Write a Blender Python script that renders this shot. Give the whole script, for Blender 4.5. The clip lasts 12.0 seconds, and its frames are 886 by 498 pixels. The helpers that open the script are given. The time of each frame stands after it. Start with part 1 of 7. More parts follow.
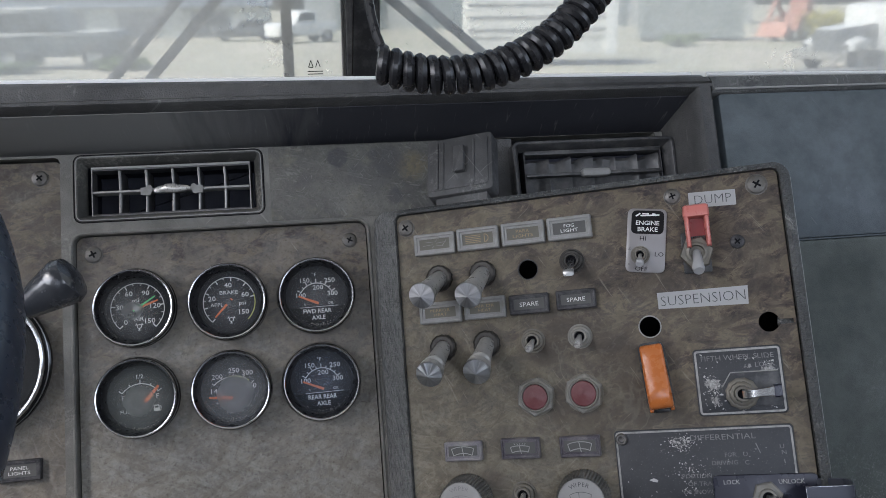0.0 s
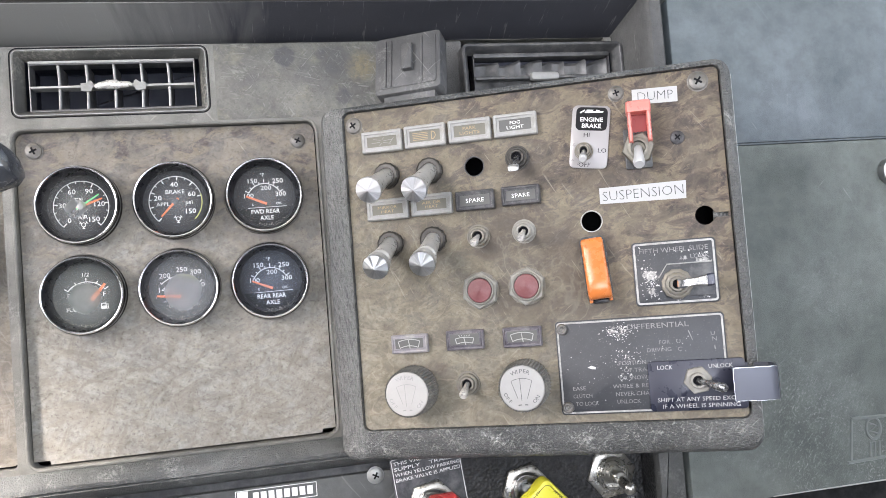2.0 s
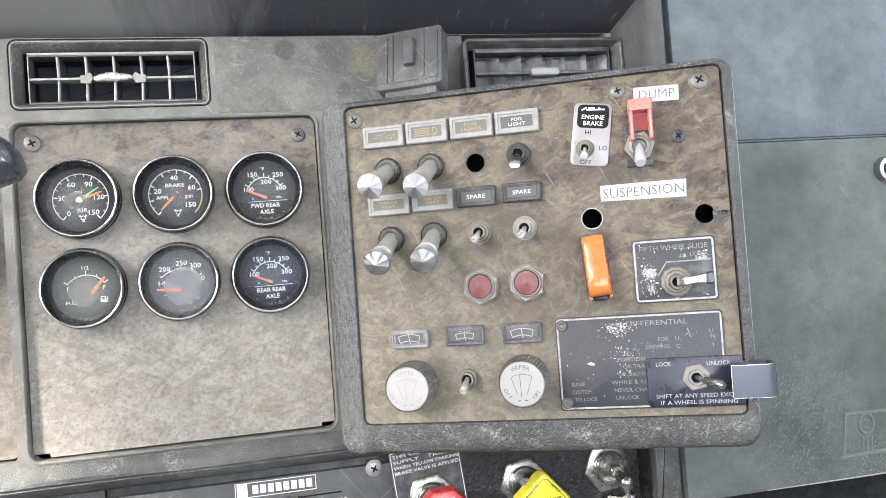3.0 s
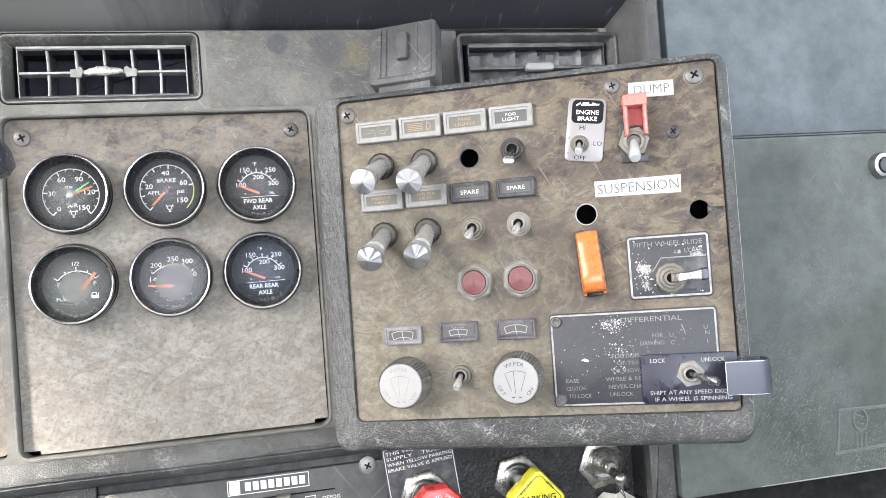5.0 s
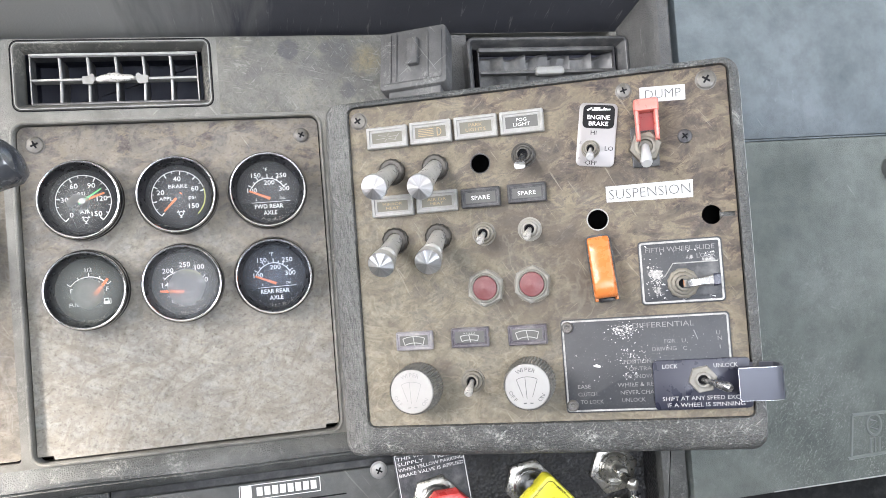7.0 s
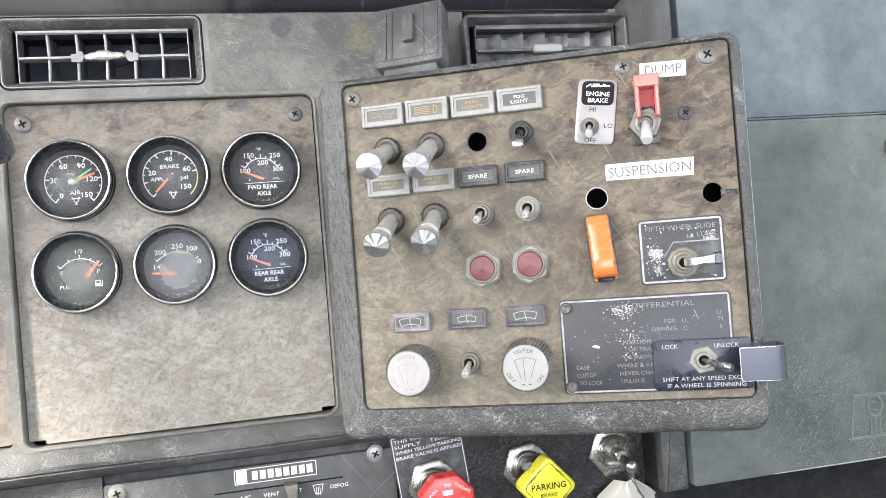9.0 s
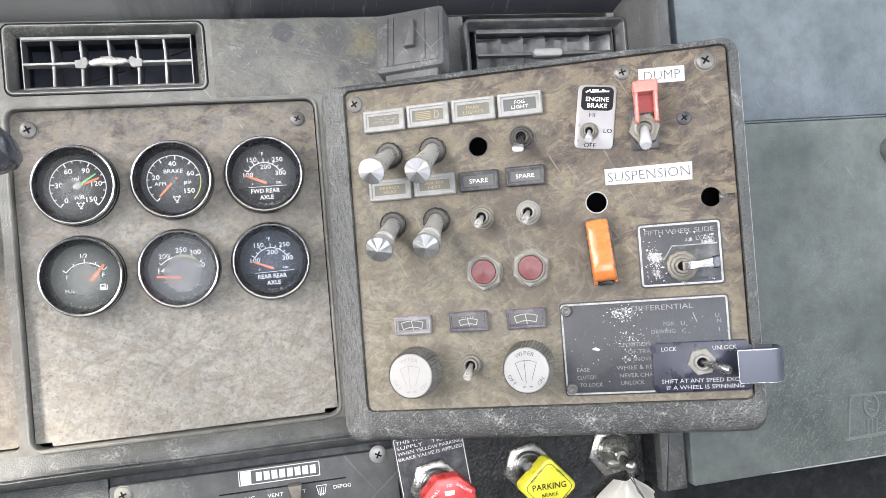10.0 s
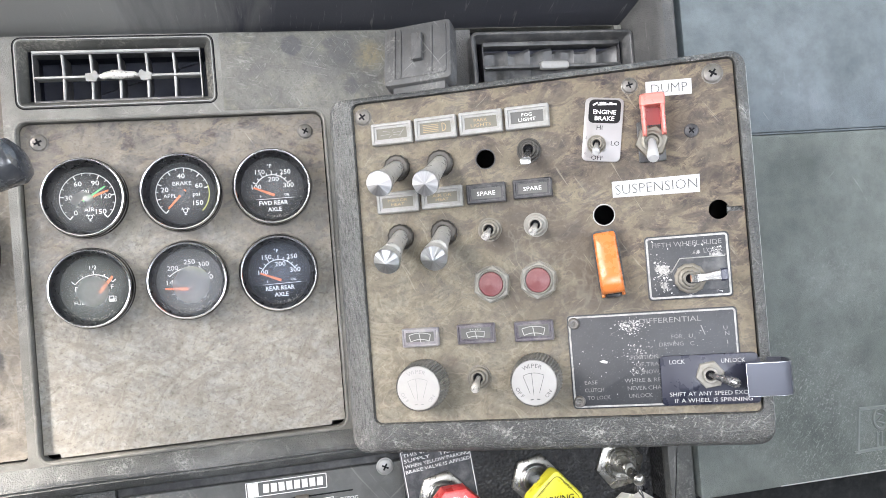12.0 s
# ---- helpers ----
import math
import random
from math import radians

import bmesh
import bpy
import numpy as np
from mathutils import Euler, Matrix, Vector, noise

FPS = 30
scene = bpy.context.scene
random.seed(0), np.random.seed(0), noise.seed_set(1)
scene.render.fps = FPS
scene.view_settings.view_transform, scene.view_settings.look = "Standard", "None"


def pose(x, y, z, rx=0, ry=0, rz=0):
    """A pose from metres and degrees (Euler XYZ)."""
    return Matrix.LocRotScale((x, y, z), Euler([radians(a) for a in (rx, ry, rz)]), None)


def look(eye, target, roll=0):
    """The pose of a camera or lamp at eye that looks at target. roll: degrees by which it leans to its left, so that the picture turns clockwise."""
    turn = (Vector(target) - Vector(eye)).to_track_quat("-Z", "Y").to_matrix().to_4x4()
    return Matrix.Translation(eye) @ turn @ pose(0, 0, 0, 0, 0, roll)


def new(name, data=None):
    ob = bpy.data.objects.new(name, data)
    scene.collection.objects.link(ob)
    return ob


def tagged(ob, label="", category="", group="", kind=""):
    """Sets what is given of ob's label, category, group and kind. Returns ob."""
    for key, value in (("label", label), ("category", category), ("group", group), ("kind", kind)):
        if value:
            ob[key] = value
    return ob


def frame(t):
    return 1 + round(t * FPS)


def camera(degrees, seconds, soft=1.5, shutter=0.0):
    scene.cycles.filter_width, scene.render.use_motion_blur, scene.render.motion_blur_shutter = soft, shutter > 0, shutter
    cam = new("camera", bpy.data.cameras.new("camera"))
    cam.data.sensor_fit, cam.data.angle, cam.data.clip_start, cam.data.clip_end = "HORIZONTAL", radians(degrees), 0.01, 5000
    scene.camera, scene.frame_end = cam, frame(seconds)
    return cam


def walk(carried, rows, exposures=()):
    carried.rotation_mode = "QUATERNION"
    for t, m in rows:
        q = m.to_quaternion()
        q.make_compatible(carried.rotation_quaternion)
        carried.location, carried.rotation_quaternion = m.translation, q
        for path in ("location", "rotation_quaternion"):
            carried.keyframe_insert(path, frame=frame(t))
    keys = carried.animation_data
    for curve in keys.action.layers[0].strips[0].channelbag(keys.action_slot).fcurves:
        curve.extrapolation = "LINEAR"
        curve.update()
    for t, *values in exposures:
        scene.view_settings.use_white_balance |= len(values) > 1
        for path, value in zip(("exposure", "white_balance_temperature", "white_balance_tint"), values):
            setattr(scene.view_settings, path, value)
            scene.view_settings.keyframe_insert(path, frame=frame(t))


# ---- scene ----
cam = camera(59.8, 12.0, soft=0.85)
# The dash leans back by 25 degrees; everything on it is placed in the dash's own axes.
DASH = pose(0, 0, 1.95, -25, 0, 0)
# seconds, place in the dash's axes, yaw, pitch, roll
ROWS = [
    (0.0, 0.0161, -0.5595, -0.0020, -9.16, 7.20, 4.70),
    (0.1, 0.0140, -0.5618, -0.0008, -9.66, 6.60, 4.99),
    (0.2, 0.0117, -0.5613, -0.0024, -9.92, 6.36, 5.11),
    (0.3, 0.0112, -0.5582, -0.0052, -9.72, 6.40, 5.14),
    (0.4, 0.0073, -0.5535, -0.0060, -9.59, 6.25, 5.14),
    (0.5, 0.0047, -0.5518, -0.0048, -9.22, 5.97, 5.09),
    (1.0, 0.0050, -0.5532, -0.0062, -9.12, 4.88, 4.94),
    (1.5, 0.0164, -0.5638, -0.0227, -10.87, 3.34, 4.86),
    (2.0, 0.0213, -0.5633, -0.0300, -11.80, 2.42, 4.68),
    (2.5, 0.0159, -0.5635, -0.0240, -12.20, 1.65, 4.53),
    (3.0, 0.0155, -0.5640, -0.0246, -12.36, 1.49, 4.33),
    (5.0, 0.0170, -0.5613, -0.0247, -12.71, 1.17, 4.30),
    (5.5, 0.0179, -0.5612, -0.0236, -12.59, 1.24, 4.33),
    (6.0, 0.0163, -0.5605, -0.0227, -12.34, 1.31, 4.36),
    (6.5, 0.0162, -0.5614, -0.0212, -12.17, 1.26, 4.38),
    (8.5, 0.0137, -0.5550, -0.0229, -12.06, 0.73, 4.52),
    (9.0, 0.0172, -0.5530, -0.0261, -12.24, 0.32, 4.59),
    (9.5, 0.0178, -0.5571, -0.0256, -12.44, 0.08, 4.68),
    (10.0, 0.0146, -0.5581, -0.0211, -12.32, 0.02, 4.74),
    (10.5, 0.0163, -0.5594, -0.0212, -12.43, 0.18, 4.76),
    (11.0, 0.0148, -0.5592, -0.0204, -12.29, 0.37, 4.79),
    (11.5, 0.0145, -0.5586, -0.0195, -12.13, 0.55, 4.77),
    (12.0, 0.0136, -0.5587, -0.0191, -11.94, 0.74, 4.72),
]


def held(x, y, z, yaw, pitch, roll):
    return DASH @ pose(x, y, z, 0, 0, yaw) @ pose(0, 0, 0, pitch) @ pose(0, 0, 0, 0, roll) @ pose(0, 0, 0, 90)


walk(cam, [(t, held(*row)) for t, *row in ROWS],
     exposures=[(0.0, 0.78, 6100, 13), (0.15, 1.06, 6250, 13), (0.3, 1.42, 6400, 14), (0.5, 1.60, 6450, 14), (1.0, 1.95, 6550, 15), (1.5, 2.22, 6550, 15), (2.2, 2.55, 6550, 13), (3.0, 2.66, 6550, 12), (5.0, 2.69, 6550, 12), (12.0, 2.70, 6550, 12)])

# ---- light: a bright, thinly overcast day that comes in through the cab's windows ----
world = bpy.data.worlds.new("sky")
scene.world = world
world.use_nodes = True
wn = world.node_tree
sky = wn.nodes.new("ShaderNodeTexSky")
sky.sky_type, sky.sun_disc, sky.sun_elevation, sky.sun_rotation = "NISHITA", False, radians(48), radians(250)
sky.dust_density = 4.0
wn.links.new(sky.outputs[0], wn.nodes["Background"].inputs[0])
wn.nodes["Background"].inputs[1].default_value = 0.15


def lamp(name, kind, m, energy, colour=(1, 1, 1), **set_):
    data = bpy.data.lights.new(name, kind)
    data.energy, data.color = energy, colour
    if kind == "AREA":
        data.shape, data.size, data.size_y = "RECTANGLE", set_["w"], set_["h"]
    if kind == "SUN":
        data.angle = radians(set_["angle"])
    ob = new(name, data)
    ob.matrix_world = m
    return ob


lamp("sun", "SUN", look((-6, -2.2, 9), (0, 0, 1.0)), 4.4, (1.0, 0.95, 0.88), angle=12)
# sky light that comes in through the door windows and the rear window
lamp("window_light_left", "AREA", look((-0.775, -0.50, 2.47), (0.2, -0.25, 2.05)), 2.7, (0.93, 0.97, 1.0), w=0.75, h=0.5)
lamp("window_light_right", "AREA", look((0.945, -0.50, 2.47), (0.1, -0.2, 2.0)), 1.05, (0.93, 0.97, 1.0), w=0.75, h=0.5)
lamp("window_light_rear", "AREA", look((0.08, -1.27, 2.5), (0.08, 0, 2.1)), 2.0, (0.95, 0.98, 1.0), w=1.1, h=0.38)


# ---- materials ----
class Mat:
    """A node material with short ways to add its nodes."""

    def __init__(self, name, colour=(0.5, 0.5, 0.5), rough=0.5, metal=0.0, spec=0.5):
        self.m = bpy.data.materials.new(name)
        self.m.use_nodes = True
        self.t = self.m.node_tree
        self.b = self.t.nodes["Principled BSDF"]
        self.b.inputs["Base Color"].default_value = (*colour, 1)
        self.b.inputs["Roughness"].default_value = rough
        self.b.inputs["Metallic"].default_value = metal
        self.b.inputs["Specular IOR Level"].default_value = spec
        self.co = self.t.nodes.new("ShaderNodeTexCoord").outputs["Object"]

    def node(self, kind, **ins):
        n = self.t.nodes.new(kind)
        for k, v in ins.items():
            s = n.inputs[k.replace("_", " ")]
            if isinstance(v, bpy.types.NodeSocket):
                self.t.links.new(v, s)
            else:
                s.default_value = v
        return n

    def noise(self, scale, detail=4.0, rough=0.6, distort=0.0, co=None):
        return self.node("ShaderNodeTexNoise", Vector=co or self.co, Scale=scale, Detail=detail, Roughness=rough, Distortion=distort).outputs[0]

    def stretch(self, x, y, z, turn=0.0, co=None):
        n = self.node("ShaderNodeMapping", Vector=co or self.co)
        n.vector_type = "TEXTURE"
        n.inputs["Scale"].default_value, n.inputs["Rotation"].default_value = (1 / x, 1 / y, 1 / z), (0, 0, radians(turn))
        return n.outputs[0]

    def ramp(self, fac, *stops):
        n = self.node("ShaderNodeValToRGB", Fac=fac)
        e = n.color_ramp.elements
        while len(e) < len(stops):
            e.new(0.5)
        for el, (p, c) in zip(e, stops):
            el.position = p
            el.color = (*c, 1) if not isinstance(c, (int, float)) else (c, c, c, 1)
        return n.outputs[0]

    def mix(self, fac, a, b, mode="MIX"):
        n = self.t.nodes.new("ShaderNodeMix")
        n.data_type, n.blend_type = "RGBA", mode
        for s, v in ((n.inputs[0], fac), (n.inputs[6], a), (n.inputs[7], b)):
            if isinstance(v, bpy.types.NodeSocket):
                self.t.links.new(v, s)
            elif s == n.inputs[0]:
                s.default_value = v
            else:
                s.default_value = (*v, 1)
        return n.outputs[2]

    def math(self, op, a, b=0.0):
        n = self.t.nodes.new("ShaderNodeMath")
        n.operation = op
        for s, v in zip(n.inputs, (a, b)):
            if isinstance(v, bpy.types.NodeSocket):
                self.t.links.new(v, s)
            else:
                s.default_value = v
        return n.outputs[0]

    def near(self, x, y, size, blur=0.5, ragged=0.8):
        """1 within a ragged patch of that size round (x, y), falling to 0 at its edge."""
        moved = self.t.nodes.new("ShaderNodeVectorMath")
        moved.operation = "MULTIPLY_ADD"
        self.t.links.new(self.node("ShaderNodeTexNoise", Vector=self.co, Scale=0.8 / size, Detail=5.0, Roughness=0.65).outputs[1], moved.inputs[0])
        moved.inputs[1].default_value = (size * ragged, size * ragged, 0.0)
        self.t.links.new(self.co, moved.inputs[2])
        flat = self.t.nodes.new("ShaderNodeVectorMath")
        flat.operation = "MULTIPLY"
        self.t.links.new(moved.outputs[0], flat.inputs[0])
        flat.inputs[1].default_value = (1.0, 1.0, 0.0)
        gap = self.t.nodes.new("ShaderNodeVectorMath")
        gap.operation = "DISTANCE"
        self.t.links.new(flat.outputs[0], gap.inputs[0])
        gap.inputs[1].default_value = (x + size * ragged / 2, y + size * ragged / 2, 0.0)
        return self.ramp(self.math("DIVIDE", gap.outputs["Value"], size), (1.0 - blur, 1.0), (1.0, 0.0))

    def to(self, socket, value):
        self.t.links.new(value, self.b.inputs[socket])
        return self

    def bump(self, height, strength=0.3, distance=0.001):
        n = self.node("ShaderNodeBump", Height=height, Strength=strength, Distance=distance)
        self.t.links.new(n.outputs[0], self.b.inputs["Normal"])
        return self


def plain(name, colour, rough=0.5, metal=0.0, var=0.25, scale=220.0, bump=0.05, spec=0.5, dirt=None):
    """Paint, plastic or metal with fine wear: tone and gloss vary a little, and dust lies in patches."""
    m = Mat(name, colour, rough, metal, spec)
    a, b = m.noise(scale), m.noise(scale * 0.13, 3.0)
    dark, light = tuple(c * (1 - var) for c in colour), tuple(min(1, c * (1 + var)) for c in colour)
    col = m.mix(b, dark, light)
    if dirt:
        col = m.mix(m.ramp(m.noise(scale * 0.3, 6.0, 0.7), (0.45, 0.0), (0.75, 1.0)), col, dirt)
    m.to("Base Color", col)
    m.to("Roughness", m.ramp(a, (0.3, max(0.02, rough - 0.1)), (0.75, min(1, rough + 0.15))))
    if bump:
        m.bump(a, bump, 0.0005)
    return m.m


def burl(name, base, gu, gv, low, high, tone, stains=(), fleck=0.55, veil=1.0, nicks=0.66):
    """Printed walnut-burl laminate under rubbed-in grey dust. The dust's share is base + gu * x + gv * y, within low and high."""
    m = Mat(name, rough=0.6, spec=0.35)
    warp = m.t.nodes.new("ShaderNodeVectorMath")
    warp.operation = "MULTIPLY_ADD"
    drift = m.node("ShaderNodeTexNoise", Vector=m.co, Scale=30.0, Detail=2.5)
    m.t.links.new(drift.outputs[1], warp.inputs[0])
    warp.inputs[1].default_value = (0.010, 0.009, 0.006)
    m.t.links.new(m.co, warp.inputs[2])
    W = warp.outputs[0]
    # islands of purple-brown in yellow-tan, ringed and fibred
    isle = m.noise(1.0, 10.0, 0.72, 0.6, m.stretch(58, 100, 40, 6, W))
    wood = m.ramp(isle, (0.42, (0.036, 0.028, 0.029)), (0.475, (0.066, 0.050, 0.047)), (0.505, (0.102, 0.079, 0.060)), (0.54, (0.168, 0.136, 0.093)), (0.66, (0.132, 0.105, 0.074)))
    rings = m.math("SINE", m.math("MULTIPLY", m.noise(30.0, 2.0, 0.5, 0.8, W), 150.0))
    where = m.ramp(m.noise(44.0, 4.0, 0.65, 0.4), (0.46, 0.0), (0.60, 1.0))
    figure = m.math("MULTIPLY", m.math("MULTIPLY", m.ramp(rings, (0.35, 0.0), (0.95, 1.0)), where), m.ramp(m.noise(210.0, 4.0, 0.7), (0.36, 0.25), (0.62, 1.0)))
    wood = m.mix(m.math("MULTIPLY", figure, 0.62), wood, (0.066, 0.049, 0.043))
    fibre = m.noise(1.0, 5.0, 0.74, 0.9, m.stretch(110, 300, 60, 14, W))
    wood = m.mix(m.ramp(fibre, (0.37, 0.40), (0.48, 0.0)), wood, (0.070, 0.053, 0.046))
    wood = m.mix(m.ramp(fibre, (0.56, 0.0), (0.68, 0.3)), wood, (0.36, 0.29, 0.18))
    xyz = m.node("ShaderNodeSeparateXYZ", Vector=m.co)
    slope = m.math("ADD", m.math("MULTIPLY", xyz.outputs[0], gu), m.math("ADD", m.math("MULTIPLY", xyz.outputs[1], gv), base))
    patch = m.math("ADD", slope, m.math("MULTIPLY", m.math("SUBTRACT", m.noise(26.0, 6.0, 0.68, 0.5), 0.5), 1.25))
    patch = m.math("MINIMUM", m.math("MAXIMUM", patch, low), high)
    rub = m.ramp(m.noise(260.0, 5.0, 0.75), (0.34, 0.55), (0.66, 1.0))
    pale = m.mix(m.noise(60.0, 5.0, 0.7), tuple(c * 0.74 for c in tone), tuple(min(1, c * 1.24) for c in tone))
    col = m.mix(m.math("MULTIPLY", patch, rub), wood, pale)
    # dust wiped thin in short strokes, the print showing through
    for turn, sx, sy in ((22, 34, 120), (-28, 42, 150), (64, 50, 130)):
        dab = m.noise(1.0, 5.0, 0.66, 1.0, m.stretch(sx, sy, 50, turn, W))
        col = m.mix(m.math("MULTIPLY", m.ramp(dab, (0.36, 0.62), (0.50, 0.0)), fleck), col, tuple(c * k for c, k in zip(tone, (0.46, 0.42, 0.39))))
        col = m.mix(m.math("MULTIPLY", m.ramp(dab, (0.60, 0.0), (0.72, 0.30 * veil)), patch), col, tuple(c * 1.22 for c in tone))
    blot = m.noise(34.0, 5.0, 0.62, 0.5)
    col = m.mix(m.math("MULTIPLY", m.ramp(blot, (0.36, 0.45), (0.50, 0.0)), fleck), col, tuple(c * k for c, k in zip(tone, (0.58, 0.54, 0.51))))
    col = m.mix(m.math("MULTIPLY", m.ramp(m.noise(340.0, 5.0, 0.8), (0.37, 0.50), (0.46, 0.0)), fleck), col, (0.075, 0.062, 0.052))
    for sx, sy, sr in stains:
        gap = m.t.nodes.new("ShaderNodeVectorMath")
        gap.operation = "DISTANCE"
        near = m.t.nodes.new("ShaderNodeVectorMath")
        near.operation = "MULTIPLY_ADD"
        m.t.links.new(m.node("ShaderNodeTexNoise", Vector=m.co, Scale=90.0, Detail=4.0).outputs[1], near.inputs[0])
        near.inputs[1].default_value = (sr * 0.8, sr * 0.8, 0.0)
        m.t.links.new(m.co, near.inputs[2])
        m.t.links.new(near.outputs[0], gap.inputs[0])
        gap.inputs[1].default_value = (sx + sr * 0.4, sy + sr * 0.4, 0.0)
        col = m.mix(m.math("MULTIPLY", m.ramp(m.math("DIVIDE", gap.outputs["Value"], sr), (0.25, 0.62), (1.0, 0.0)), rub), col, (0.058, 0.046, 0.040))
    swirl = m.math("ABSOLUTE", m.math("SUBTRACT", m.noise(20.0, 3.0, 0.55, 2.2), 0.5))
    col = m.mix(m.math("MULTIPLY", m.ramp(swirl, (0.0, 0.30 * veil), (0.024, 0.0)), patch), col, tuple(c * 1.35 for c in tone))
    s2 = m.noise(1.0, 3.0, 0.6, 0.8, m.stretch(330, 26, 60, 31))
    s3 = m.noise(1.0, 4.0, 0.62, 2.6, m.stretch(300, 34, 60, -47, W))
    for s in (s2, s3):
        col = m.mix(m.ramp(s, (nicks, 0.0), (nicks + 0.05, 0.30)), col, tuple(c * 1.45 for c in tone))
    grime = m.ramp(m.noise(75.0, 6.0, 0.72, 0.3), (0.60, 0.0), (0.72, 0.60))
    col = m.mix(grime, col, (0.080, 0.066, 0.055))
    col = m.mix(m.ramp(m.noise(1100.0, 2.0), (0.70, 0.0), (0.75, 0.3)), col, tuple(c * 1.4 for c in tone))
    m.to("Base Color", col)
    m.to("Roughness", m.ramp(rub, (0.2, 0.50), (0.9, 0.76)))
    return m.bump(m.math("ADD", m.noise(420.0, 4.0), m.math("MULTIPLY", s2, 0.5)), 0.20, 0.0006).m


def hide(name, base, light, scuff, grain=900.0, worn=(0.62, 0.74), deep=0.5, edge=None, side=None, nick=0.685, spots=()):
    """Moulded, leather-grained plastic or vinyl: pebbled relief, dust in it, pale scuffs and scratches."""
    m = Mat(name, base, 0.55, spec=0.28)
    big = m.noise(11, 5.0, 0.6, 0.4)
    mid = m.noise(60, 5.0, 0.7)
    cell = m.node("ShaderNodeTexVoronoi", Vector=m.co, Scale=grain)
    cell.feature = "F1"
    col = m.mix(m.ramp(big, (0.32, 0.0), (0.70, 1.0)), base, light)
    col = m.mix(m.ramp(mid, (0.40, 0.0), (0.62, 0.28)), col, tuple(c * 0.55 for c in base))
    patch = m.ramp(m.noise(26, 6.0, 0.75, 0.8), (worn[0], 0.0), (worn[1], 0.9))
    fleck = m.ramp(m.noise(520, 3.0, 0.7), (0.44, 0.0), (0.60, 1.0))
    if edge:
        xyz = m.node("ShaderNodeSeparateXYZ", Vector=m.co)
        patch = m.math("MULTIPLY", patch, m.ramp(m.math("ADD", m.math("MULTIPLY", xyz.outputs[1], edge[0]), edge[1]), (0.0, 0.42), (1.0, 1.0)))
    col = m.mix(m.math("MULTIPLY", patch, fleck), col, scuff)
    for x, y, size, share in spots:
        chafe = m.math("MULTIPLY", m.near(x, y, size, 0.8, 0.9), m.math("MAXIMUM", m.ramp(m.noise(1.0, 4.0, 0.66, 1.2, m.stretch(260, 900, 60, 52)), (0.57, 0.0), (0.64, share)), m.ramp(m.noise(1.0, 4.0, 0.66, 1.2, m.stretch(300, 1100, 60, -30)), (0.58, 0.0), (0.65, share))))
        col = m.mix(chafe, col, scuff)
    s1 = m.noise(1.0, 3.0, 0.6, 0.6, m.stretch(260, 14, 60, 35))
    s2 = m.noise(1.0, 3.0, 0.6, 0.6, m.stretch(300, 18, 60, -48))
    scr = m.math("MAXIMUM", m.ramp(s1, (nick, 0.0), (nick + 0.035, 0.55)), m.ramp(s2, (nick, 0.0), (nick + 0.035, 0.5)))
    col = m.mix(m.math("MULTIPLY", scr, m.ramp(big, (0.35, 0.1), (0.6, 1.0))), col, scuff)
    if side:
        # worn pale, with scratches along the edge, on the side of x below the given place
        xyz = m.node("ShaderNodeSeparateXYZ", Vector=m.co)
        there = m.ramp(m.math("ADD", m.math("MULTIPLY", m.math("SUBTRACT", side, xyz.outputs[0]), 160.0), 0.5), (0.0, 0.0), (1.0, 1.0))
        lines = m.noise(1.0, 5.0, 0.72, 3.0, m.stretch(420, 70, 60, 6))
        col = m.mix(m.math("MULTIPLY", there, m.ramp(lines, (0.38, 0.15), (0.62, 0.62))), col, tuple(c * 0.62 for c in scuff))
        col = m.mix(m.math("MULTIPLY", there, m.ramp(lines, (0.36, 0.7), (0.45, 0.0))), col, base)
    m.to("Base Color", col)
    m.to("Roughness", m.ramp(mid, (0.3, 0.42), (0.7, 0.66)))
    h = m.math("ADD", cell.outputs[0], m.math("MULTIPLY", m.noise(110, 5.0), 0.6))
    return m.bump(h, deep, 0.0006).m


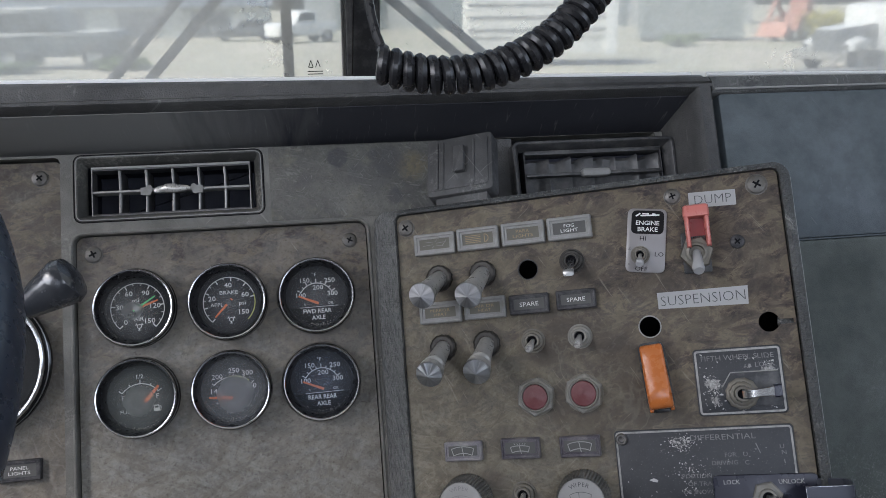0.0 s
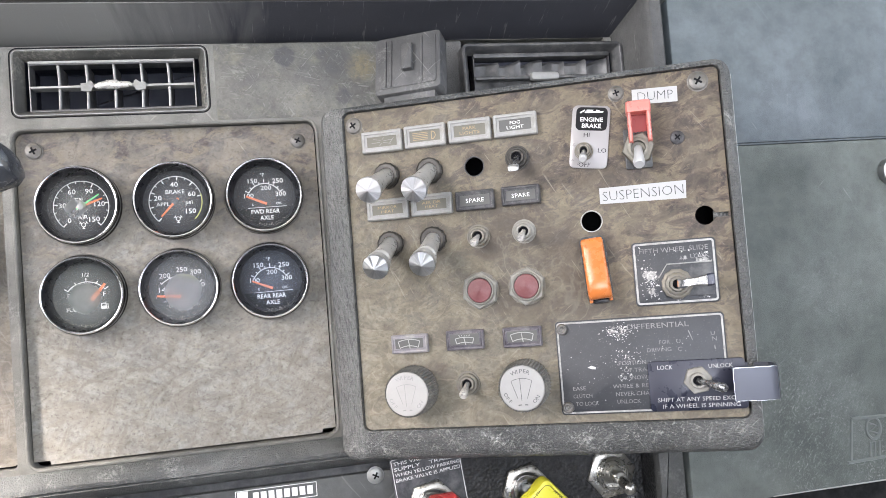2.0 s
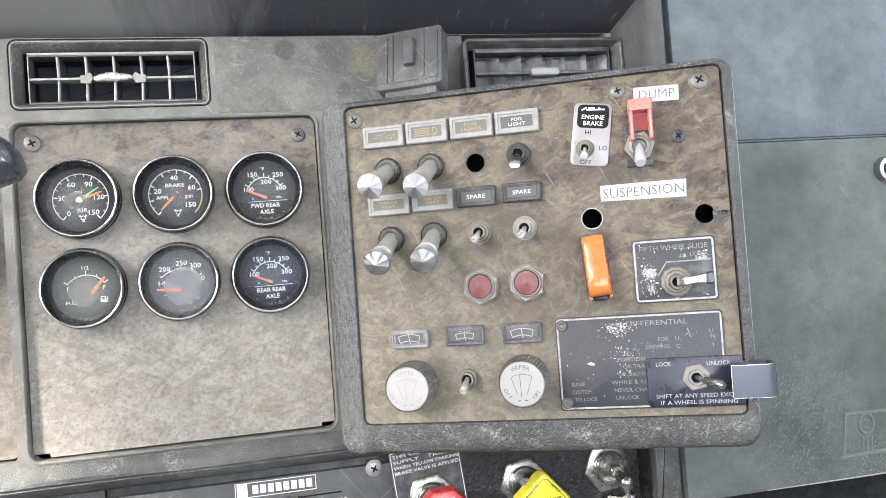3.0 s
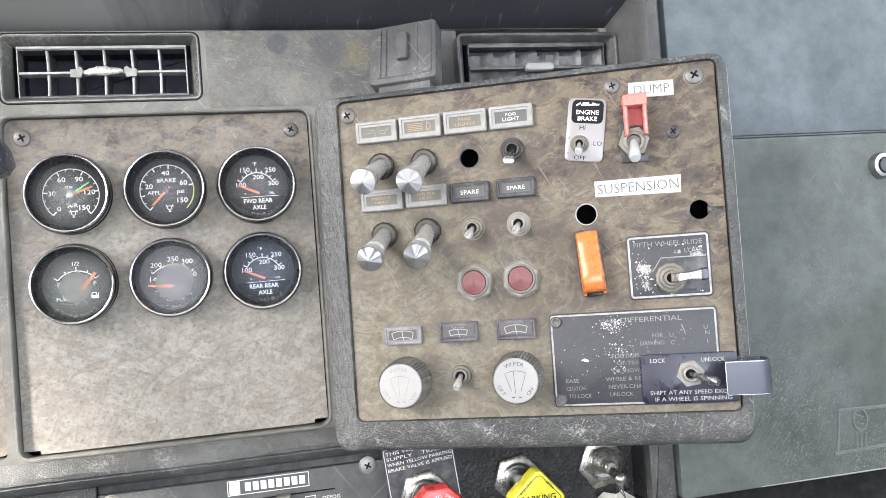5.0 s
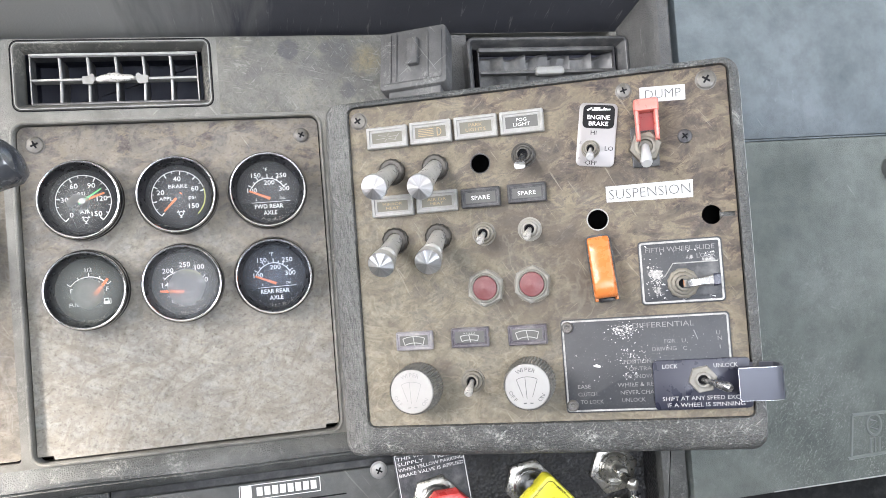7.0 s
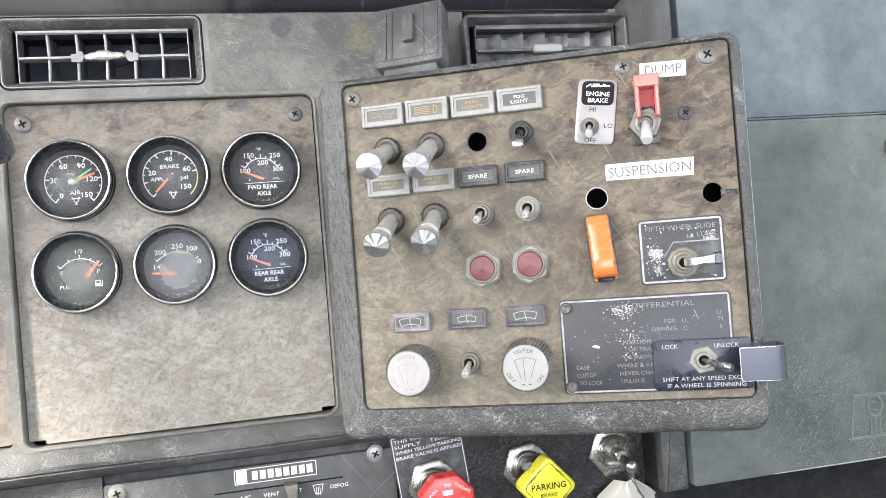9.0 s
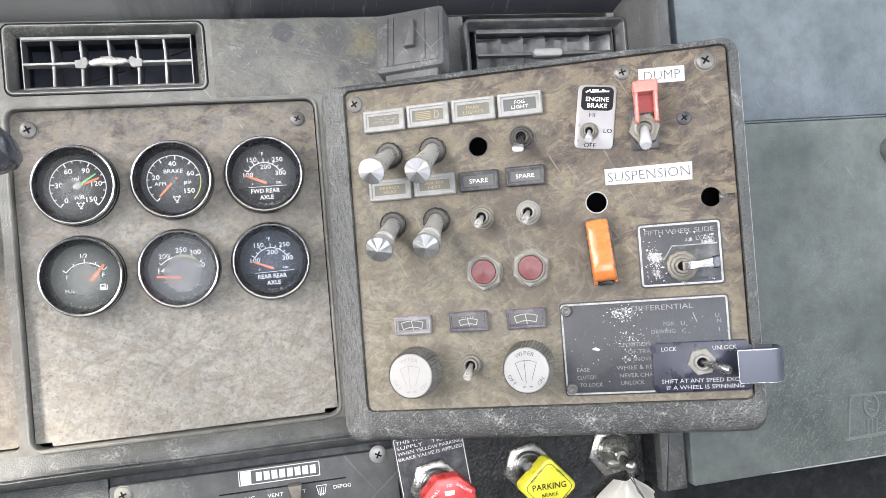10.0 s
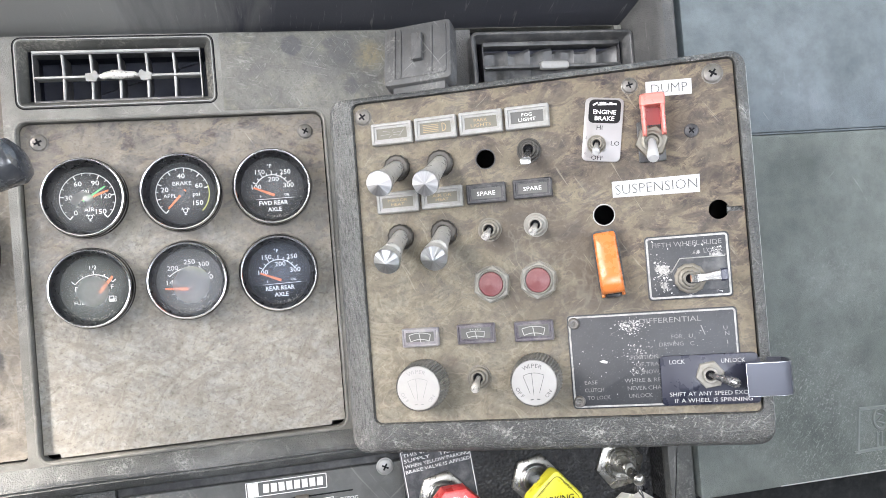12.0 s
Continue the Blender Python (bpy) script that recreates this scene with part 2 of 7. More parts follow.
def film(name, tint, dust, film_colour=(0.7, 0.72, 0.74), scale=40.0, rough=0.28, smear=0.0, detail=6.0, core=None):
    """A clear pane or gauge lens: glass with a film of dust; core adds painted-in glare."""
    m = Mat(name)
    t = m.t
    clear = t.nodes.new("ShaderNodeBsdfRefraction" if smear else "ShaderNodeBsdfTransparent")
    clear.inputs[0].default_value = (*tint, 1)
    if smear:
        clear.inputs["IOR"].default_value, clear.inputs["Roughness"].default_value = 1.04, smear
    gloss = t.nodes.new("ShaderNodeBsdfGlossy")
    gloss.inputs["Roughness"].default_value = rough
    fres = t.nodes.new("ShaderNodeFresnel")
    fres.inputs[0].default_value = 1.45 if smear else 1.16
    a = t.nodes.new("ShaderNodeMixShader")
    t.links.new(fres.outputs[0], a.inputs[0])
    t.links.new(clear.outputs[0], a.inputs[1])
    t.links.new(gloss.outputs[0], a.inputs[2])
    dirt = t.nodes.new("ShaderNodeBsdfDiffuse")
    dirt.inputs[0].default_value = (*film_colour, 1)
    trans = t.nodes.new("ShaderNodeBsdfTranslucent")
    trans.inputs[0].default_value = (*film_colour, 1)
    both = t.nodes.new("ShaderNodeMixShader")
    both.inputs[0].default_value = 0.5
    t.links.new(dirt.outputs[0], both.inputs[1])
    t.links.new(trans.outputs[0], both.inputs[2])
    patch = m.ramp(m.noise(scale, detail, 0.7), (0.25, dust * (0.75 if core else 0.45)), (0.8, dust * (1.1 if core else 1.3)))
    if core:
        # glare painted over the middle of the lens, little at the rim
        patch = m.math("MULTIPLY", patch, m.math("ADD", m.math("MULTIPLY", m.near(core[0], core[1], core[2], 0.75, 0.35), 0.95), 0.05))
    b = t.nodes.new("ShaderNodeMixShader")
    t.links.new(patch, b.inputs[0])
    t.links.new(a.outputs[0], b.inputs[1])
    t.links.new(both.outputs[0], b.inputs[2])
    t.links.new(b.outputs[0], t.nodes["Material Output"].inputs[0])
    return m.m


BURL = burl("walnut_burl_laminate", 0.54, 0.0, -3.6, 0.10, 0.77, (0.425, 0.416, 0.380), (), 1.0, 0.45, 0.72)
# darker copy of the laminate: shade on the driver's panel put into its tone
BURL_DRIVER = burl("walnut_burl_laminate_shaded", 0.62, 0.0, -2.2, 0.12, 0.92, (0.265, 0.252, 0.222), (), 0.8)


def dusted(name, stains, tans):
    """Laminate whose print is buried under rubbed grey dust: nap of fine scratches, smooth dark stains, tan where it shows."""
    m = Mat(name, rough=0.6, spec=0.3)
    col = m.mix(m.ramp(m.noise(30.0, 6.0, 0.7, 0.4), (0.34, 0.0), (0.66, 1.0)), (0.092, 0.091, 0.086), (0.180, 0.176, 0.158))
    col = m.mix(m.ramp(m.noise(70.0, 5.0, 0.7), (0.52, 0.0), (0.68, 0.45)), col, (0.235, 0.222, 0.168))
    for x, y, size in tans:
        col = m.mix(m.math("MULTIPLY", m.near(x, y, size, 0.7, 0.8), m.ramp(m.noise(300.0, 4.0, 0.7), (0.36, 0.4), (0.60, 1.0))), col, (0.205, 0.174, 0.112))
    for x, y, size, share, blur in stains:
        col = m.mix(m.math("MULTIPLY", m.near(x, y, size, blur, 0.55), share), col, (0.074, 0.075, 0.080))
    nap = m.noise(520.0, 4.0, 0.75)
    col = m.mix(m.ramp(nap, (0.34, 0.55), (0.47, 0.0)), col, (0.085, 0.084, 0.080))
    col = m.mix(m.ramp(m.noise(150.0, 6.0, 0.75, 0.5), (0.36, 0.55), (0.49, 0.0)), col, (0.092, 0.088, 0.078))
    lines = None
    for turn, thin, long_ in ((35, 420, 60), (-40, 380, 70), (78, 360, 55)):
        one = m.ramp(m.noise(1.0, 4.0, 0.62, 1.6, m.stretch(thin, long_, 60, turn)), (0.60, 0.0), (0.66, 0.55))
        lines = one if lines is None else m.math("MAXIMUM", lines, one)
    col = m.mix(m.math("MULTIPLY", lines, m.ramp(m.noise(40.0, 4.0, 0.6), (0.40, 0.25), (0.58, 1.0))), col, (0.27, 0.268, 0.25))
    m.to("Base Color", col)
    m.to("Roughness", m.ramp(nap, (0.3, 0.50), (0.7, 0.75)))
    return m.bump(m.math("ADD", nap, m.math("MULTIPLY", lines, 0.6)), 0.75, 0.0006).m


BURL_TOP = dusted("laminate_buried_in_dust", ((0.033, 0.1406, 0.0082, 0.8, 0.22), (0.0691, 0.1365, 0.015, 0.6, 0.55), (0.0472, 0.1286, 0.0105, 0.5, 0.55), (0.0733, 0.1101, 0.007, 0.75, 0.4), (0.0589, 0.1415, 0.0048, 0.6, 0.4), (0.0597, 0.119, 0.012, 0.35, 0.7), (0.0075, 0.1221, 0.01, 0.3, 0.8)), ((0.0879, 0.1317, 0.0130),))
# stains are grime; those beside the guard and wiper knob also paint their shadows
BURL_BOX = burl("walnut_burl_laminate_rubbed", 0.38, -2.8, -3.6, 0.03, 0.92, (0.262, 0.243, 0.190), ((0.0805, -0.0350, 0.0115), (0.1085, -0.0375, 0.0135), (0.0225, -0.0375, 0.0125), (0.0515, -0.0375, 0.0125), (0.0215, -0.083, 0.0120), (0.0500, -0.083, 0.0120), (0.0785, -0.084, 0.0110), (0.100, -0.078, 0.030), (0.094, -0.120, 0.026), (0.128, -0.132, 0.022), (0.132, -0.096, 0.026), (0.153, -0.130, 0.020), (0.170, -0.138, 0.012), (0.150, -0.050, 0.016), (0.203, -0.030, 0.018), (0.112, -0.040, 0.014), (0.083, -0.031, 0.011), (0.216, -0.060, 0.013), (0.046, -0.165, 0.012), (0.036, -0.046, 0.010), (0.140, -0.118, 0.013), (0.086, -0.088, 0.012), (0.168, -0.052, 0.010), (0.160, -0.092, 0.010)), 0.80)
CARRIER = hide("grey_moulded_plastic", (0.130, 0.127, 0.116), (0.270, 0.264, 0.240), (0.38, 0.37, 0.34), 1100, (0.56, 0.76), 0.35)
SHELL = hide("charcoal_grained_plastic", (0.056, 0.058, 0.058), (0.118, 0.120, 0.116), (0.40, 0.40, 0.38), 800, (0.56, 0.64), 1.3, (-25.0, -4.2), -0.0045, 0.685, tuple((0.004 + 0.027 * k, -0.2105 + 0.003 * (k % 2), 0.021, 0.66) for k in range(9)))
BROW = hide("black_grained_vinyl", (0.055, 0.055, 0.056), (0.125, 0.123, 0.118), (0.25, 0.25, 0.24), 900, (0.68, 0.80), 0.5)
VINYL = hide("slate_blue_vinyl", (0.080, 0.097, 0.104), (0.156, 0.179, 0.194), (0.30, 0.33, 0.34), 1300, (0.62, 0.80), 0.28, None, None, 0.72)
VINYL_LOW = hide("slate_green_vinyl", (0.083, 0.096, 0.089), (0.148, 0.164, 0.154), (0.32, 0.34, 0.32), 1300, (0.60, 0.80), 0.40, (-7.0, 0.25), None, 0.73, ((-0.290, -0.020, 0.040, 0.16), (-0.262, -0.062, 0.062, 0.50), (-0.215, -0.062, 0.052, 0.50), (-0.165, -0.125, 0.060, 0.75), (-0.200, 0.020, 0.050, 0.32), (-0.240, -0.115, 0.040, 0.50), (-0.300, 0.065, 0.040, 0.12)))
LIP = hide("padded_grey_vinyl", (0.070, 0.073, 0.072), (0.158, 0.161, 0.156), (0.30, 0.30, 0.29), 900, (0.52, 0.72), 0.8, nick=0.67)
KICK = plain("black_kick_vinyl", (0.018, 0.019, 0.020), 0.85, 0.0, 0.4, 300, 0.3, 0.15, dirt=(0.035, 0.037, 0.036))
COVER = hide("dusty_black_plastic", (0.045, 0.045, 0.047), (0.125, 0.124, 0.122), (0.30, 0.30, 0.29), 1500, (0.52, 0.74), 0.25)
LEATHER = hide("black_crackled_plastic", (0.017, 0.018, 0.019), (0.040, 0.040, 0.041), (0.15, 0.15, 0.145), 430, (0.56, 0.74), 1.4)
HEATER = hide("slate_panel", (0.066, 0.070, 0.070), (0.132, 0.137, 0.136), (0.27, 0.27, 0.265), 1500, (0.56, 0.74), 0.2, nick=0.67)
RIDGE = hide("rubbed_grey_ridge", (0.050, 0.052, 0.050), (0.120, 0.122, 0.116), (0.26, 0.26, 0.25), 900, (0.50, 0.70), 0.5)
BLACK = plain("black_plastic", (0.022, 0.022, 0.024), 0.42, dirt=(0.10, 0.10, 0.095))
MATT = plain("matt_black", (0.007, 0.007, 0.009), 0.85, spec=0.2)
PIANO = plain("gloss_black", (0.010, 0.010, 0.011), 0.14, var=0.1, bump=0.0)
CHROME = Mat("chrome", (0.78, 0.79, 0.80), 0.20, 1.0).m
SATIN = plain("satin_metal", (0.38, 0.38, 0.375), 0.34, 1.0, 0.15, 500, 0.08)
DULL = plain("dusty_zinc", (0.205, 0.192, 0.166), 0.55, 0.75, 0.3, 420, 0.15, dirt=(0.17, 0.150, 0.115))
SCREW = plain("screw_steel", (0.16, 0.152, 0.142), 0.42, 0.45, 0.35, 600, 0.3, dirt=(0.11, 0.095, 0.075))
SILVER = plain("silvered_plastic", (0.285, 0.282, 0.274), 0.50, 0.10, 0.25, 500, 0.1, dirt=(0.21, 0.202, 0.178))
VIOLET = plain("worn_purple_grey_plastic", (0.23, 0.215, 0.235), 0.5, 0.1, 0.3, 500, 0.1, dirt=(0.36, 0.34, 0.32))
DARKFRAME = plain("dark_grey_plastic", (0.030, 0.029, 0.033), 0.45, 0.0, 0.3, 500, 0.1, dirt=(0.10, 0.096, 0.095))
PLUM = plain("worn_plum_plastic", (0.095, 0.084, 0.100), 0.45, 0.05, 0.35, 420, 0.1, dirt=(0.21, 0.195, 0.195))
PALEWINDOW = plain("yellowed_insert", (0.15, 0.142, 0.118), 0.6, 0.0, 0.10, 300, 0.0, 0.3, dirt=(0.16, 0.152, 0.128))
WINDOW = plain("smoked_insert", (0.105, 0.105, 0.10), 0.6, 0.0, 0.10, 300, 0.0, 0.3, dirt=(0.115, 0.114, 0.108))
AMBERPRINT = plain("amber_print", (0.32, 0.24, 0.13), 0.5, bump=0.0)
PALEPRINT = plain("pale_print", (0.36, 0.36, 0.34), 0.5, bump=0.0)
WHITE = plain("white_print", (0.78, 0.78, 0.765), 0.5, var=0.08, bump=0.0)
INK = plain("black_ink", (0.012, 0.012, 0.013), 0.7, bump=0.0, spec=0.15)
TAPE = plain("white_label_tape", (0.39, 0.39, 0.39), 0.4, var=0.06, scale=150, bump=0.03, dirt=(0.36, 0.355, 0.34))
DIAL = plain("dial_black", (0.032, 0.033, 0.035), 0.8, var=0.2, bump=0.0, spec=0.15)
DIALGREY = plain("dial_charcoal", (0.062, 0.066, 0.064), 0.8, var=0.2, bump=0.0, spec=0.15)
NEEDLE = plain("needle_orange", (0.85, 0.19, 0.045), 0.45, var=0.08, bump=0.0)
GREEN = plain("needle_green", (0.12, 0.62, 0.20), 0.45, var=0.08, bump=0.0)
YELLOWARC = plain("yellow_green_print", (0.55, 0.56, 0.16), 0.5, bump=0.0)
ORANGE = plain("orange_plastic", (0.54, 0.165, 0.042), 0.26, var=0.06, scale=160, bump=0.05)
RED = plain("red_plastic", (0.47, 0.042, 0.040), 0.30, var=0.1, scale=160, bump=0.05)
PINK = plain("faded_red_plastic", (0.60, 0.185, 0.155), 0.30, var=0.12, scale=160, bump=0.05)
REDLENS = plain("red_lens", (0.150, 0.040, 0.043), 0.42, var=0.2, scale=300, bump=0.0, dirt=(0.20, 0.088, 0.086))
YELLOW = plain("yellow_plastic", (0.66, 0.62, 0.045), 0.33, var=0.06, scale=160, bump=0.05)
SIGNBLACK = plain("black_engraved_plate", (0.030, 0.032, 0.037), 0.48, 0.0, 0.3, 300, 0.05, dirt=(0.13, 0.13, 0.13))
SIGNBLUE = plain("navy_anodised_plate", (0.022, 0.024, 0.040), 0.30, 0.1, 0.12, 90, 0.03)
JAKE = plain("pale_pink_plate", (0.240, 0.226, 0.224), 0.35, 0.25, 0.08, 300, 0.03)
KNOBFACE = plain("brushed_knob_face", (0.35, 0.343, 0.33), 0.45, 0.25, 0.12, 700, 0.05)
KNURL = plain("ribbed_grey_plastic", (0.13, 0.128, 0.12), 0.5, 0.0, 0.3, 500, 0.1, dirt=(0.30, 0.28, 0.24))
RUBBER = plain("black_rubber", (0.018, 0.018, 0.020), 0.30, var=0.2, scale=300, bump=0.05)
GLOSSRIM = plain("dark_blue_black_vinyl", (0.024, 0.031, 0.048), 0.30, var=0.2, scale=200, bump=0.05)
CLOTH = plain("cream_cloth", (0.80, 0.78, 0.72), 0.8, var=0.1, scale=60, bump=0.2)
WIRE = plain("thin_wire", (0.10, 0.10, 0.10), 0.4, 0.6)
# pale films on the gauge lenses paint in window glare along with dust
FLARELENS = film("flared_gauge_lens", (0.97, 0.97, 0.97), 0.34, (0.78, 0.79, 0.77), 70, detail=3.0, core=(-0.001, -0.002, 0.0225))
LENS = film("gauge_lens", (0.97, 0.97, 0.97), 0.27, scale=60, core=(0.001, -0.001, 0.0228))
LEVER = plain("bright_lever_metal", (0.62, 0.60, 0.565), 0.30, 0.45, 0.15, 500, 0.05, dirt=(0.42, 0.40, 0.35))
GREYINK = plain("worn_grey_print", (0.235, 0.23, 0.21), 0.5, bump=0.0)
HAZYLENS = film("glare_hazed_lens", (0.95, 0.95, 0.95), 0.45, (0.72, 0.74, 0.79), 26, detail=1.5, core=(0.0020, -0.0020, 0.0280))
GREYLENS = film("greyed_gauge_lens", (0.95, 0.96, 0.95), 0.48, (0.64, 0.67, 0.64), 45, core=(0.001, -0.002, 0.0235))
BLUELENS = film("bluish_gauge_lens", (0.92, 0.94, 0.98), 0.33, (0.45, 0.53, 0.68), 30, core=(0.001, 0.001, 0.0225))
GLASS = film("dusty_windscreen", (0.82, 0.84, 0.815), 0.36, (0.83, 0.825, 0.77), 4, 0.03, 0.15)
HEADLINER = plain("grey_headliner", (0.42, 0.42, 0.41), 0.9, var=0.1, scale=40, bump=0.2)
CABWALL = plain("grey_cab_trim", (0.20, 0.20, 0.20), 0.7, var=0.2, scale=30, bump=0.1)


# ---- shapes ----
def rrect(w, h, r, n=4, cx=0.0, cy=0.0):
    out = []
    for sx, sy, a0 in ((1, -1, -90), (1, 1, 0), (-1, 1, 90), (-1, -1, 180)):
        for i in range(n + 1):
            a = radians(a0 + 90 * i / n)
            out.append((cx + sx * (w / 2 - r) + r * math.cos(a), cy + sy * (h / 2 - r) + r * math.sin(a)))
    return out


def span(x0, x1, y0, y1, r=0.0005, n=3):
    return rrect(x1 - x0, y1 - y0, r, n, (x0 + x1) / 2, (y0 + y1) / 2)


def ngon(r, n, turn=0.0, cx=0.0, cy=0.0):
    return [(cx + r * math.cos(radians(turn) + math.tau * i / n), cy + r * math.sin(radians(turn) + math.tau * i / n)) for i in range(n)]


def inset(pts, d):
    out, n = [], len(pts)
    for i in range(n):
        p, a, b = Vector(pts[i]), Vector(pts[i - 1]), Vector(pts[(i + 1) % n])
        e, f = (p - a), (b - p)
        e = e.normalized() if e.length > 1e-9 else f.normalized()
        f = f.normalized() if f.length > 1e-9 else e
        nrm = Vector((-e.y - f.y, e.x + f.x))
        nrm = nrm.normalized() if nrm.length > 1e-9 else Vector((-e.y, e.x))
        out.append(tuple(p + nrm * d / max(0.5, nrm.dot(Vector((-e.y, e.x))))))
    return out


def ring(bm, pts, z):
    return [bm.verts.new((x, y, z)) for x, y in pts]


def bridge(bm, a, b):
    n = len(a)
    for i in range(n):
        bm.faces.new((a[i], a[(i + 1) % n], b[(i + 1) % n], b[i]))


def slab(bm, pts, z0, z1, bev=0.0, floor=True):
    """A flat piece of outline pts (anticlockwise) from z0 to z1, its front edge rounded by bev."""
    low = ring(bm, pts, z0)
    top = ring(bm, pts, z1 - bev)
    bridge(bm, low, top)
    if bev:
        for k in (0.5, 1.0):
            nxt = ring(bm, inset(pts, bev * (1 - math.cos(k * math.pi / 2))), z1 - bev + bev * math.sin(k * math.pi / 2))
            bridge(bm, top, nxt)
            top = nxt
    bm.faces.new(top)
    if floor:
        bm.faces.new(low[::-1])
    return bm


def lathe(bm, prof, n=32, m=None):
    """Turns the profile (radius, height) round z."""
    made, rings = [], []
    for r, z in prof:
        if r < 1e-6:
            rings.append([bm.verts.new((0, 0, z))])
        else:
            rings.append([bm.verts.new((r * math.cos(math.tau * i / n), r * math.sin(math.tau * i / n), z)) for i in range(n)])
        made += rings[-1]
    for a, b in zip(rings, rings[1:]):
        for i in range(n):
            j = (i + 1) % n
            if len(a) == 1 and len(b) > 1:
                bm.faces.new((a[0], b[j], b[i]))
            elif len(b) == 1 and len(a) > 1:
                bm.faces.new((a[i], a[j], b[0]))
            elif len(a) > 1:
                bm.faces.new((a[i], a[j], b[j], b[i]))
    if m is not None:
        bmesh.ops.transform(bm, matrix=m, verts=made)
    return bm


def holed(bm, outer, holes, z0, z1):
    """A plate with holes through it."""
    loops = []
    for z in (z1, z0):
        level = [ring(bm, p, z) for p in (outer, *holes)]
        edges = [bm.edges.new((l[i], l[(i + 1) % len(l)])) for l in level for i in range(len(l))]
        bmesh.ops.triangle_fill(bm, use_beauty=True, use_dissolve=False, edges=edges, normal=(0, 0, 1 if z == z1 else -1))
        loops.append(level)
    for a, b in zip(*loops):
        bridge(bm, b, a)
    bmesh.ops.recalc_face_normals(bm, faces=bm.faces)
    return bm


def tube(bm, pts, r, n=8, caps=True):
    """A round rod along the points; r is a radius or one for each point."""
    pts = [Vector(p) for p in pts]
    rs = r if isinstance(r, (list, tuple)) else [r] * len(pts)
    up, rings = None, []
    for i, p in enumerate(pts):
        d = (pts[min(i + 1, len(pts) - 1)] - pts[max(i - 1, 0)]).normalized()
        if up is None:
            up = Vector((0, 0, 1)) if abs(d.z) < 0.9 else Vector((0, 1, 0))
        side = d.cross(up).normalized()
        up = side.cross(d).normalized()
        rings.append([bm.verts.new(p + rs[i] * (math.cos(math.tau * k / n) * side + math.sin(math.tau * k / n) * up)) for k in range(n)])
    for a, b in zip(rings, rings[1:]):
        bridge(bm, a, b)
    if caps:
        bm.faces.new(rings[0][::-1])
        bm.faces.new(rings[-1])
    bmesh.ops.recalc_face_normals(bm, faces=bm.faces)
    return bm


def loft(bm, rings, caps=True):
    """Joins closed rings of points."""
    vs = [[bm.verts.new(p) for p in r] for r in rings]
    for a, b in zip(vs, vs[1:]):
        bridge(bm, a, b)
    if caps:
        bm.faces.new(vs[0][::-1])
        bm.faces.new(vs[-1])
    bmesh.ops.recalc_face_normals(bm, faces=bm.faces)
    return bm


def block(bm, x0, x1, y0, y1, z0, z1, bev=0.0, seg=2):
    vs = [bm.verts.new((x, y, z)) for x in (x0, x1) for y in (y0, y1) for z in (z0, z1)]
    fs = [bm.faces.new([vs[i] for i in f]) for f in ((0, 1, 3, 2), (4, 6, 7, 5), (0, 4, 5, 1), (2, 3, 7, 6), (0, 2, 6, 4), (1, 5, 7, 3))]
    if bev:
        bmesh.ops.bevel(bm, geom=list({e for f in fs for e in f.edges}), offset=bev, segments=seg, affect="EDGES", clamp_overlap=True)
    return bm


def letters(bm, words, cap, cx, cy, z, width=None, turn=0.0, thick=0.00006, align="CENTER", bold=0.0):
    """Adds flat lettering to bm: capitals cap high, centred on (cx, cy), pressed to width where it is given."""
    data = bpy.data.curves.new("lettering", "FONT")
    data.body, data.size, data.extrude, data.offset = words, 1.0, 0.0, bold
    data.align_x, data.align_y, data.resolution_u = "LEFT", "BOTTOM_BASELINE", 2
    ob = bpy.data.objects.new("lettering", data)
    me = bpy.data.meshes.new_from_object(ob)
    xs = [v.co.x for v in me.vertices]
    w0, x0 = max(xs) - min(xs), min(xs)
    k = cap / 0.69
    kx = 1.12 * k if width is None else width / w0
    shift = {"CENTER": -w0 / 2 - x0, "LEFT": -x0, "RIGHT": -w0 - x0}[align]
    for v in me.vertices:
        v.co = ((v.co.x + shift) * kx, v.co.y * k - cap / 2, thick)
    me.transform(pose(cx, cy, z, 0, 0, turn))
    bm.from_mesh(me)
    bpy.data.objects.remove(ob)
    bpy.data.curves.remove(data)
    bpy.data.meshes.remove(me)
    return bm


def bar(bm, x0, y0, x1, y1, wide, z):
    """A thin printed stroke."""
    d = Vector((x1 - x0, y1 - y0))
    n = Vector((-d.y, d.x)).normalized() * wide / 2
    bm.faces.new([bm.verts.new((x0 + s * n.x, y0 + s * n.y, z)) for s in (-1,)] + [bm.verts.new((x1 - n.x, y1 - n.y, z)), bm.verts.new((x1 + n.x, y1 + n.y, z)), bm.verts.new((x0 + n.x, y0 + n.y, z))])
    return bm


def arc(bm, r, a0, a1, wide, z, cx=0.0, cy=0.0, n=28):
    """A thin printed arc, angles in degrees."""
    vs = []
    for i in range(n + 1):
        a = radians(a0 + (a1 - a0) * i / n)
        vs.append([bm.verts.new((cx + k * math.cos(a), cy + k * math.sin(a), z)) for k in (r - wide / 2, r + wide / 2)])
    for p, q in zip(vs, vs[1:]):
        f = (p[0], p[1], q[1], q[0]) if a1 < a0 else (p[0], q[0], q[1], p[1])
        bm.faces.new(f)
    return bm


def outline(bm, pts, wide, z):
    a, b = ring(bm, pts, z), ring(bm, inset(pts, wide), z)
    bridge(bm, a, b)
    return bm


def B():
    return bmesh.new()


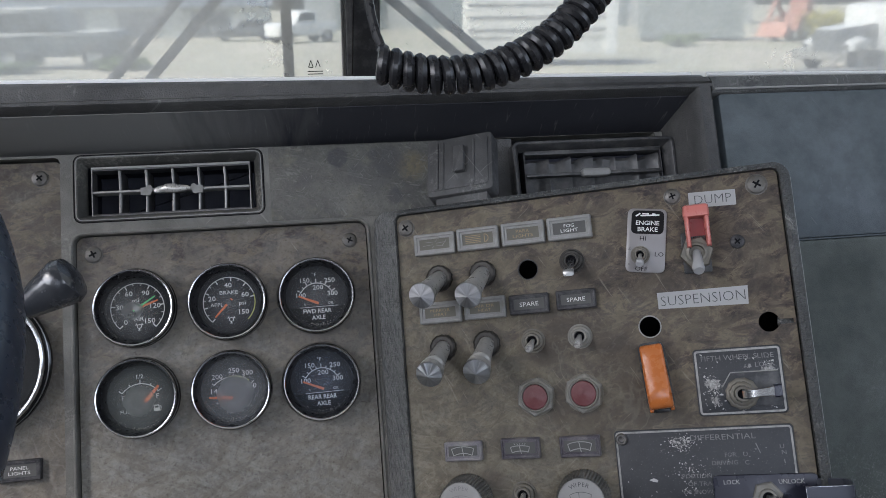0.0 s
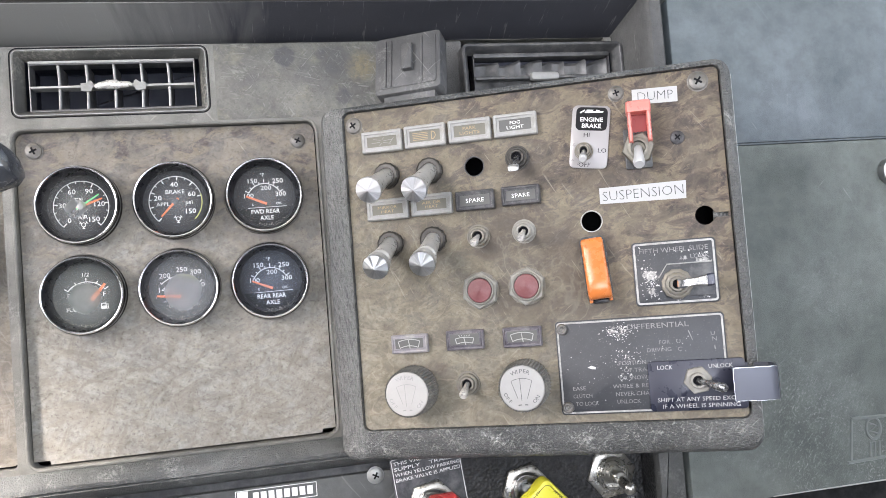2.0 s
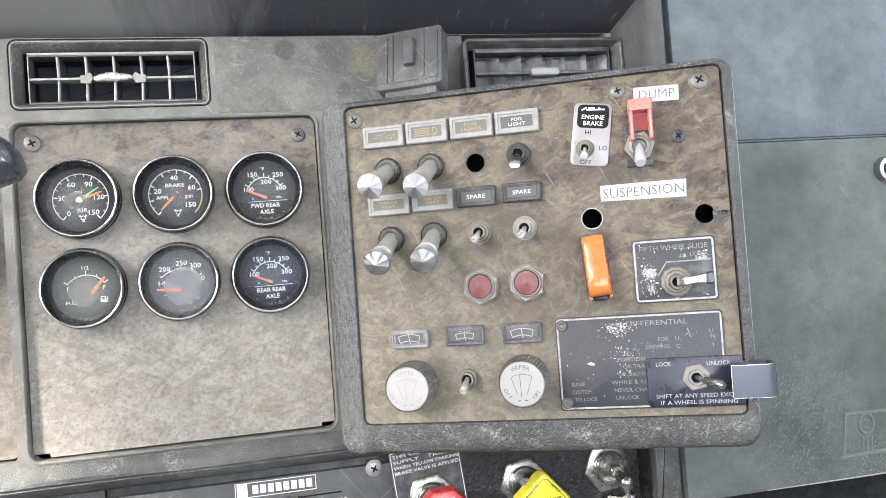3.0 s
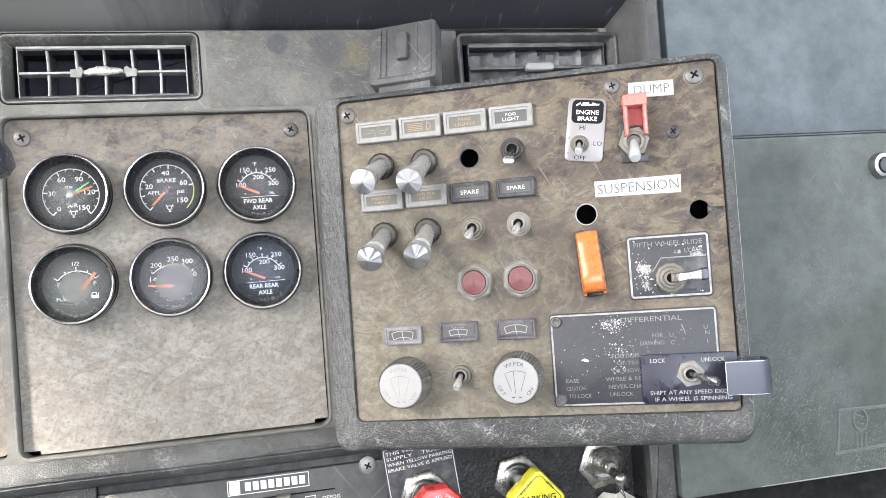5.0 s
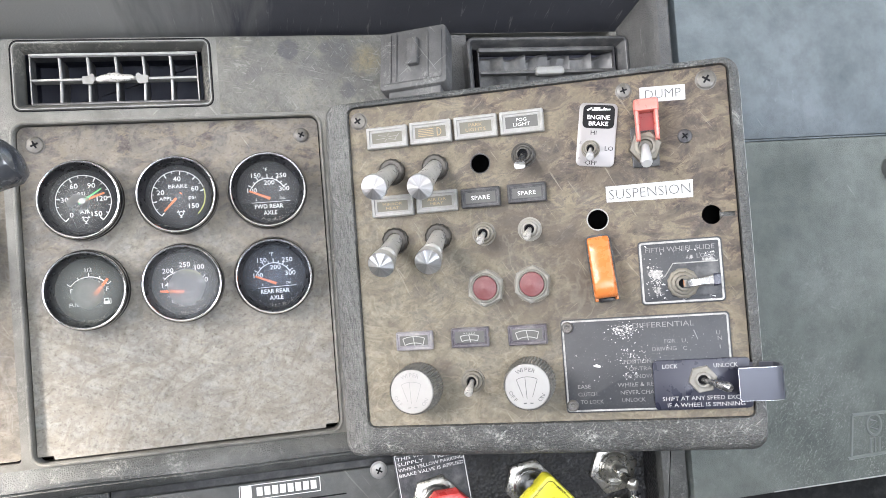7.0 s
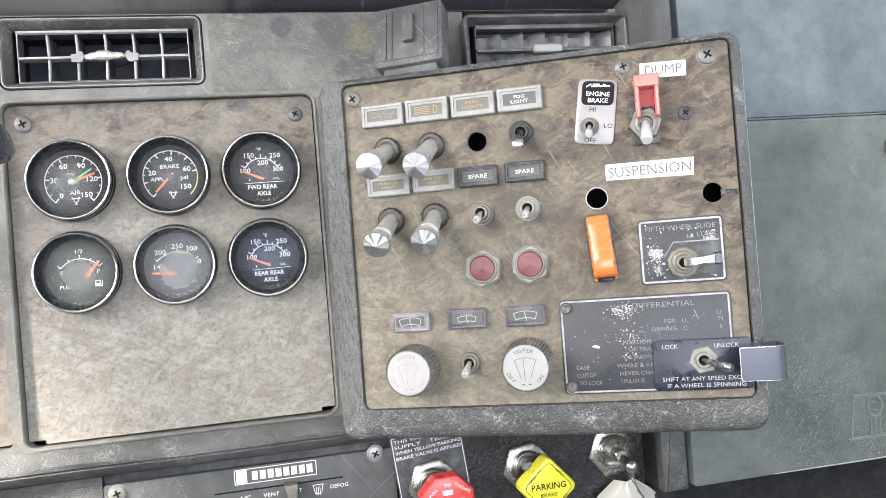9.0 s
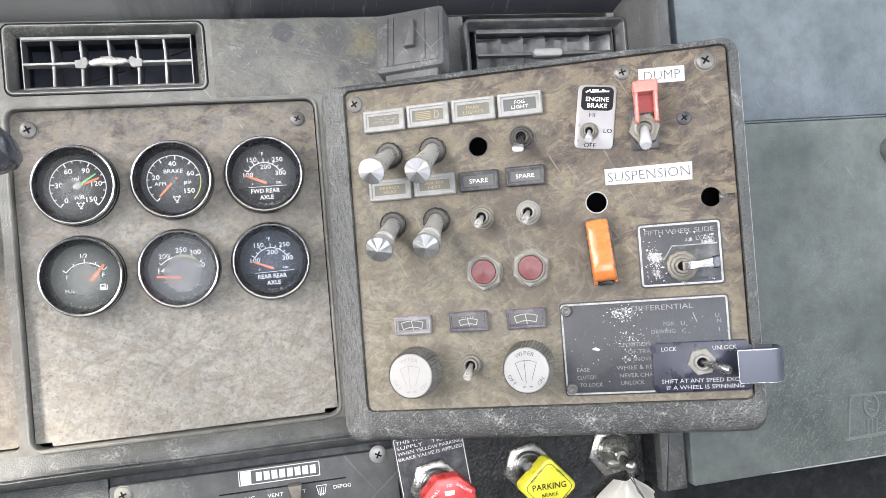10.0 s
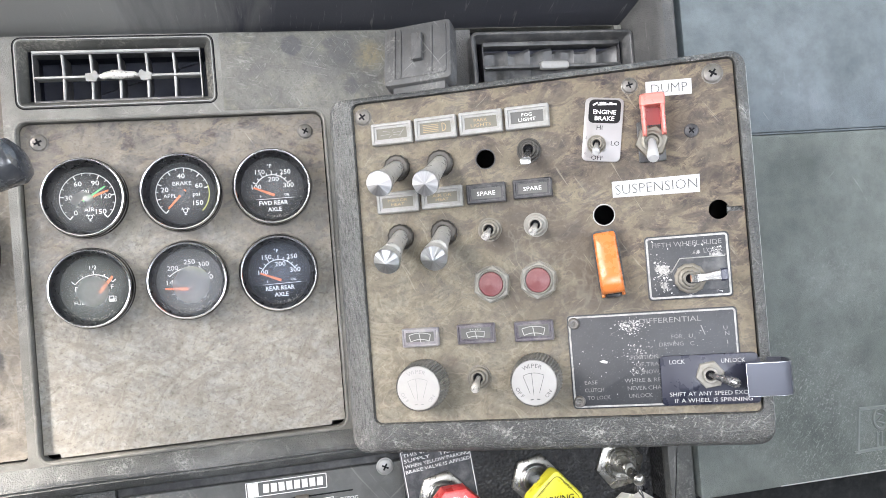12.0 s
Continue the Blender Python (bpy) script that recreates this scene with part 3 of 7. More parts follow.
def mesh_of(name, bm, material, flat=False):
    me = bpy.data.meshes.new(name)
    bm.to_mesh(me)
    bm.free()
    me.materials.append(material)
    me.polygons.foreach_set("use_smooth", [not flat and len(p.vertices) <= 4 for p in me.polygons])
    if not flat:
        me.set_sharp_from_angle(angle=radians(38))
    return me


def part(name, bm, material, parent, label="", m=None, flat=False):
    """Links bm as one mesh under a thing or a part."""
    ob = new(name, mesh_of(name, bm, material, flat))
    ob.parent = parent
    if m is not None:
        ob.matrix_basis = m
    return tagged(ob, label)


def thing(name, m, label, category, group="", kind=""):
    ob = new(name)
    ob.empty_display_size = 0.02
    ob.matrix_basis = m
    return tagged(ob, label, category, group, kind)


def setting(name, bm, material, m=None, label=""):
    ob = new(name, mesh_of(name, bm, material))
    if m is not None:
        ob.matrix_basis = m
    return tagged(ob, label, kind="structure")


# axes of flat mountings: x right, y up the panel, z towards the seats
PL = DASH @ pose(0, 0, 0, 90)
PR = DASH @ pose(0.0732, -0.0529, 0.0785, 89.6, 0.2, -24.55)


def on_left(x, z, out=0.0, turn=0.0):
    return PL @ pose(x, z, out, 0, 0, turn)


def on_right(u, v, out=0.0, turn=0.0):
    return PR @ pose(u, v, out, 0, 0, turn)


# ---- the cab ----
floor_bm = block(B(), -0.86, 1.03, -1.36, 0.45, 0.98, 1.03)
setting("floor", floor_bm, CABWALL, label="dark rubber-matted cab floor")
setting("wall_base", block(B(), -0.80, 0.97, -1.30, 0.40, 0.0, 0.978), CABWALL, label="plain body under the cab floor")
setting("ceiling", block(B(), -0.86, 1.03, -1.36, 0.10, 2.80, 2.86), HEADLINER, label="pale grey padded cab headliner")
setting("wall_left", holed(B(), span(-1.36, 0.45, 1.03, 2.80), [span(-0.90, -0.10, 2.22, 2.72, 0.05)], -0.05, 0.0), CABWALL, Matrix.Translation((-0.80, 0, 0)) @ Matrix(((0, 0, 1, 0), (1, 0, 0, 0), (0, 1, 0, 0), (0, 0, 0, 1))), "grey trimmed door side of the cab")
setting("wall_right", holed(B(), span(-1.36, 0.45, 1.03, 2.80), [span(-0.90, -0.10, 2.22, 2.72, 0.05)], 0.0, 0.05), CABWALL, Matrix.Translation((0.97, 0, 0)) @ Matrix(((0, 0, 1, 0), (1, 0, 0, 0), (0, 1, 0, 0), (0, 0, 0, 1))), "grey trimmed passenger side of the cab")
setting("wall_back", holed(B(), span(-0.80, 0.97, 1.03, 2.80), [span(-0.50, 0.66, 2.28, 2.72, 0.05)], 0.0, 0.05), CABWALL, Matrix.Translation((0, -1.31, 0)) @ pose(0, 0, 0, 90), "grey trimmed rear wall of the cab")
setting("wall_front", block(B(), -0.80, 0.97, 0.40, 0.45, 1.03, 2.10), CABWALL, label="painted firewall under the windscreen")

# windscreen: two flat panes raked back, a centre post and the frame round them
RAKE = Matrix.Translation((0, 0.345, 2.085)) @ pose(0, 0, 0, 90 + 22)
for name, x0, x1 in (("window_1", -0.76, 0.056), ("window_2", 0.090, 0.93)):
    win = tagged(thing(name, RAKE, "", ""), "flat dusty windscreen pane in black rubber", kind="structure")
    pane = part("pane", slab(B(), span(x0, x1, 0.0, 0.72, 0.004), -0.004, 0.0), GLASS, win)
    pane.visible_shadow = False
setting("trim", slab(B(), span(0.0555, 0.0905, -0.02, 0.76, 0.002), -0.022, 0.012, 0.004), BLACK, RAKE, "black centre post of the split windscreen")
setting("trim", slab(B(), span(0.0515, 0.0545, -0.01, 0.75, 0.001), -0.010, 0.004, 0.001), SATIN, RAKE, "thin bright bead along the windscreen post")
setting("trim", holed(B(), span(-0.86, 1.03, -0.06, 0.80), [span(-0.755, 0.925, -0.004, 0.715, 0.03)], -0.026, -0.005), BLACK, RAKE, "black windscreen surround")
# ---- dashboard ----
dashboard = thing("dashboard", DASH, "worn grey and black moulded truck dashboard with wood-print panels", "dashboard", kind="structure")


def run(prof_at, xs):
    """Sweeps a (y, z) profile along x."""
    return loft(B(), [[(x, y, z) for y, z in prof_at(x)] for x in xs])


def brow_profile(x):
    t = 0.1842 - 0.0137 * x
    prof = [(0.030, 0.1512), (0.004, 0.1512), (-0.020, 0.1590), (-0.046, 0.1672), (-0.0515, 0.1682), (-0.0545, 0.1700), (-0.0548, 0.1720), (-0.0530, 0.1732), (-0.0545, t - 0.0062),
            (-0.0535, t - 0.0028), (-0.0500, t), (-0.0440, t + 0.0016), (0.0, t + 0.012), (0.26, t + 0.080), (0.28, t + 0.070), (0.28, 0.20)]
    # the outer corner is rounded
    d = min(max(0.0, x - 0.2945) / 0.0112, 1.0)
    top = t + 0.0016 - 0.0112 * (1 - math.sqrt(1 - d * d)) if d > 0 else 9.0
    return [(y, min(z, top + max(0.0, y + 0.044) * 0.27)) for y, z in prof]


part("brow", run(brow_profile, [-0.78, -0.4, -0.1, 0.1, 0.2945, 0.2975, 0.3005, 0.3030, 0.3046, 0.3054, 0.3057]), BROW, dashboard, "black grained overhanging brow with a creased lip")
# the shade under the brow is put into this dark base colour
um = Mat("shaded_dusty_vinyl", rough=0.6, spec=0.3)
across = um.node("ShaderNodeSeparateXYZ", Vector=um.co).outputs[0]
streak = um.noise(1.0, 4.0, 0.6, 0.8, um.stretch(60, 9, 9))
# pale veil towards the driver: upright streaks of dust plus painted-in window light
veil = um.ramp(um.math("ADD", um.math("MULTIPLY", across, -6.0), um.math("MULTIPLY", streak, 0.9)), (0.28, 0.0), (1.0, 0.92))
ucol = um.mix(veil, um.mix(um.noise(26, 5.0), (0.040, 0.041, 0.050), (0.066, 0.067, 0.078)), (0.285, 0.282, 0.270))
um.to("Base Color", um.mix(um.ramp(um.noise(1.0, 4.0, 0.6, 0.6, um.stretch(420, 30, 30)), (0.62, 0.0), (0.70, 0.35)), ucol, (0.34, 0.34, 0.33)))
UNDER = um.bump(um.noise(700, 3.0), 0.3, 0.0006).m
part("brow_underside", run(lambda x: [(0.028, 0.1507), (0.004, 0.1507), (-0.020, 0.1584), (-0.0445, 0.1661), (-0.0440, 0.1676), (-0.020, 0.1597), (0.004, 0.1520), (0.028, 0.1520)], [-0.78, -0.4, 0.0, 0.2915]), UNDER, dashboard, "underside with painted-in shade, paler with dust and window light towards the driver")
part("brow_side", loft(B(), [[(0.2955, -0.0545, z0), (0.3035, -0.0545, z0), (0.3054, -0.0528, z0), (0.3062, -0.0490, z0), (0.330, 0.03, z0), (0.2865, 0.03, z0), (0.2865, 0.0, z0), (0.2920, -0.046, z0), (0.2938, -0.0530, z0)] for z0 in (0.02, 0.1700)]), BROW, dashboard, "post at the brow's passenger end")


def rail_profile(x):
    t = 0.1842 - 0.0137 * x
    return [(0.02, 0.150), (-0.047, 0.1655), (-0.0495, 0.1665), (-0.051, 0.169), (-0.0515, t - 0.005), (-0.0495, t - 0.001), (-0.044, t + 0.0012), (0.0, t + 0.012), (0.26, t + 0.080), (0.28, 0.20)]


part("passenger_top", run(rail_profile, [0.3075, 0.6, 0.96]), LIP, dashboard, "scuffed grey top rail")
PIPING = plain("pale_edge", (0.34, 0.34, 0.33), 0.35, 0.0, 0.2, 120, 0.05)
SKYEDGE = plain("sky_lit_edge", (0.80, 0.80, 0.78), 0.4, 0.0, 0.1, 60, 0.02)
# thin pale beads paint in the skylight caught along the brow and rail
part("lip_edge", tube(B(), [(x, -0.0440, 0.1842 - 0.0137 * x + 0.0030) for x in (-0.78, -0.4, -0.1, 0.1, 0.2950)], 0.0017, 8), SKYEDGE, dashboard, "pale bead painting in skylight along the brow")
part("rail_edge", tube(B(), [(x, -0.0440, 0.1842 - 0.0137 * x + 0.0028) for x in (0.3085, 0.6, 0.955)], 0.0012, 8), SKYEDGE, dashboard, "pale bead painting in skylight along the top rail")
part("rail_bead", tube(B(), [(x, -0.0513, 0.1690) for x in (0.3090, 0.6, 0.955)], 0.0008, 6), PIPING, dashboard)
P90 = pose(0, 0, 0, 90)
frame_holes = [span(-0.1502, 0.0508, -0.1316, 0.0936, 0.007, 5), span(-0.1490, -0.0200, 0.1020, 0.1500, 0.006, 5), span(-0.47, -0.1575, -0.1300, 0.1490, 0.004, 4), span(-0.0120, 0.280, 0.0985, 0.15065, 0.001, 4)]
part("panel_frame", holed(B(), span(-0.78, 0.286, -0.1340, 0.1508), frame_holes, -0.005, 0.006), CARRIER, dashboard, "dusty grey moulded frame round the gauge panels", P90)
bm = B()
o = span(-0.1502, 0.0508, -0.1316, 0.0936, 0.007, 5)
rr = [ring(bm, inset(o, -0.0022), 0.0059), ring(bm, inset(o, -0.0018), 0.0065), ring(bm, inset(o, -0.0009), 0.0067), ring(bm, inset(o, -0.0002), 0.0062), ring(bm, inset(o, 0.0002), 0.0030)]
for a, b in zip(rr, rr[1:]):
    bridge(bm, a, b)
part("panel_bead", bm, CARRIER, dashboard, "rounded rubbed bead round the gauge panel", P90)
part("backing", slab(B(), span(-0.775, 0.283, -0.30, 0.150), -0.060, -0.055), MATT, dashboard, "", P90)
bm = B()
slab(bm, span(-0.0165, 0.1500, 0.0960, 0.1506, 0.001), -0.003, 0.0064, 0.0010)
part("vent_surround", slab(B(), span(0.1503, 0.1645, 0.0960, 0.1500, 0.0005, 1), -0.003, 0.0050), BROW, dashboard, "", P90)
part("upper_plate", bm, BURL_TOP, dashboard, "dust-rubbed wood-print plate", P90)


def lip_profile(x):
    w = 0.0012 * math.sin(x * 40)
    return [(0.02, -0.1335), (-0.0055, -0.1335), (-0.0075, -0.1345), (-0.0125, -0.138), (-0.0155, -0.1425), (-0.0152 + w, -0.1458), (-0.0130 + w, -0.1468), (-0.0142 + w, -0.1480), (-0.0100 + w, -0.1525), (-0.0020, -0.1555), (0.0030, -0.1570), (0.02, -0.1575)]


part("lower_lip", run(lip_profile, [-0.78 + 0.03 * i for i in range(30)]), LIP, dashboard, "padded grey lip under the gauge panel")
part("lower_left_panel", slab(B(), span(-0.78, -0.108, -0.42, -0.1572), -0.02, -0.003), LIP, dashboard, "", P90)
part("valve_panel", slab(B(), span(0.0905, 0.2735, -0.42, -0.10, 0.002), -0.01, 0.018), LEATHER, dashboard, "black crackle-grained panel that carries the brake valves", P90)
part("valve_panel_edge", slab(B(), span(0.2736, 0.2938, -0.2092, -0.09, 0.002), 0.0385, 0.047, 0.003), RIDGE, dashboard, "rubbed grey ridge", P90)
part("valve_panel_cheek", slab(B(), span(0.2742, 0.2925, -0.2085, -0.09, 0.001), -0.01, 0.0380), LEATHER, dashboard, "", P90)
part("valve_panel_foot", slab(B(), span(0.2740, 0.2925, -0.42, -0.2090, 0.003), -0.01, 0.030, 0.003), KICK, dashboard, "", P90)
part("kick_panel", slab(B(), span(0.2930, 0.96, -0.50, -0.10, 0.002), -0.02, 0.004), KICK, dashboard, "", P90)
part("heater_backing", slab(B(), span(-0.107, 0.0900, -0.42, -0.157), -0.03, -0.006), BLACK, dashboard, "", P90)

# passenger side: upper and lower vinyl doors with a gap between them
glove = thing("glove_box", PL @ pose(0.63, -0.08, 0.05), "scuffed slate-grey vinyl glove box door with an embossed badge", "glove box")
part("upper_door", slab(B(), span(-0.318, 0.33, 0.1348, 0.2455, 0.003), -0.04, 0.0, 0.0014), VINYL, glove, "slate-blue vinyl upper flap")
part("lower_door", slab(B(), span(-0.3344, 0.33, -0.1270, 0.1330, 0.003), -0.012, 0.0, 0.0014), VINYL_LOW, glove, "scratched greenish-grey vinyl lower door")
part("worn_edge", tube(B(), [(-0.270, -0.1262, -0.0006), (-0.2, -0.1266, -0.0003), (0.0, -0.1266, -0.0003), (0.329, -0.1266, -0.0003)], 0.0006, 6), PIPING, glove, "rubbed pale bottom edge")
part("seam_welt", tube(B(), [(x, 0.1339, -0.0009) for x in (-0.317, -0.1, 0.1, 0.329)], 0.0007, 8), VINYL, glove, "welt in the seam")
bm = B()
for a, b, c, d in ((-0.199, 0.092 - 0.17, -0.125, 0.092 - 0.172), (-0.206, -0.110, -0.120, -0.108), (-0.199, -0.078, -0.203, -0.110)):
    tube(bm, [(a, b, 0.0), (c, d, 0.0)], 0.0013, 6)
tube(bm, [(-0.181 + 0.0062 * math.cos(math.tau * i / 20), -0.087 + 0.0080 * math.sin(math.tau * i / 20), 0.0) for i in range(21)], 0.0013, 6, False)
for k in (-0.004, 0.0, 0.004):
    tube(bm, [(-0.181 + k, -0.097, 0.0), (-0.182 + k, -0.108, 0.0)], 0.0011, 6)
tube(bm, [(-0.184, -0.083, 0), (-0.178, -0.085, 0), (-0.184, -0.089, 0), (-0.178, -0.091, 0)], 0.0007, 6)
# paler tone paints in the highlights along the embossed lines
part("badge", bm, plain("highlit_vinyl_relief", (0.150, 0.168, 0.160), 0.42, 0.0, 0.3, 200, 0.1), glove, "embossed shield badge in the vinyl")
bm = lathe(B(), [(0.0, 0.004), (0.0055, 0.004), (0.0065, 0.006), (0.0092, 0.0055), (0.0102, 0.0030), (0.0102, 0.0)], 28)
part("lock", bm, SATIN, glove, "round chrome push lock", pose(-0.1434, 0.1070, 0))
part("lock_barrel", lathe(B(), [(0, 0.0065), (0.0052, 0.0065), (0.0054, 0.004)], 20), BLACK, glove, "", pose(-0.1434, 0.1070, 0))


# ---- small hardware ----
WORNWHITE = plain("rubbed_white_print", (0.21, 0.21, 0.205), 0.5, bump=0.0, dirt=(0.075, 0.075, 0.075))
BORDER = plain("rubbed_silver_border", (0.34, 0.335, 0.32), 0.45, 0.2, 0.3, 700, 0.1, dirt=(0.12, 0.12, 0.12))
DARKLEVER = plain("dark_chrome_lever", (0.34, 0.34, 0.35), 0.25, 0.9, 0.1, 400, 0.0)


def cross_screw(parent, x, y, z=0.0, r=0.0052, turn=20.0, mat=None, name="screw"):
    """A pan-head screw with a cross recess and a washer rim."""
    sc = part(name, lathe(B(), [(r * 1.12, 0.0), (r * 1.12, 0.0004), (r, 0.0006), (r * 0.93, 0.0014), (r * 0.62, 0.0021), (0, 0.0024)], 20), mat or SCREW, parent, "", pose(x, y, z, 0, 0, turn))
    bm = B()
    for a in (0, 90):
        c = pose(0, 0, 0, 0, 0, a)
        vs = [c @ Vector(p) for p in ((-r * 0.46, -r * 0.10, 0.0022), (r * 0.46, -r * 0.10, 0.0022), (r * 0.46, r * 0.10, 0.0022), (-r * 0.46, r * 0.10, 0.0022))]
        lo, hi = [bm.verts.new(v) for v in vs], [bm.verts.new(v + Vector((0, 0, 0.0005))) for v in vs]
        bridge(bm, lo, hi)
        bm.faces.new(hi)
    part("cross_recess", bm, MATT, sc)
    return sc


def nut(parent, r, h, hole, mat, name="nut", turn=10.0, n=6, label=""):
    bm = B()
    pts = ngon(r, n, turn)
    a, b, c, d, e = ring(bm, pts, 0), ring(bm, pts, h * 0.8), ring(bm, [(x * 0.93, y * 0.93) for x, y in pts], h), ring(bm, ngon(hole, n, turn), h), ring(bm, ngon(hole, n, turn), 0)
    for p, q in ((a, b), (b, c), (c, d), (d, e)):
        bridge(bm, p, q)
    return part(name, bm, mat, parent, label)


def toggle(name, m, lean, tip="metal", size=1.0, metal=None, label="", group="", hexnut=False):
    """A bat-handle toggle switch: washer, nut, threaded bush, lever. lean: the tip's way in the panel, metres."""
    sw = thing(name, m, label, "switch", group)
    metal = metal or DULL
    part("washer", lathe(B(), [(0.0078 * size, 0), (0.0078 * size, 0.0008), (0.0045 * size, 0.0008)], 24), metal, sw)
    if hexnut:
        nut(sw, 0.0088 * size, 0.0028, 0.0045 * size, metal)
    else:
        bm = lathe(B(), [(0.0068 * size, 0.0008), (0.0068 * size, 0.0026), (0.0062 * size, 0.0031), (0.0047 * size, 0.0031)], 14)
        part("nut", bm, metal, sw)
    part("bush", lathe(B(), [(0.0049 * size, 0), (0.0049 * size, 0.0050), (0.0044 * size, 0.0055), (0.0033 * size, 0.0055), (0.0030 * size, 0.0020), (0, 0.0020)], 22), metal, sw)
    part("bush_throat", lathe(B(), [(0.0031 * size, 0.0026), (0, 0.0026)], 16), MATT, sw)
    end = Vector((*lean, 0.0165 * size))
    base = Vector((0, 0, 0.0022))
    pts = [base.lerp(end, k) for k in (0, 0.3, 0.62, 0.9, 1.0)]
    if tip == "band":
        def section(k, w, h):
            c = base.lerp(end, k)
            return [(c.x + w * a, c.y + h * b, c.z) for a, b in ((-0.5, -0.3), (-0.36, -0.5), (0.36, -0.5), (0.5, -0.3), (0.5, 0.3), (0.36, 0.5), (-0.36, 0.5), (-0.5, 0.3))]
        part("lever", loft(B(), [section(*q) for q in ((0.0, 0.0030, 0.0028), (0.4, 0.0040, 0.0030), (0.8, 0.0062, 0.0038), (0.93, 0.0068, 0.0042))]), DARKLEVER, sw, "dark flat lever")
        part("tip", loft(B(), [section(*q) for q in ((0.92, 0.0066, 0.0038), (0.98, 0.0066, 0.0038), (1.01, 0.0054, 0.0028))]), SATIN, sw, "rubbed pale end")
        return sw
    part("lever", tube(B(), pts, [(1.12 if tip == "black" else 1.0) * size * q for q in (0.0015, 0.0017, 0.0024, 0.0027, 0.0018)], 12), {"black": DARKLEVER}.get(tip, LEVER), sw)
    if tip == "white":
        pts = [base.lerp(end, k) for k in (0.66, 0.72, 1.0, 1.07)]
        part("tip", tube(B(), pts, [0.0026 * size, 0.0031 * size, 0.0033 * size, 0.0022 * size], 12), TAPE, sw, "white sleeve on the tip")
    return sw


def framed_light(name, m, w, h, style, words, label):
    """A rectangular legend window in a stepped frame."""
    li = thing(name, m, label, "indicator", "legend windows")
    mat = {"chrome": SILVER, "dark": DARKFRAME, "violet": VIOLET, "plum": PLUM}[style]
    bm = B()
    rim = {"chrome": 0.0036, "dark": 0.0030}.get(style, 0.0022)
    def within(d, up=0.0):
        return rrect(w - 2 * d, h - 2 * d, max(0.0009 - d, 0.0003), 2, 0.0, up)
    rr = [ring(bm, within(d), z) for d, z in ((0, 0), (0, 0.0034), (0.0007, 0.0042), (rim * 0.55, 0.0042), (rim * 0.62, 0.0034), (rim, 0.0034), (rim, 0.0024))]
    for a, b in zip(rr, rr[1:]):
        bridge(bm, a, b)
    part("frame", bm, mat, li)
    lift = 0.0016 if style in ("violet", "plum") else 0.0
    if lift:
        part("inner_frame", slab(B(), within(rim - 0.0006, 0.0004), 0.0016, 0.0040, 0.0005), mat, li)
    part("window", slab(B(), within(rim + 0.0007, 0.0004) if lift else within(rim - 0.0002), 0.0002, 0.0028 + lift), PALEWINDOW if style == "chrome" and "FOG" not in words else WINDOW, li)
    bm = B()
    z = 0.00295 + lift
    iw, ih = w - 2 * rim, h - 2 * rim
    mat = PALEPRINT
    if words == "beam":
        for k in range(5):
            bar(bm, -iw * 0.40, -ih * 0.30 + ih * 0.15 * k, iw * 0.10, -ih * 0.30 + ih * 0.15 * k, 0.0004, z)
        arc(bm, ih * 0.34, 90, -90, 0.0005, z, iw * 0.22, 0, 14)
        bar(bm, iw * 0.22, -ih * 0.34, iw * 0.22, ih * 0.34, 0.0005, z)
        mat = AMBERPRINT
    elif words == "panel":
        for k in range(6):
            a = math.tau * k / 6 + 0.3
            bar(bm, 0.0012 * math.cos(a), 0.0012 * math.sin(a), iw * 0.40 * math.cos(a), ih * 0.40 * math.sin(a), 0.0003, z)
        bar(bm, iw * 0.25, -ih * 0.25, iw * 0.4, ih * 0.3, 0.0004, z)
        mat = GREYINK
    elif words in ("wiper", "washer"):
        half, rise, top, low = (0.0072, 0.0013, 0.0017, -0.0024) if words == "wiper" else (0.0060, 0.0008, 0.0010, -0.0022)
        def bow(k, y, q):
            return (k * half * q, y + rise * (1 - k * k))
        for y, q in ((top, 1.0), (low, 0.84)):
            for k in range(8):
                bar(bm, *bow(-1 + k / 4, y, q), *bow(-0.75 + k / 4, y, q), 0.0005, z)
        for k in (-1, 1):
            bar(bm, *bow(k, top, 1.0), *bow(k, low, 0.84), 0.0005, z)
        bar(bm, -0.0004, top + rise, 0.0006, low - 0.0008, 0.0005, z)
        if words == "washer":
            for k in (-2, -1, 0, 1, 2):
                bar(bm, k * 0.0014, top + rise + 0.0006, k * 0.0018, top + rise + 0.0014, 0.0004, z)
        mat = PALEPRINT
    else:
        lines = words.split("/")
        for k, line in enumerate(lines):
            cap = ih * (0.27 if len(lines) > 1 else 0.40)
            letters(bm, line, cap, 0, (0.5 * (len(lines) - 1) - k) * ih * 0.40, z, iw * (0.105 * len(line) if len(lines) > 1 else 0.62))
        mat = WHITE if style == "dark" or "FOG" in words else AMBERPRINT
    part("legend", bm, mat, li)
    return li


# ---- gauge panel and gauges ----
gp = thing("instrument_panel", PL, "wood-print instrument panel dulled by rubbed-in dust", "panel")
pts = [(-0.1495, -0.1276), (-0.1396, -0.1276), (-0.1390, -0.1303), (0.0402, -0.1303), (0.0408, -0.1276), (0.0500, -0.1276)] + span(-0.1495, 0.0500, -0.10, 0.0929, 0.006, 4)[5:15]
COL, ROW = (-0.1111, -0.0492, 0.0120), (0.0414, -0.0193)
part("plate", holed(B(), pts, [ngon(0.0258, 40, 0, x, z) for x in COL for z in ROW], -0.0030, 0.0), BURL, gp)
cross_screw(gp, -0.1384, 0.0806, 0, 0.0056, 25)
cross_screw(gp, 0.038, 0.0803, 0, 0.0050, 60)
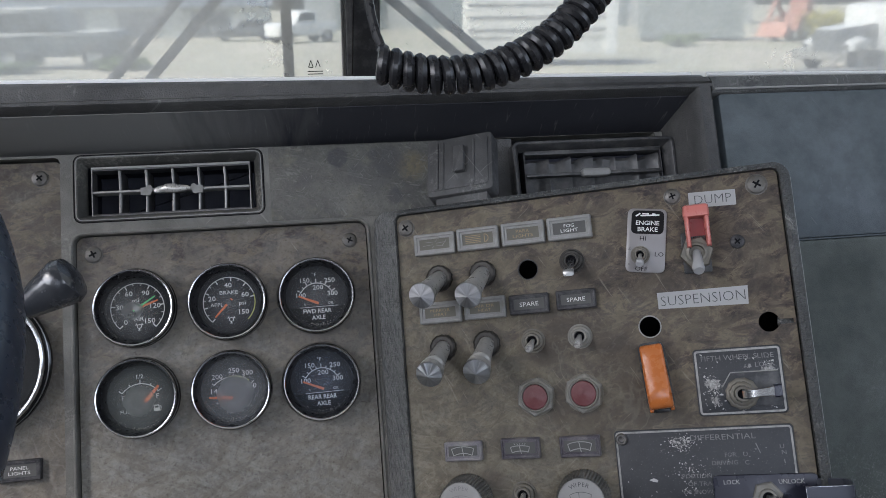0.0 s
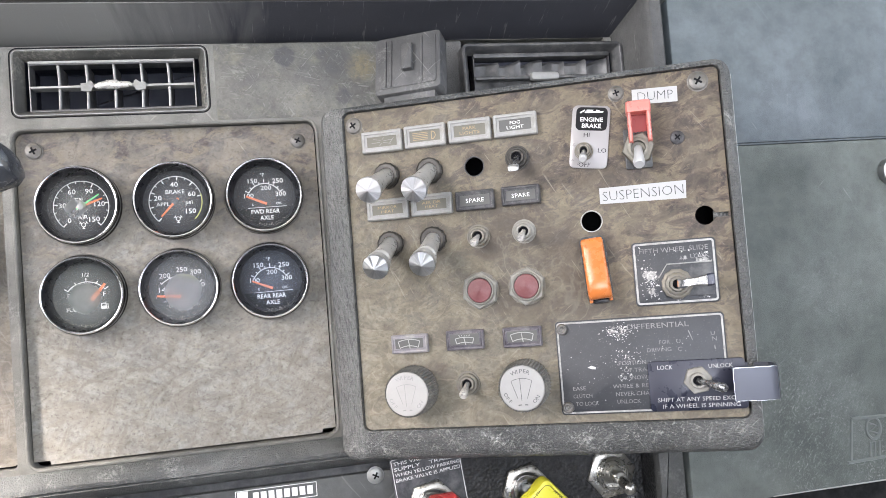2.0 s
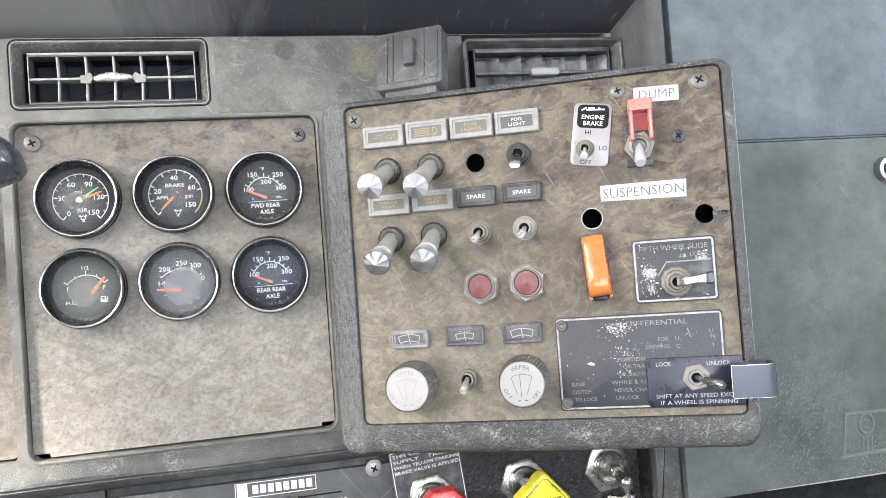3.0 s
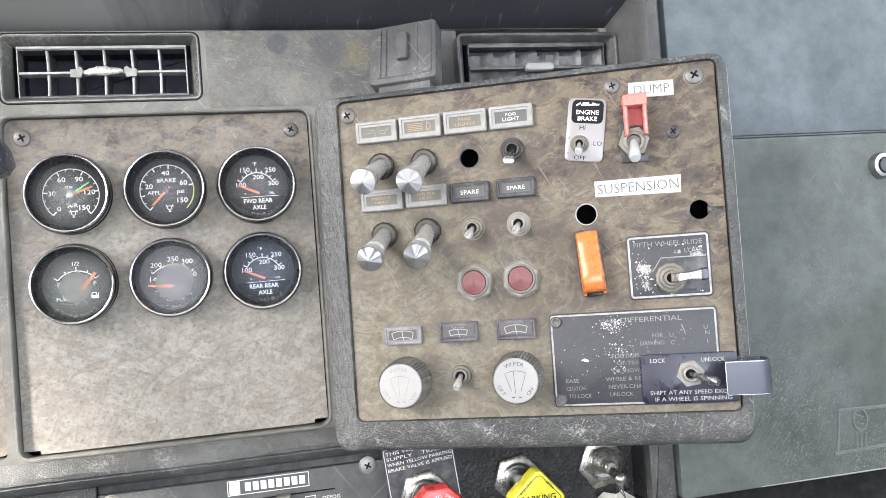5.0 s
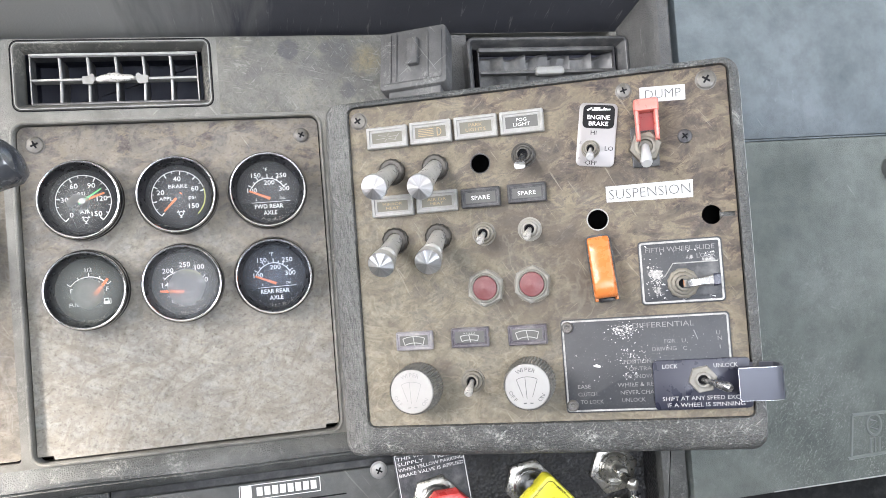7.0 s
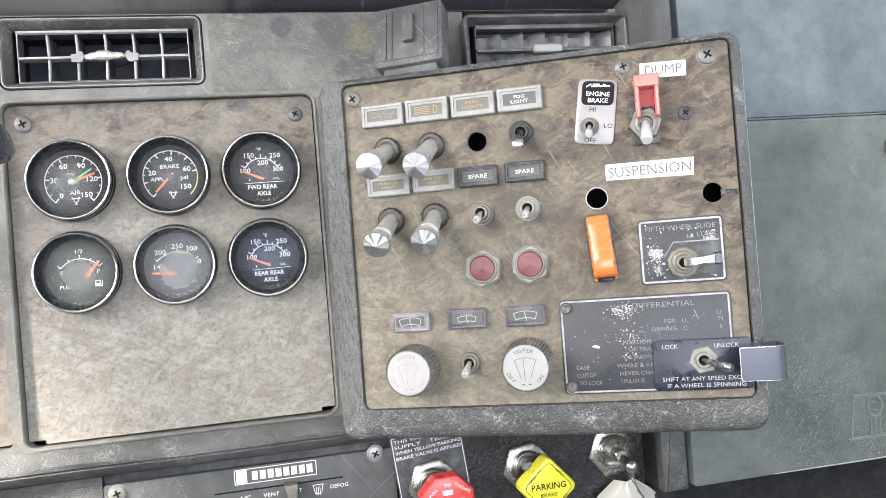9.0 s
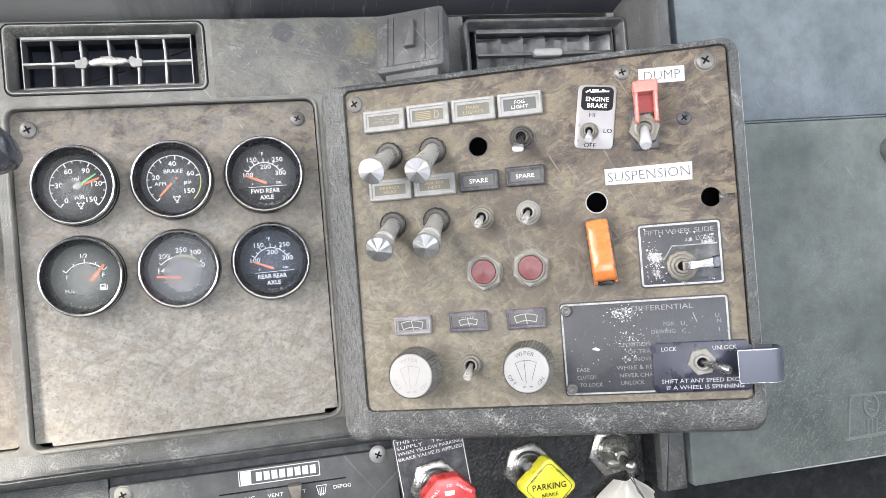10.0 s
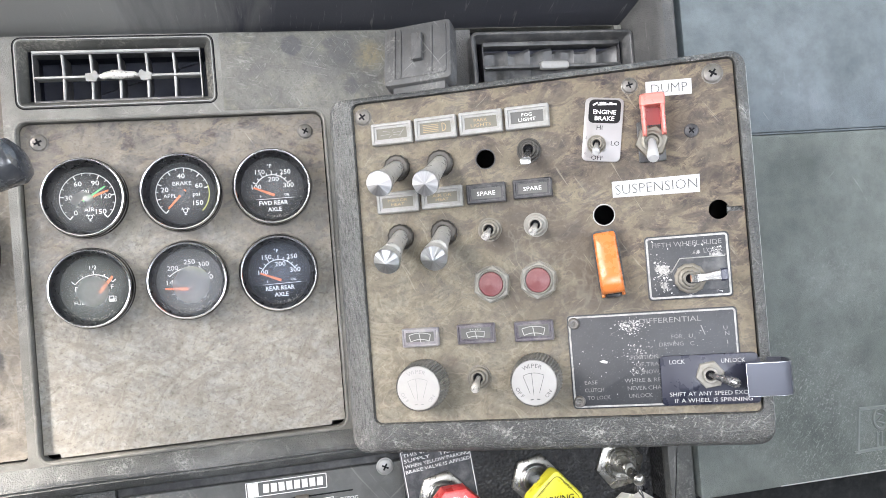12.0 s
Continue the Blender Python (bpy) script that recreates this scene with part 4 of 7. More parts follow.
tp = thing("driver_panel", PL, "wood-print panel behind the steering wheel", "panel")
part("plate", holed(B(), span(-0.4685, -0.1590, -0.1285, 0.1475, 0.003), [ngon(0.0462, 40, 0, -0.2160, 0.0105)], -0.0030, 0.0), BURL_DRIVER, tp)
cross_screw(tp, -0.1722, 0.1362, 0, 0.0052, 40)


def gauge(x, z, label, paint, lens, R=0.0262, dial=DIAL, crumbs=0):
    """A deep black can with a rolled chrome bezel, a tapering black throat, the dial and its lens."""
    g = thing("gauge", on_left(x, z), label, "gauge", "round gauges")
    k = R / 0.0262
    part("casing", lathe(B(), [(0.0272 * k, -0.002), (0.0272 * k, 0.0030), (0.0266 * k, 0.0038), (0.0266 * k, 0.0056), (0.0270 * k, 0.0060), (0.0270 * k, 0.0078), (0.0264 * k, 0.0088), (0.0262 * k, 0.0106)], 56), PIANO, g, "stepped gloss-black can")
    part("bead", lathe(B(), [(0.02705 * k, 0.0060), (0.02735 * k, 0.0065), (0.02735 * k, 0.0069), (0.02705 * k, 0.0074)], 56), SATIN, g, "thin bright bead")
    part("bezel", lathe(B(), [(0.0263 * k, 0.0098), (0.0264 * k, 0.0108), (0.0262 * k, 0.0118), (0.0257 * k, 0.0124), (0.0250 * k, 0.0122), (0.0246 * k, 0.0112)], 56), CHROME, g, "rolled chrome ring")
    part("cup", lathe(B(), [(0.0247 * k, 0.0114), (0.0243 * k, 0.0090), (0.0240 * k, 0.0084), (0.0222 * k, -0.0010), (0.0218 * k, -0.0029)], 56), THROAT, g, "dark throat")
    d = part("dial", lathe(B(), [(0.0222 * k, -0.0028), (0, -0.0028)], 48), dial, g)
    le = part("lens", lathe(B(), [(0.0243 * k, 0.0086), (0.016 * k, 0.0092), (0, 0.0095)], 32), lens, g)
    le.visible_shadow = False
    if crumbs:
        # crumbs of dirt that fell behind the glass
        rnd = random.Random(crumbs)
        bm = B()
        for _ in range(70):
            a, q = radians(rnd.gauss(-82, 24)), rnd.uniform(0.0196, 0.0226)
            bmesh.ops.create_icosphere(bm, subdivisions=1, radius=rnd.uniform(0.00012, 0.0004), matrix=pose(q * math.cos(a), q * math.sin(a), rnd.uniform(0.0, 0.0025)))
        part("crumbs", bm, CRUMB, g, "pale crumbs of dirt behind the glass")["kind"] = "stuff"
    paint(g, d)
    return g


CRUMB = plain("dirt_crumbs", (0.34, 0.32, 0.28), 0.8, var=0.5, scale=900, bump=0.0)
THROAT = plain("gauge_throat_black", (0.008, 0.008, 0.011), 0.30, var=0.2, bump=0.0)
Z0 = -0.0025


def needle(g, px, py, angle, length, mat=None, wide=0.0017, tail=0.003, z=0.0, label="orange pointer"):
    bm = B()
    slab(bm, [(-tail, -wide * 0.55), (length, -wide * 0.30), (length, wide * 0.30), (-tail, wide * 0.55)], 0, 0.0006)
    part("pointer", bm, mat or NEEDLE, g, label, pose(px, py, -0.0012 + z, 0, 0, angle))


def scale_ring(bm, r, a0, a1, n, long_, short, each, wide=0.0005):
    for i in range(n + 1):
        a = radians(a0 + (a1 - a0) * i / n)
        big = i % each == 0
        L = long_ if big else short
        bar(bm, (r - L) * math.cos(a), (r - L) * math.sin(a), r * math.cos(a), r * math.sin(a), wide * (1.5 if big else 1.0), Z0)


def brake_emblem(bm, x, y):
    """A small ring with three ears."""
    arc(bm, 0.0014, 0, 360, 0.0004, Z0, x, y, 20)
    for a in (35, 145, 270):
        c, q = math.cos(radians(a)), math.sin(radians(a))
        bar(bm, x + 0.0015 * c, y + 0.0015 * q, x + 0.0027 * c, y + 0.0027 * q, 0.0005, Z0)
        bar(bm, x + 0.0026 * c - 0.0009 * q, y + 0.0026 * q + 0.0009 * c, x + 0.0026 * c + 0.0009 * q, y + 0.0026 * q - 0.0009 * c, 0.0004, Z0)


def air(g, d):
    bm = B()
    r = 0.0178
    arc(bm, r, 228, -48, 0.0005, Z0)
    scale_ring(bm, r, 228, -48, 15, 0.0030, 0.0017, 3)
    for i, w in enumerate(("0", "30", "60", "90", "120", "150")):
        a = radians(228 - 55.2 * i)
        letters(bm, w, 0.0033, 0.0120 * math.cos(a), 0.0120 * math.sin(a), Z0, bold=0.006)
    letters(bm, "psi", 0.0028, -0.0012, 0.0058, Z0)
    letters(bm, "AIR", 0.0027, 0.0006, -0.0072, Z0)
    brake_emblem(bm, 0.0008, -0.0124)
    part("markings", bm, WHITE, d)
    needle(g, 0, 0, 20, 0.0148)
    needle(g, 0, 0, 33, 0.0145, GREEN, 0.0013, z=0.0008, label="green pointer")
    part("hub", lathe(B(), [(0.0022, -0.001), (0.0021, 0.0010), (0, 0.0014)], 20), SATIN, g)


def brake(g, d):
    bm = B()
    r = 0.0178
    arc(bm, r, 228, 18, 0.0005, Z0)
    scale_ring(bm, r, 228, 12, 12, 0.0028, 0.0016, 2)
    for w, a in (("20", 165), ("40", 92), ("60", 24), ("150", -36)):
        letters(bm, w, 0.0033, 0.0122 * math.cos(radians(a)), 0.0122 * math.sin(radians(a)), Z0, bold=0.006)
    letters(bm, "BRAKE", 0.0027, 0.0, 0.0070, Z0)
    letters(bm, "APPL", 0.0025, -0.0086, -0.0014, Z0)
    letters(bm, "psi", 0.0029, 0.0090, -0.0008, Z0)
    brake_emblem(bm, 0.0010, -0.0122)
    part("markings", bm, WHITE, d)
    part("arc", arc(B(), r, 16, -46, 0.0007, Z0), YELLOWARC, d)
    needle(g, 0, 0, 226, 0.0142)
    part("hub", lathe(B(), [(0.0022, -0.001), (0.0021, 0.0008), (0, 0.0012)], 20), DARKFRAME, g)


def axle(words):
    def paint(g, d):
        bm = B()
        cy, r = -0.0030, 0.0125
        arc(bm, r, 150, 30, 0.0006, Z0, 0, cy)
        for i in range(9):
            a = radians(150 - 15 * i)
            L = 0.0030 if i % 2 == 0 else 0.0017
            bar(bm, r * math.cos(a), cy + r * math.sin(a), (r + L) * math.cos(a), cy + (r + L) * math.sin(a), 0.0006, Z0)
        for w, x, y in (("100", -0.0110, 0.0012), ("150", -0.0078, 0.0118), ("200", 0.0012, 0.0064), ("250", 0.0098, 0.0112), ("300", 0.0114, 0.0016)):
            letters(bm, w, 0.0032, x, y, Z0, bold=0.006)
        letters(bm, "°F", 0.0024, -0.0010, 0.0158, Z0)
        letters(bm, "OIL", 0.0017, 0.0098, -0.0052, Z0)
        letters(bm, "E", 0.0014, -0.0085, -0.0055, Z0)
        bar(bm, -0.0120, -0.0078, 0.0150, -0.0074, 0.0003, Z0)
        part("markings", bm, WHITE, d)
        patch = part("name_strip", slab(B(), [(0.0205 * math.cos(radians(a)), 0.0205 * math.sin(radians(a)) if a not in (203, 337) else -0.0080) for a in range(203, 338, 8)] + [(0.0188, -0.0080)], -0.0027, -0.0024), INK, g)
        bm = B()
        letters(bm, words, 0.0030, 0.0, -0.0106, -0.0023, 0.0200, bold=0.012)
        letters(bm, "AXLE", 0.0029, 0.0006, -0.0152, -0.0023, 0.0096, bold=0.012)
        part("lettering", bm, WHITE, patch)
        needle(g, -0.0016, -0.0042, 157, 0.0124)
    return paint


def fuel(g, d):
    bm = B()
    cy, r = -0.0060, 0.0150
    arc(bm, r, 142, 38, 0.0006, Z0, 0, cy)
    for i in range(5):
        a = radians(142 - 26 * i)
        L = 0.0028 if i % 2 == 0 else 0.0016
        bar(bm, r * math.cos(a), cy + r * math.sin(a), (r + L) * math.cos(a), cy + (r + L) * math.sin(a), 0.0006, Z0)
    letters(bm, "E", 0.0030, -0.0112, 0.0000, Z0)
    letters(bm, "F", 0.0030, 0.0114, 0.0000, Z0)
    letters(bm, "1/2", 0.0026, 0.0, 0.0140, Z0)
    letters(bm, "FUEL", 0.0025, -0.0090, -0.0094, Z0)
    outline(bm, rrect(0.0034, 0.0042, 0.0004, 2, 0.0105, -0.0082), 0.0006, Z0)
    bar(bm, 0.0085, -0.0090, 0.0125, -0.0090, 0.0018, Z0)
    bar(bm, 0.0132, -0.0100, 0.0132, -0.0066, 0.0005, Z0)
    bar(bm, 0.0122, -0.0100, 0.0132, -0.0100, 0.0005, Z0)
    part("markings", bm, WHITE, d)
    needle(g, 0.0040, -0.0030, 50, 0.0130, wide=0.0026, tail=0.001)


def trans(g, d):
    bm = B()
    cy, r = -0.0098, 0.0185
    arc(bm, r, 134, 98, 0.0006, Z0, 0, cy)
    for a in (134, 113, 89, 67, 46):
        c, s_ = math.cos(radians(a)), math.sin(radians(a))
        bar(bm, (r - 0.0004) * c, cy + (r - 0.0004) * s_, (r + 0.0018) * c, cy + (r + 0.0018) * s_, 0.0005, Z0)
    for w, x, y in (("140", -0.0114, -0.0006), ("200", -0.0106, 0.0092), ("250", 0.0008, 0.0128), ("300", 0.0101, 0.0106), ("360", 0.0121, 0.0014)):
        letters(bm, w, 0.0033, x, y, Z0, 0.0074)
    letters(bm, "°F", 0.0022, -0.0004, 0.0062, Z0)
    part("markings", bm, WHITE, d)
    bm = B()
    letters(bm, "TRANSMISSION", 0.0020, 0.0010, -0.0122, Z0, 0.0215)
    letters(bm, "OIL TEMP", 0.0020, 0.0010, -0.0152, Z0, 0.0118)
    part("name", bm, PALEPRINT, d)
    bm = B()
    # thermometer over waves
    bar(bm, -0.0088, -0.0092, -0.0088, -0.0064, 0.0008, Z0)
    for x in (-0.0112, -0.0088, -0.0064):
        bar(bm, x - 0.0010, -0.0092, x, -0.0086, 0.0005, Z0)
        bar(bm, x, -0.0086, x + 0.0010, -0.0092, 0.0005, Z0)
    part("oil_symbol", bm, PALEPRINT, d)
    part("arc", arc(B(), r, 97, 54, 0.0008, Z0, 0, cy), YELLOWARC, d)
    needle(g, -0.0034, -0.0058, 175, 0.0130, wide=0.0022)


COL, ROW = (-0.1111, -0.0492, 0.0120), (0.0414, -0.0193)
gauge(COL[0], ROW[0], "air pressure gauge with orange and green pointers under dust and painted-in glare", air, FLARELENS)
gauge(COL[1], ROW[0], "brake application pressure gauge with an orange pointer", brake, LENS)
gauge(COL[2], ROW[0], "forward rear axle temperature gauge with a black name strip", axle("FWD REAR"), LENS, crumbs=9)
gauge(COL[0], ROW[1], "fuel gauge reading nearly full under dust and painted-in glare", fuel, GREYLENS, dial=DIALGREY, crumbs=3)
gauge(COL[1], ROW[1], "transmission oil temperature gauge under glass hazed by painted-in glare", trans, HAZYLENS, dial=DIALGREY, crumbs=5)
gauge(COL[2], ROW[1], "rear rear axle temperature gauge with a black name strip", axle("REAR REAR"), BLUELENS, crumbs=7)


def tach(g, d):
    bm = B()
    arc(bm, 0.0185, 228, -48, 0.0005, Z0)
    scale_ring(bm, 0.0185, 228, -48, 24, 0.0028, 0.0015, 4)
    part("markings", bm, WHITE, d)
    needle(g, 0, 0, 215, 0.0150)


gauge(-0.2160, 0.0105, "large round dial half hidden by the steering wheel", tach, LENS, R=0.048)

# ---- air vents ----
VENTGREY = hide("dusty_vent_plastic", (0.050, 0.050, 0.047), (0.140, 0.137, 0.124), (0.34, 0.32, 0.28), 1500, (0.50, 0.75), 0.2)
VENTSHUT = plain("dark_vent_plastic", (0.046, 0.046, 0.048), 0.40, 0.0, 0.4, 300, 0.1, dirt=(0.125, 0.122, 0.116))
# pale plastic puts the highlights on louvre and vane edges into the colour
VENTEDGE = plain("highlit_grey_plastic", (0.30, 0.295, 0.285), 0.38, 0.15, 0.35, 260, 0.1, dirt=(0.46, 0.45, 0.42))
DUCT = plain("navy_black_duct", (0.010, 0.012, 0.025), 0.6, 0.0, 0.3, 80, 0.0)
VENTBLADE = plain("dark_blade_plastic", (0.060, 0.060, 0.062), 0.38, 0.0, 0.3, 200, 0.05, dirt=(0.15, 0.148, 0.14))
vent = thing("air_vent", on_left(-0.0846, 0.1260), "black louvred dash vent with painted-in edge highlights", "vent", "dash vents")


def vent_parts(v, open_):
    bm = B()
    o = rrect(0.1275, 0.0468, 0.005, 5)
    rr = [ring(bm, o, -0.006), ring(bm, o, 0.0058), ring(bm, inset(o, 0.0007), 0.0066), ring(bm, inset(o, 0.0022), 0.0066), ring(bm, inset(o, 0.0030), 0.0058), ring(bm, inset(o, 0.0064), -0.0035)]
    for a, b in zip(rr, rr[1:]):
        bridge(bm, a, b)
    part("frame", bm, VENTGREY if open_ else VENTSHUT, v, "dusty stepped frame")
    bm = B()
    rr = [ring(bm, inset(o, 0.0064), -0.0036), ring(bm, inset(o, 0.0068), -0.012), ring(bm, inset(o, 0.0068), -0.036)]
    for a, b in zip(rr, rr[1:]):
        bridge(bm, a, b)
    part("duct", bm, DUCT, v, "dark duct behind the louvres")
    part("duct_end", slab(B(), inset(o, 0.0060), -0.0385, -0.0360), DUCT, v)
    bm = holed(B(), rrect(0.1090, 0.0365, 0.0006, 1), [rrect(0.1070, 0.0310, 0.0004, 1)], -0.012, 0.0)
    barrel = part("louvre", bm, VENTBLADE if open_ else DARKFRAME, v, "louvre frame", pose(0.0002, -0.0017, 0.0))
    if open_:
        for y, h in ((0.01735, 0.0009), (-0.01725, 0.0008)):
            part("edge", slab(B(), span(-0.0545, 0.0545, y - h, y + h, 0.0003, 1), -0.001, 0.0006, 0.0004), VENTEDGE, barrel, "bright edge, its highlight put into the colour")
        for x in (-0.0540, 0.0540):
            part("edge", slab(B(), span(x - 0.0004, x + 0.0004, -0.0164, 0.0164, 0.0002, 1), -0.001, 0.0005, 0.0003), VENTEDGE, barrel, "bright edge, its highlight put into the colour")
    return barrel


part("shadow_gap", outline(B(), rrect(0.1290, 0.0483, 0.0056, 5), 0.0007, 0.0062), MATT, vent)
part("pale_rim", outline(B(), rrect(0.1262, 0.0455, 0.0046, 5), 0.0007, 0.0068), SILVER, vent, "pale rim of the frame")
lv = vent_parts(vent, True)
part("cross_bar", slab(B(), span(-0.0535, 0.0535, -0.0008, 0.0008, 0.0003, 1), -0.009, 0.0007, 0.0003), VENTEDGE, lv)
for k in range(5):
    x = -0.0360 + 0.018 * k
    bm = B()
    # a slightly bowed blade with a thick rounded front
    loft(bm, [[(x + dx + 0.0005 * math.cos(math.pi * y / 0.0158 / 2), y, z) for dx, z in ((-0.0005, -0.024), (0.0005, -0.024), (0.0007, -0.0030), (-0.0007, -0.0030))] for y in (-0.0158, -0.0079, 0.0, 0.0079, 0.0158)])
    va = part("vane", bm, VENTBLADE, lv)
    bm = B()
    loft(bm, [[(x + dx + 0.0005 * math.cos(math.pi * y / 0.0158 / 2), y, z) for dx, z in ((-0.0009, -0.0030), (0.0009, -0.0030), (0.0007, -0.0010), (0.0, -0.0006), (-0.0007, -0.0010))] for y in (-0.0157, -0.0079, 0.0, 0.0079, 0.0157)])
    part("edge", bm, VENTEDGE, va, "bright edge, its highlight put into the colour")
part("slider", slab(B(), span(-0.0215, 0.0215, -0.0013, 0.0015, 0.0005, 2), -0.002, 0.0018, 0.0005), SILVER, lv)
for s in (-1, 1):
    part("stop", slab(B(), [(s * 0.0205, -0.0030), (s * 0.0150, -0.0034), (s * 0.0140, -0.0010), (s * 0.0140, 0.0020), (s * 0.0150, 0.0028), (s * 0.0170, 0.0012), (s * 0.0205, 0.0010)][::s], -0.002, 0.0026, 0.0006), SILVER, lv, "dusty end stop")
# a rumpled, melted-looking thumb tab
bm = loft(B(), [[(x, y0 + r * math.cos(math.tau * i / 10), 0.0022 + 0.7 * r * math.sin(math.tau * i / 10)) for i in range(10)] for x, y0, r in ((-0.0122, -0.0006, 0.0010), (-0.0112, -0.0008, 0.0019), (-0.0088, -0.0002, 0.0026), (-0.0052, 0.0004, 0.0025), (-0.0046, 0.0006, 0.0031), (0.0026, 0.0004, 0.0033), (0.0036, 0.0002, 0.0026), (0.0080, 0.0002, 0.0023), (0.0108, 0.0004, 0.0017), (0.0122, 0.0002, 0.0009))])
part("thumb_tab", bm, LEVER, lv, "rubbed pale thumb tab")
vent2 = thing("air_vent", PL @ pose(0.2248, 0.1203, 0.0134), "dark dash vent with shut louvres half hidden by the switch box", "vent", "dash vents")
lv2 = vent_parts(vent2, False)
part("back_plate", slab(B(), span(-0.0530, 0.0530, -0.0150, 0.0150, 0.0004, 1), -0.0115, -0.0105), DUCT, lv2)
for k in range(6):
    x = -0.0440 + 0.0176 * k
    bm = B()
    # a shut blade, bowed and curled forward along one side, its upper edge wavy
    front, back = [], []
    for i in range(9):
        q = i / 8
        px, pz = x - 0.0100 + 0.0200 * q, -0.0085 + 0.0046 * q - 0.0022 * math.sin(q * math.pi) + 0.0008 * math.sin(9 * q + k)
        top = 0.0122 + 0.0022 * q + 0.0010 * math.sin(5 * q + 2 * k)
        front.append([bm.verts.new((px, y, pz + dz)) for y, dz in ((-0.0128, 0.0), (-0.0040, -0.0008), (0.0050, -0.0004), (top - 0.0022, 0.0006), (top, -0.0008))])
        back.append([bm.verts.new((px, y, pz - 0.0012)) for y in (-0.0128, -0.0040, 0.0050, top - 0.0015, top - 0.0003)])
    for p, q in zip(front, front[1:]):
        for i in range(4):
            bm.faces.new((p[i], q[i], q[i + 1], p[i + 1]))
    for p, q in zip(back, back[1:]):
        for i in range(4):
            bm.faces.new((p[i + 1], q[i + 1], q[i], p[i]))
    for f, b in ((front[0], back[0]), (front[-1], back[-1])):
        for i in range(4):
            bm.faces.new((f[i], f[i + 1], b[i + 1], b[i]))
    bmesh.ops.recalc_face_normals(bm, faces=bm.faces)
    part("vane", bm, VENTSHUT, lv2, "shut curled blade")
for y, w in ((0.0170, 0.0016), (-0.0170, 0.0014)):
    part("edge_bar", slab(B(), span(-0.0540, 0.0540, y - w, y + w, 0.0003, 1), -0.006, 0.0016, 0.0005), VENTSHUT, lv2)
part("cross_bar", slab(B(), span(-0.0540, 0.0540, -0.0012, 0.0012, 0.0003, 1), -0.005, 0.0020, 0.0004), VENTSHUT, lv2)
part("thumb_tab", slab(B(), span(-0.0115, 0.0115, -0.0030, 0.0034, 0.0028, 4), 0.0, 0.0048, 0.0022), SILVER, lv2, "pale rubbed thumb tab")

# black cover plate that stands behind the switch box
cr = Vector((0.0396, -0.0208, 0.0007)).normalized()
cu = Vector((0.0007, 0.0119, 0.0372)).normalized()
cu = (cu - cr * cu.dot(cr)).normalized()
cn = cr.cross(cu)
clip_m = DASH @ Matrix(((cr.x, cu.x, cn.x, 0.1135), (cr.y, cu.y, cn.y, -0.0550), (cr.z, cu.z, cn.z, 0.1217), (0, 0, 0, 1)))
clip = thing("socket_cover", clip_m, "black ribbed plastic cover behind the switch box", "cover")
part("body", slab(B(), rrect(0.0470, 0.0440, 0.003, 4, 0.0, -0.0018), -0.014, 0.0, 0.0016), COVER, clip)
part("face", slab(B(), rrect(0.0400, 0.0370, 0.002, 4, 0.0005, -0.0012), -0.001, 0.0007, 0.0005), COVER, clip)
part("foot", slab(B(), span(-0.018, 0.018, -0.038, -0.0180, 0.001), -0.013, -0.004), COVER, clip)
for x in (-0.0155, -0.0115, 0.0105):
    part("rib", slab(B(), span(x - 0.0008, x + 0.0008, -0.0190, 0.0165, 0.0003, 1), -0.001, 0.0016, 0.0004), COVER, clip)
part("tab", slab(B(), span(-0.0030, 0.0045, -0.0090, 0.0110, 0.0008, 2), -0.001, 0.0046, 0.001), COVER, clip)


# ---- switch box ----
box = thing("switch_box", PR, "charcoal grained plastic switch console angled towards the driver, edges scuffed", "console")
bm = B()
o = span(-0.0250, 0.2405, -0.2230, 0.0134, 0.010, 6)
i_ = span(-0.0062, 0.2335, -0.2020, 0.0088, 0.005, 6)
# border of uneven width: outer side wall, rounded front edge, inner step down to the face plate
mid = [((a + 2 * c) / 3, (b + 2 * d) / 3) for (a, b), (c, d) in zip(o, i_)]
soft = [((3 * a + c) / 4, (3 * b + d) / 4) for (a, b), (c, d) in zip(o, i_)]
rr = [ring(bm, o, -0.150), ring(bm, o, -0.008), ring(bm, [((9 * a + c) / 10, (9 * b + d) / 10) for (a, b), (c, d) in zip(o, i_)], -0.0022), ring(bm, soft, 0.0015), ring(bm, mid, 0.0034), ring(bm, i_, 0.0030), ring(bm, inset(i_, 0.0004), -0.0022)]
for a, b in zip(rr, rr[1:]):
    bridge(bm, a, b)
part("shell", bm, SHELL, box, "scuffed charcoal shell")
keyhole = [(0.2335, -0.0797), (0.2235, -0.0797)] + [(0.2178 + 0.0058 * math.cos(radians(a)), -0.0808 + 0.0058 * math.sin(radians(a))) for a in range(12, 350, 14)] + [(0.2235, -0.0826), (0.2335, -0.0826)]
plate_outline = [(min(x, 0.2324), y) for x, y in inset(i_, 0.0006)]
bm = holed(B(), plate_outline, [ngon(0.0060, 24, 0, 0.0800, -0.0362), ngon(0.0062, 24, 0, 0.1508, -0.0782), [(min(x, 0.2312), y) for x, y in keyhole][::-1]], -0.0022, 0.0)
part("face_plate", bm, BURL_BOX, box, "wood-print face plate, browner where it has been rubbed")
part("slot_tab", slab(B(), span(0.2228, 0.2330, -0.0840, -0.0785, 0.0004, 1), -0.0050, -0.0026), SHELL, box, "pale shell behind the key slot")
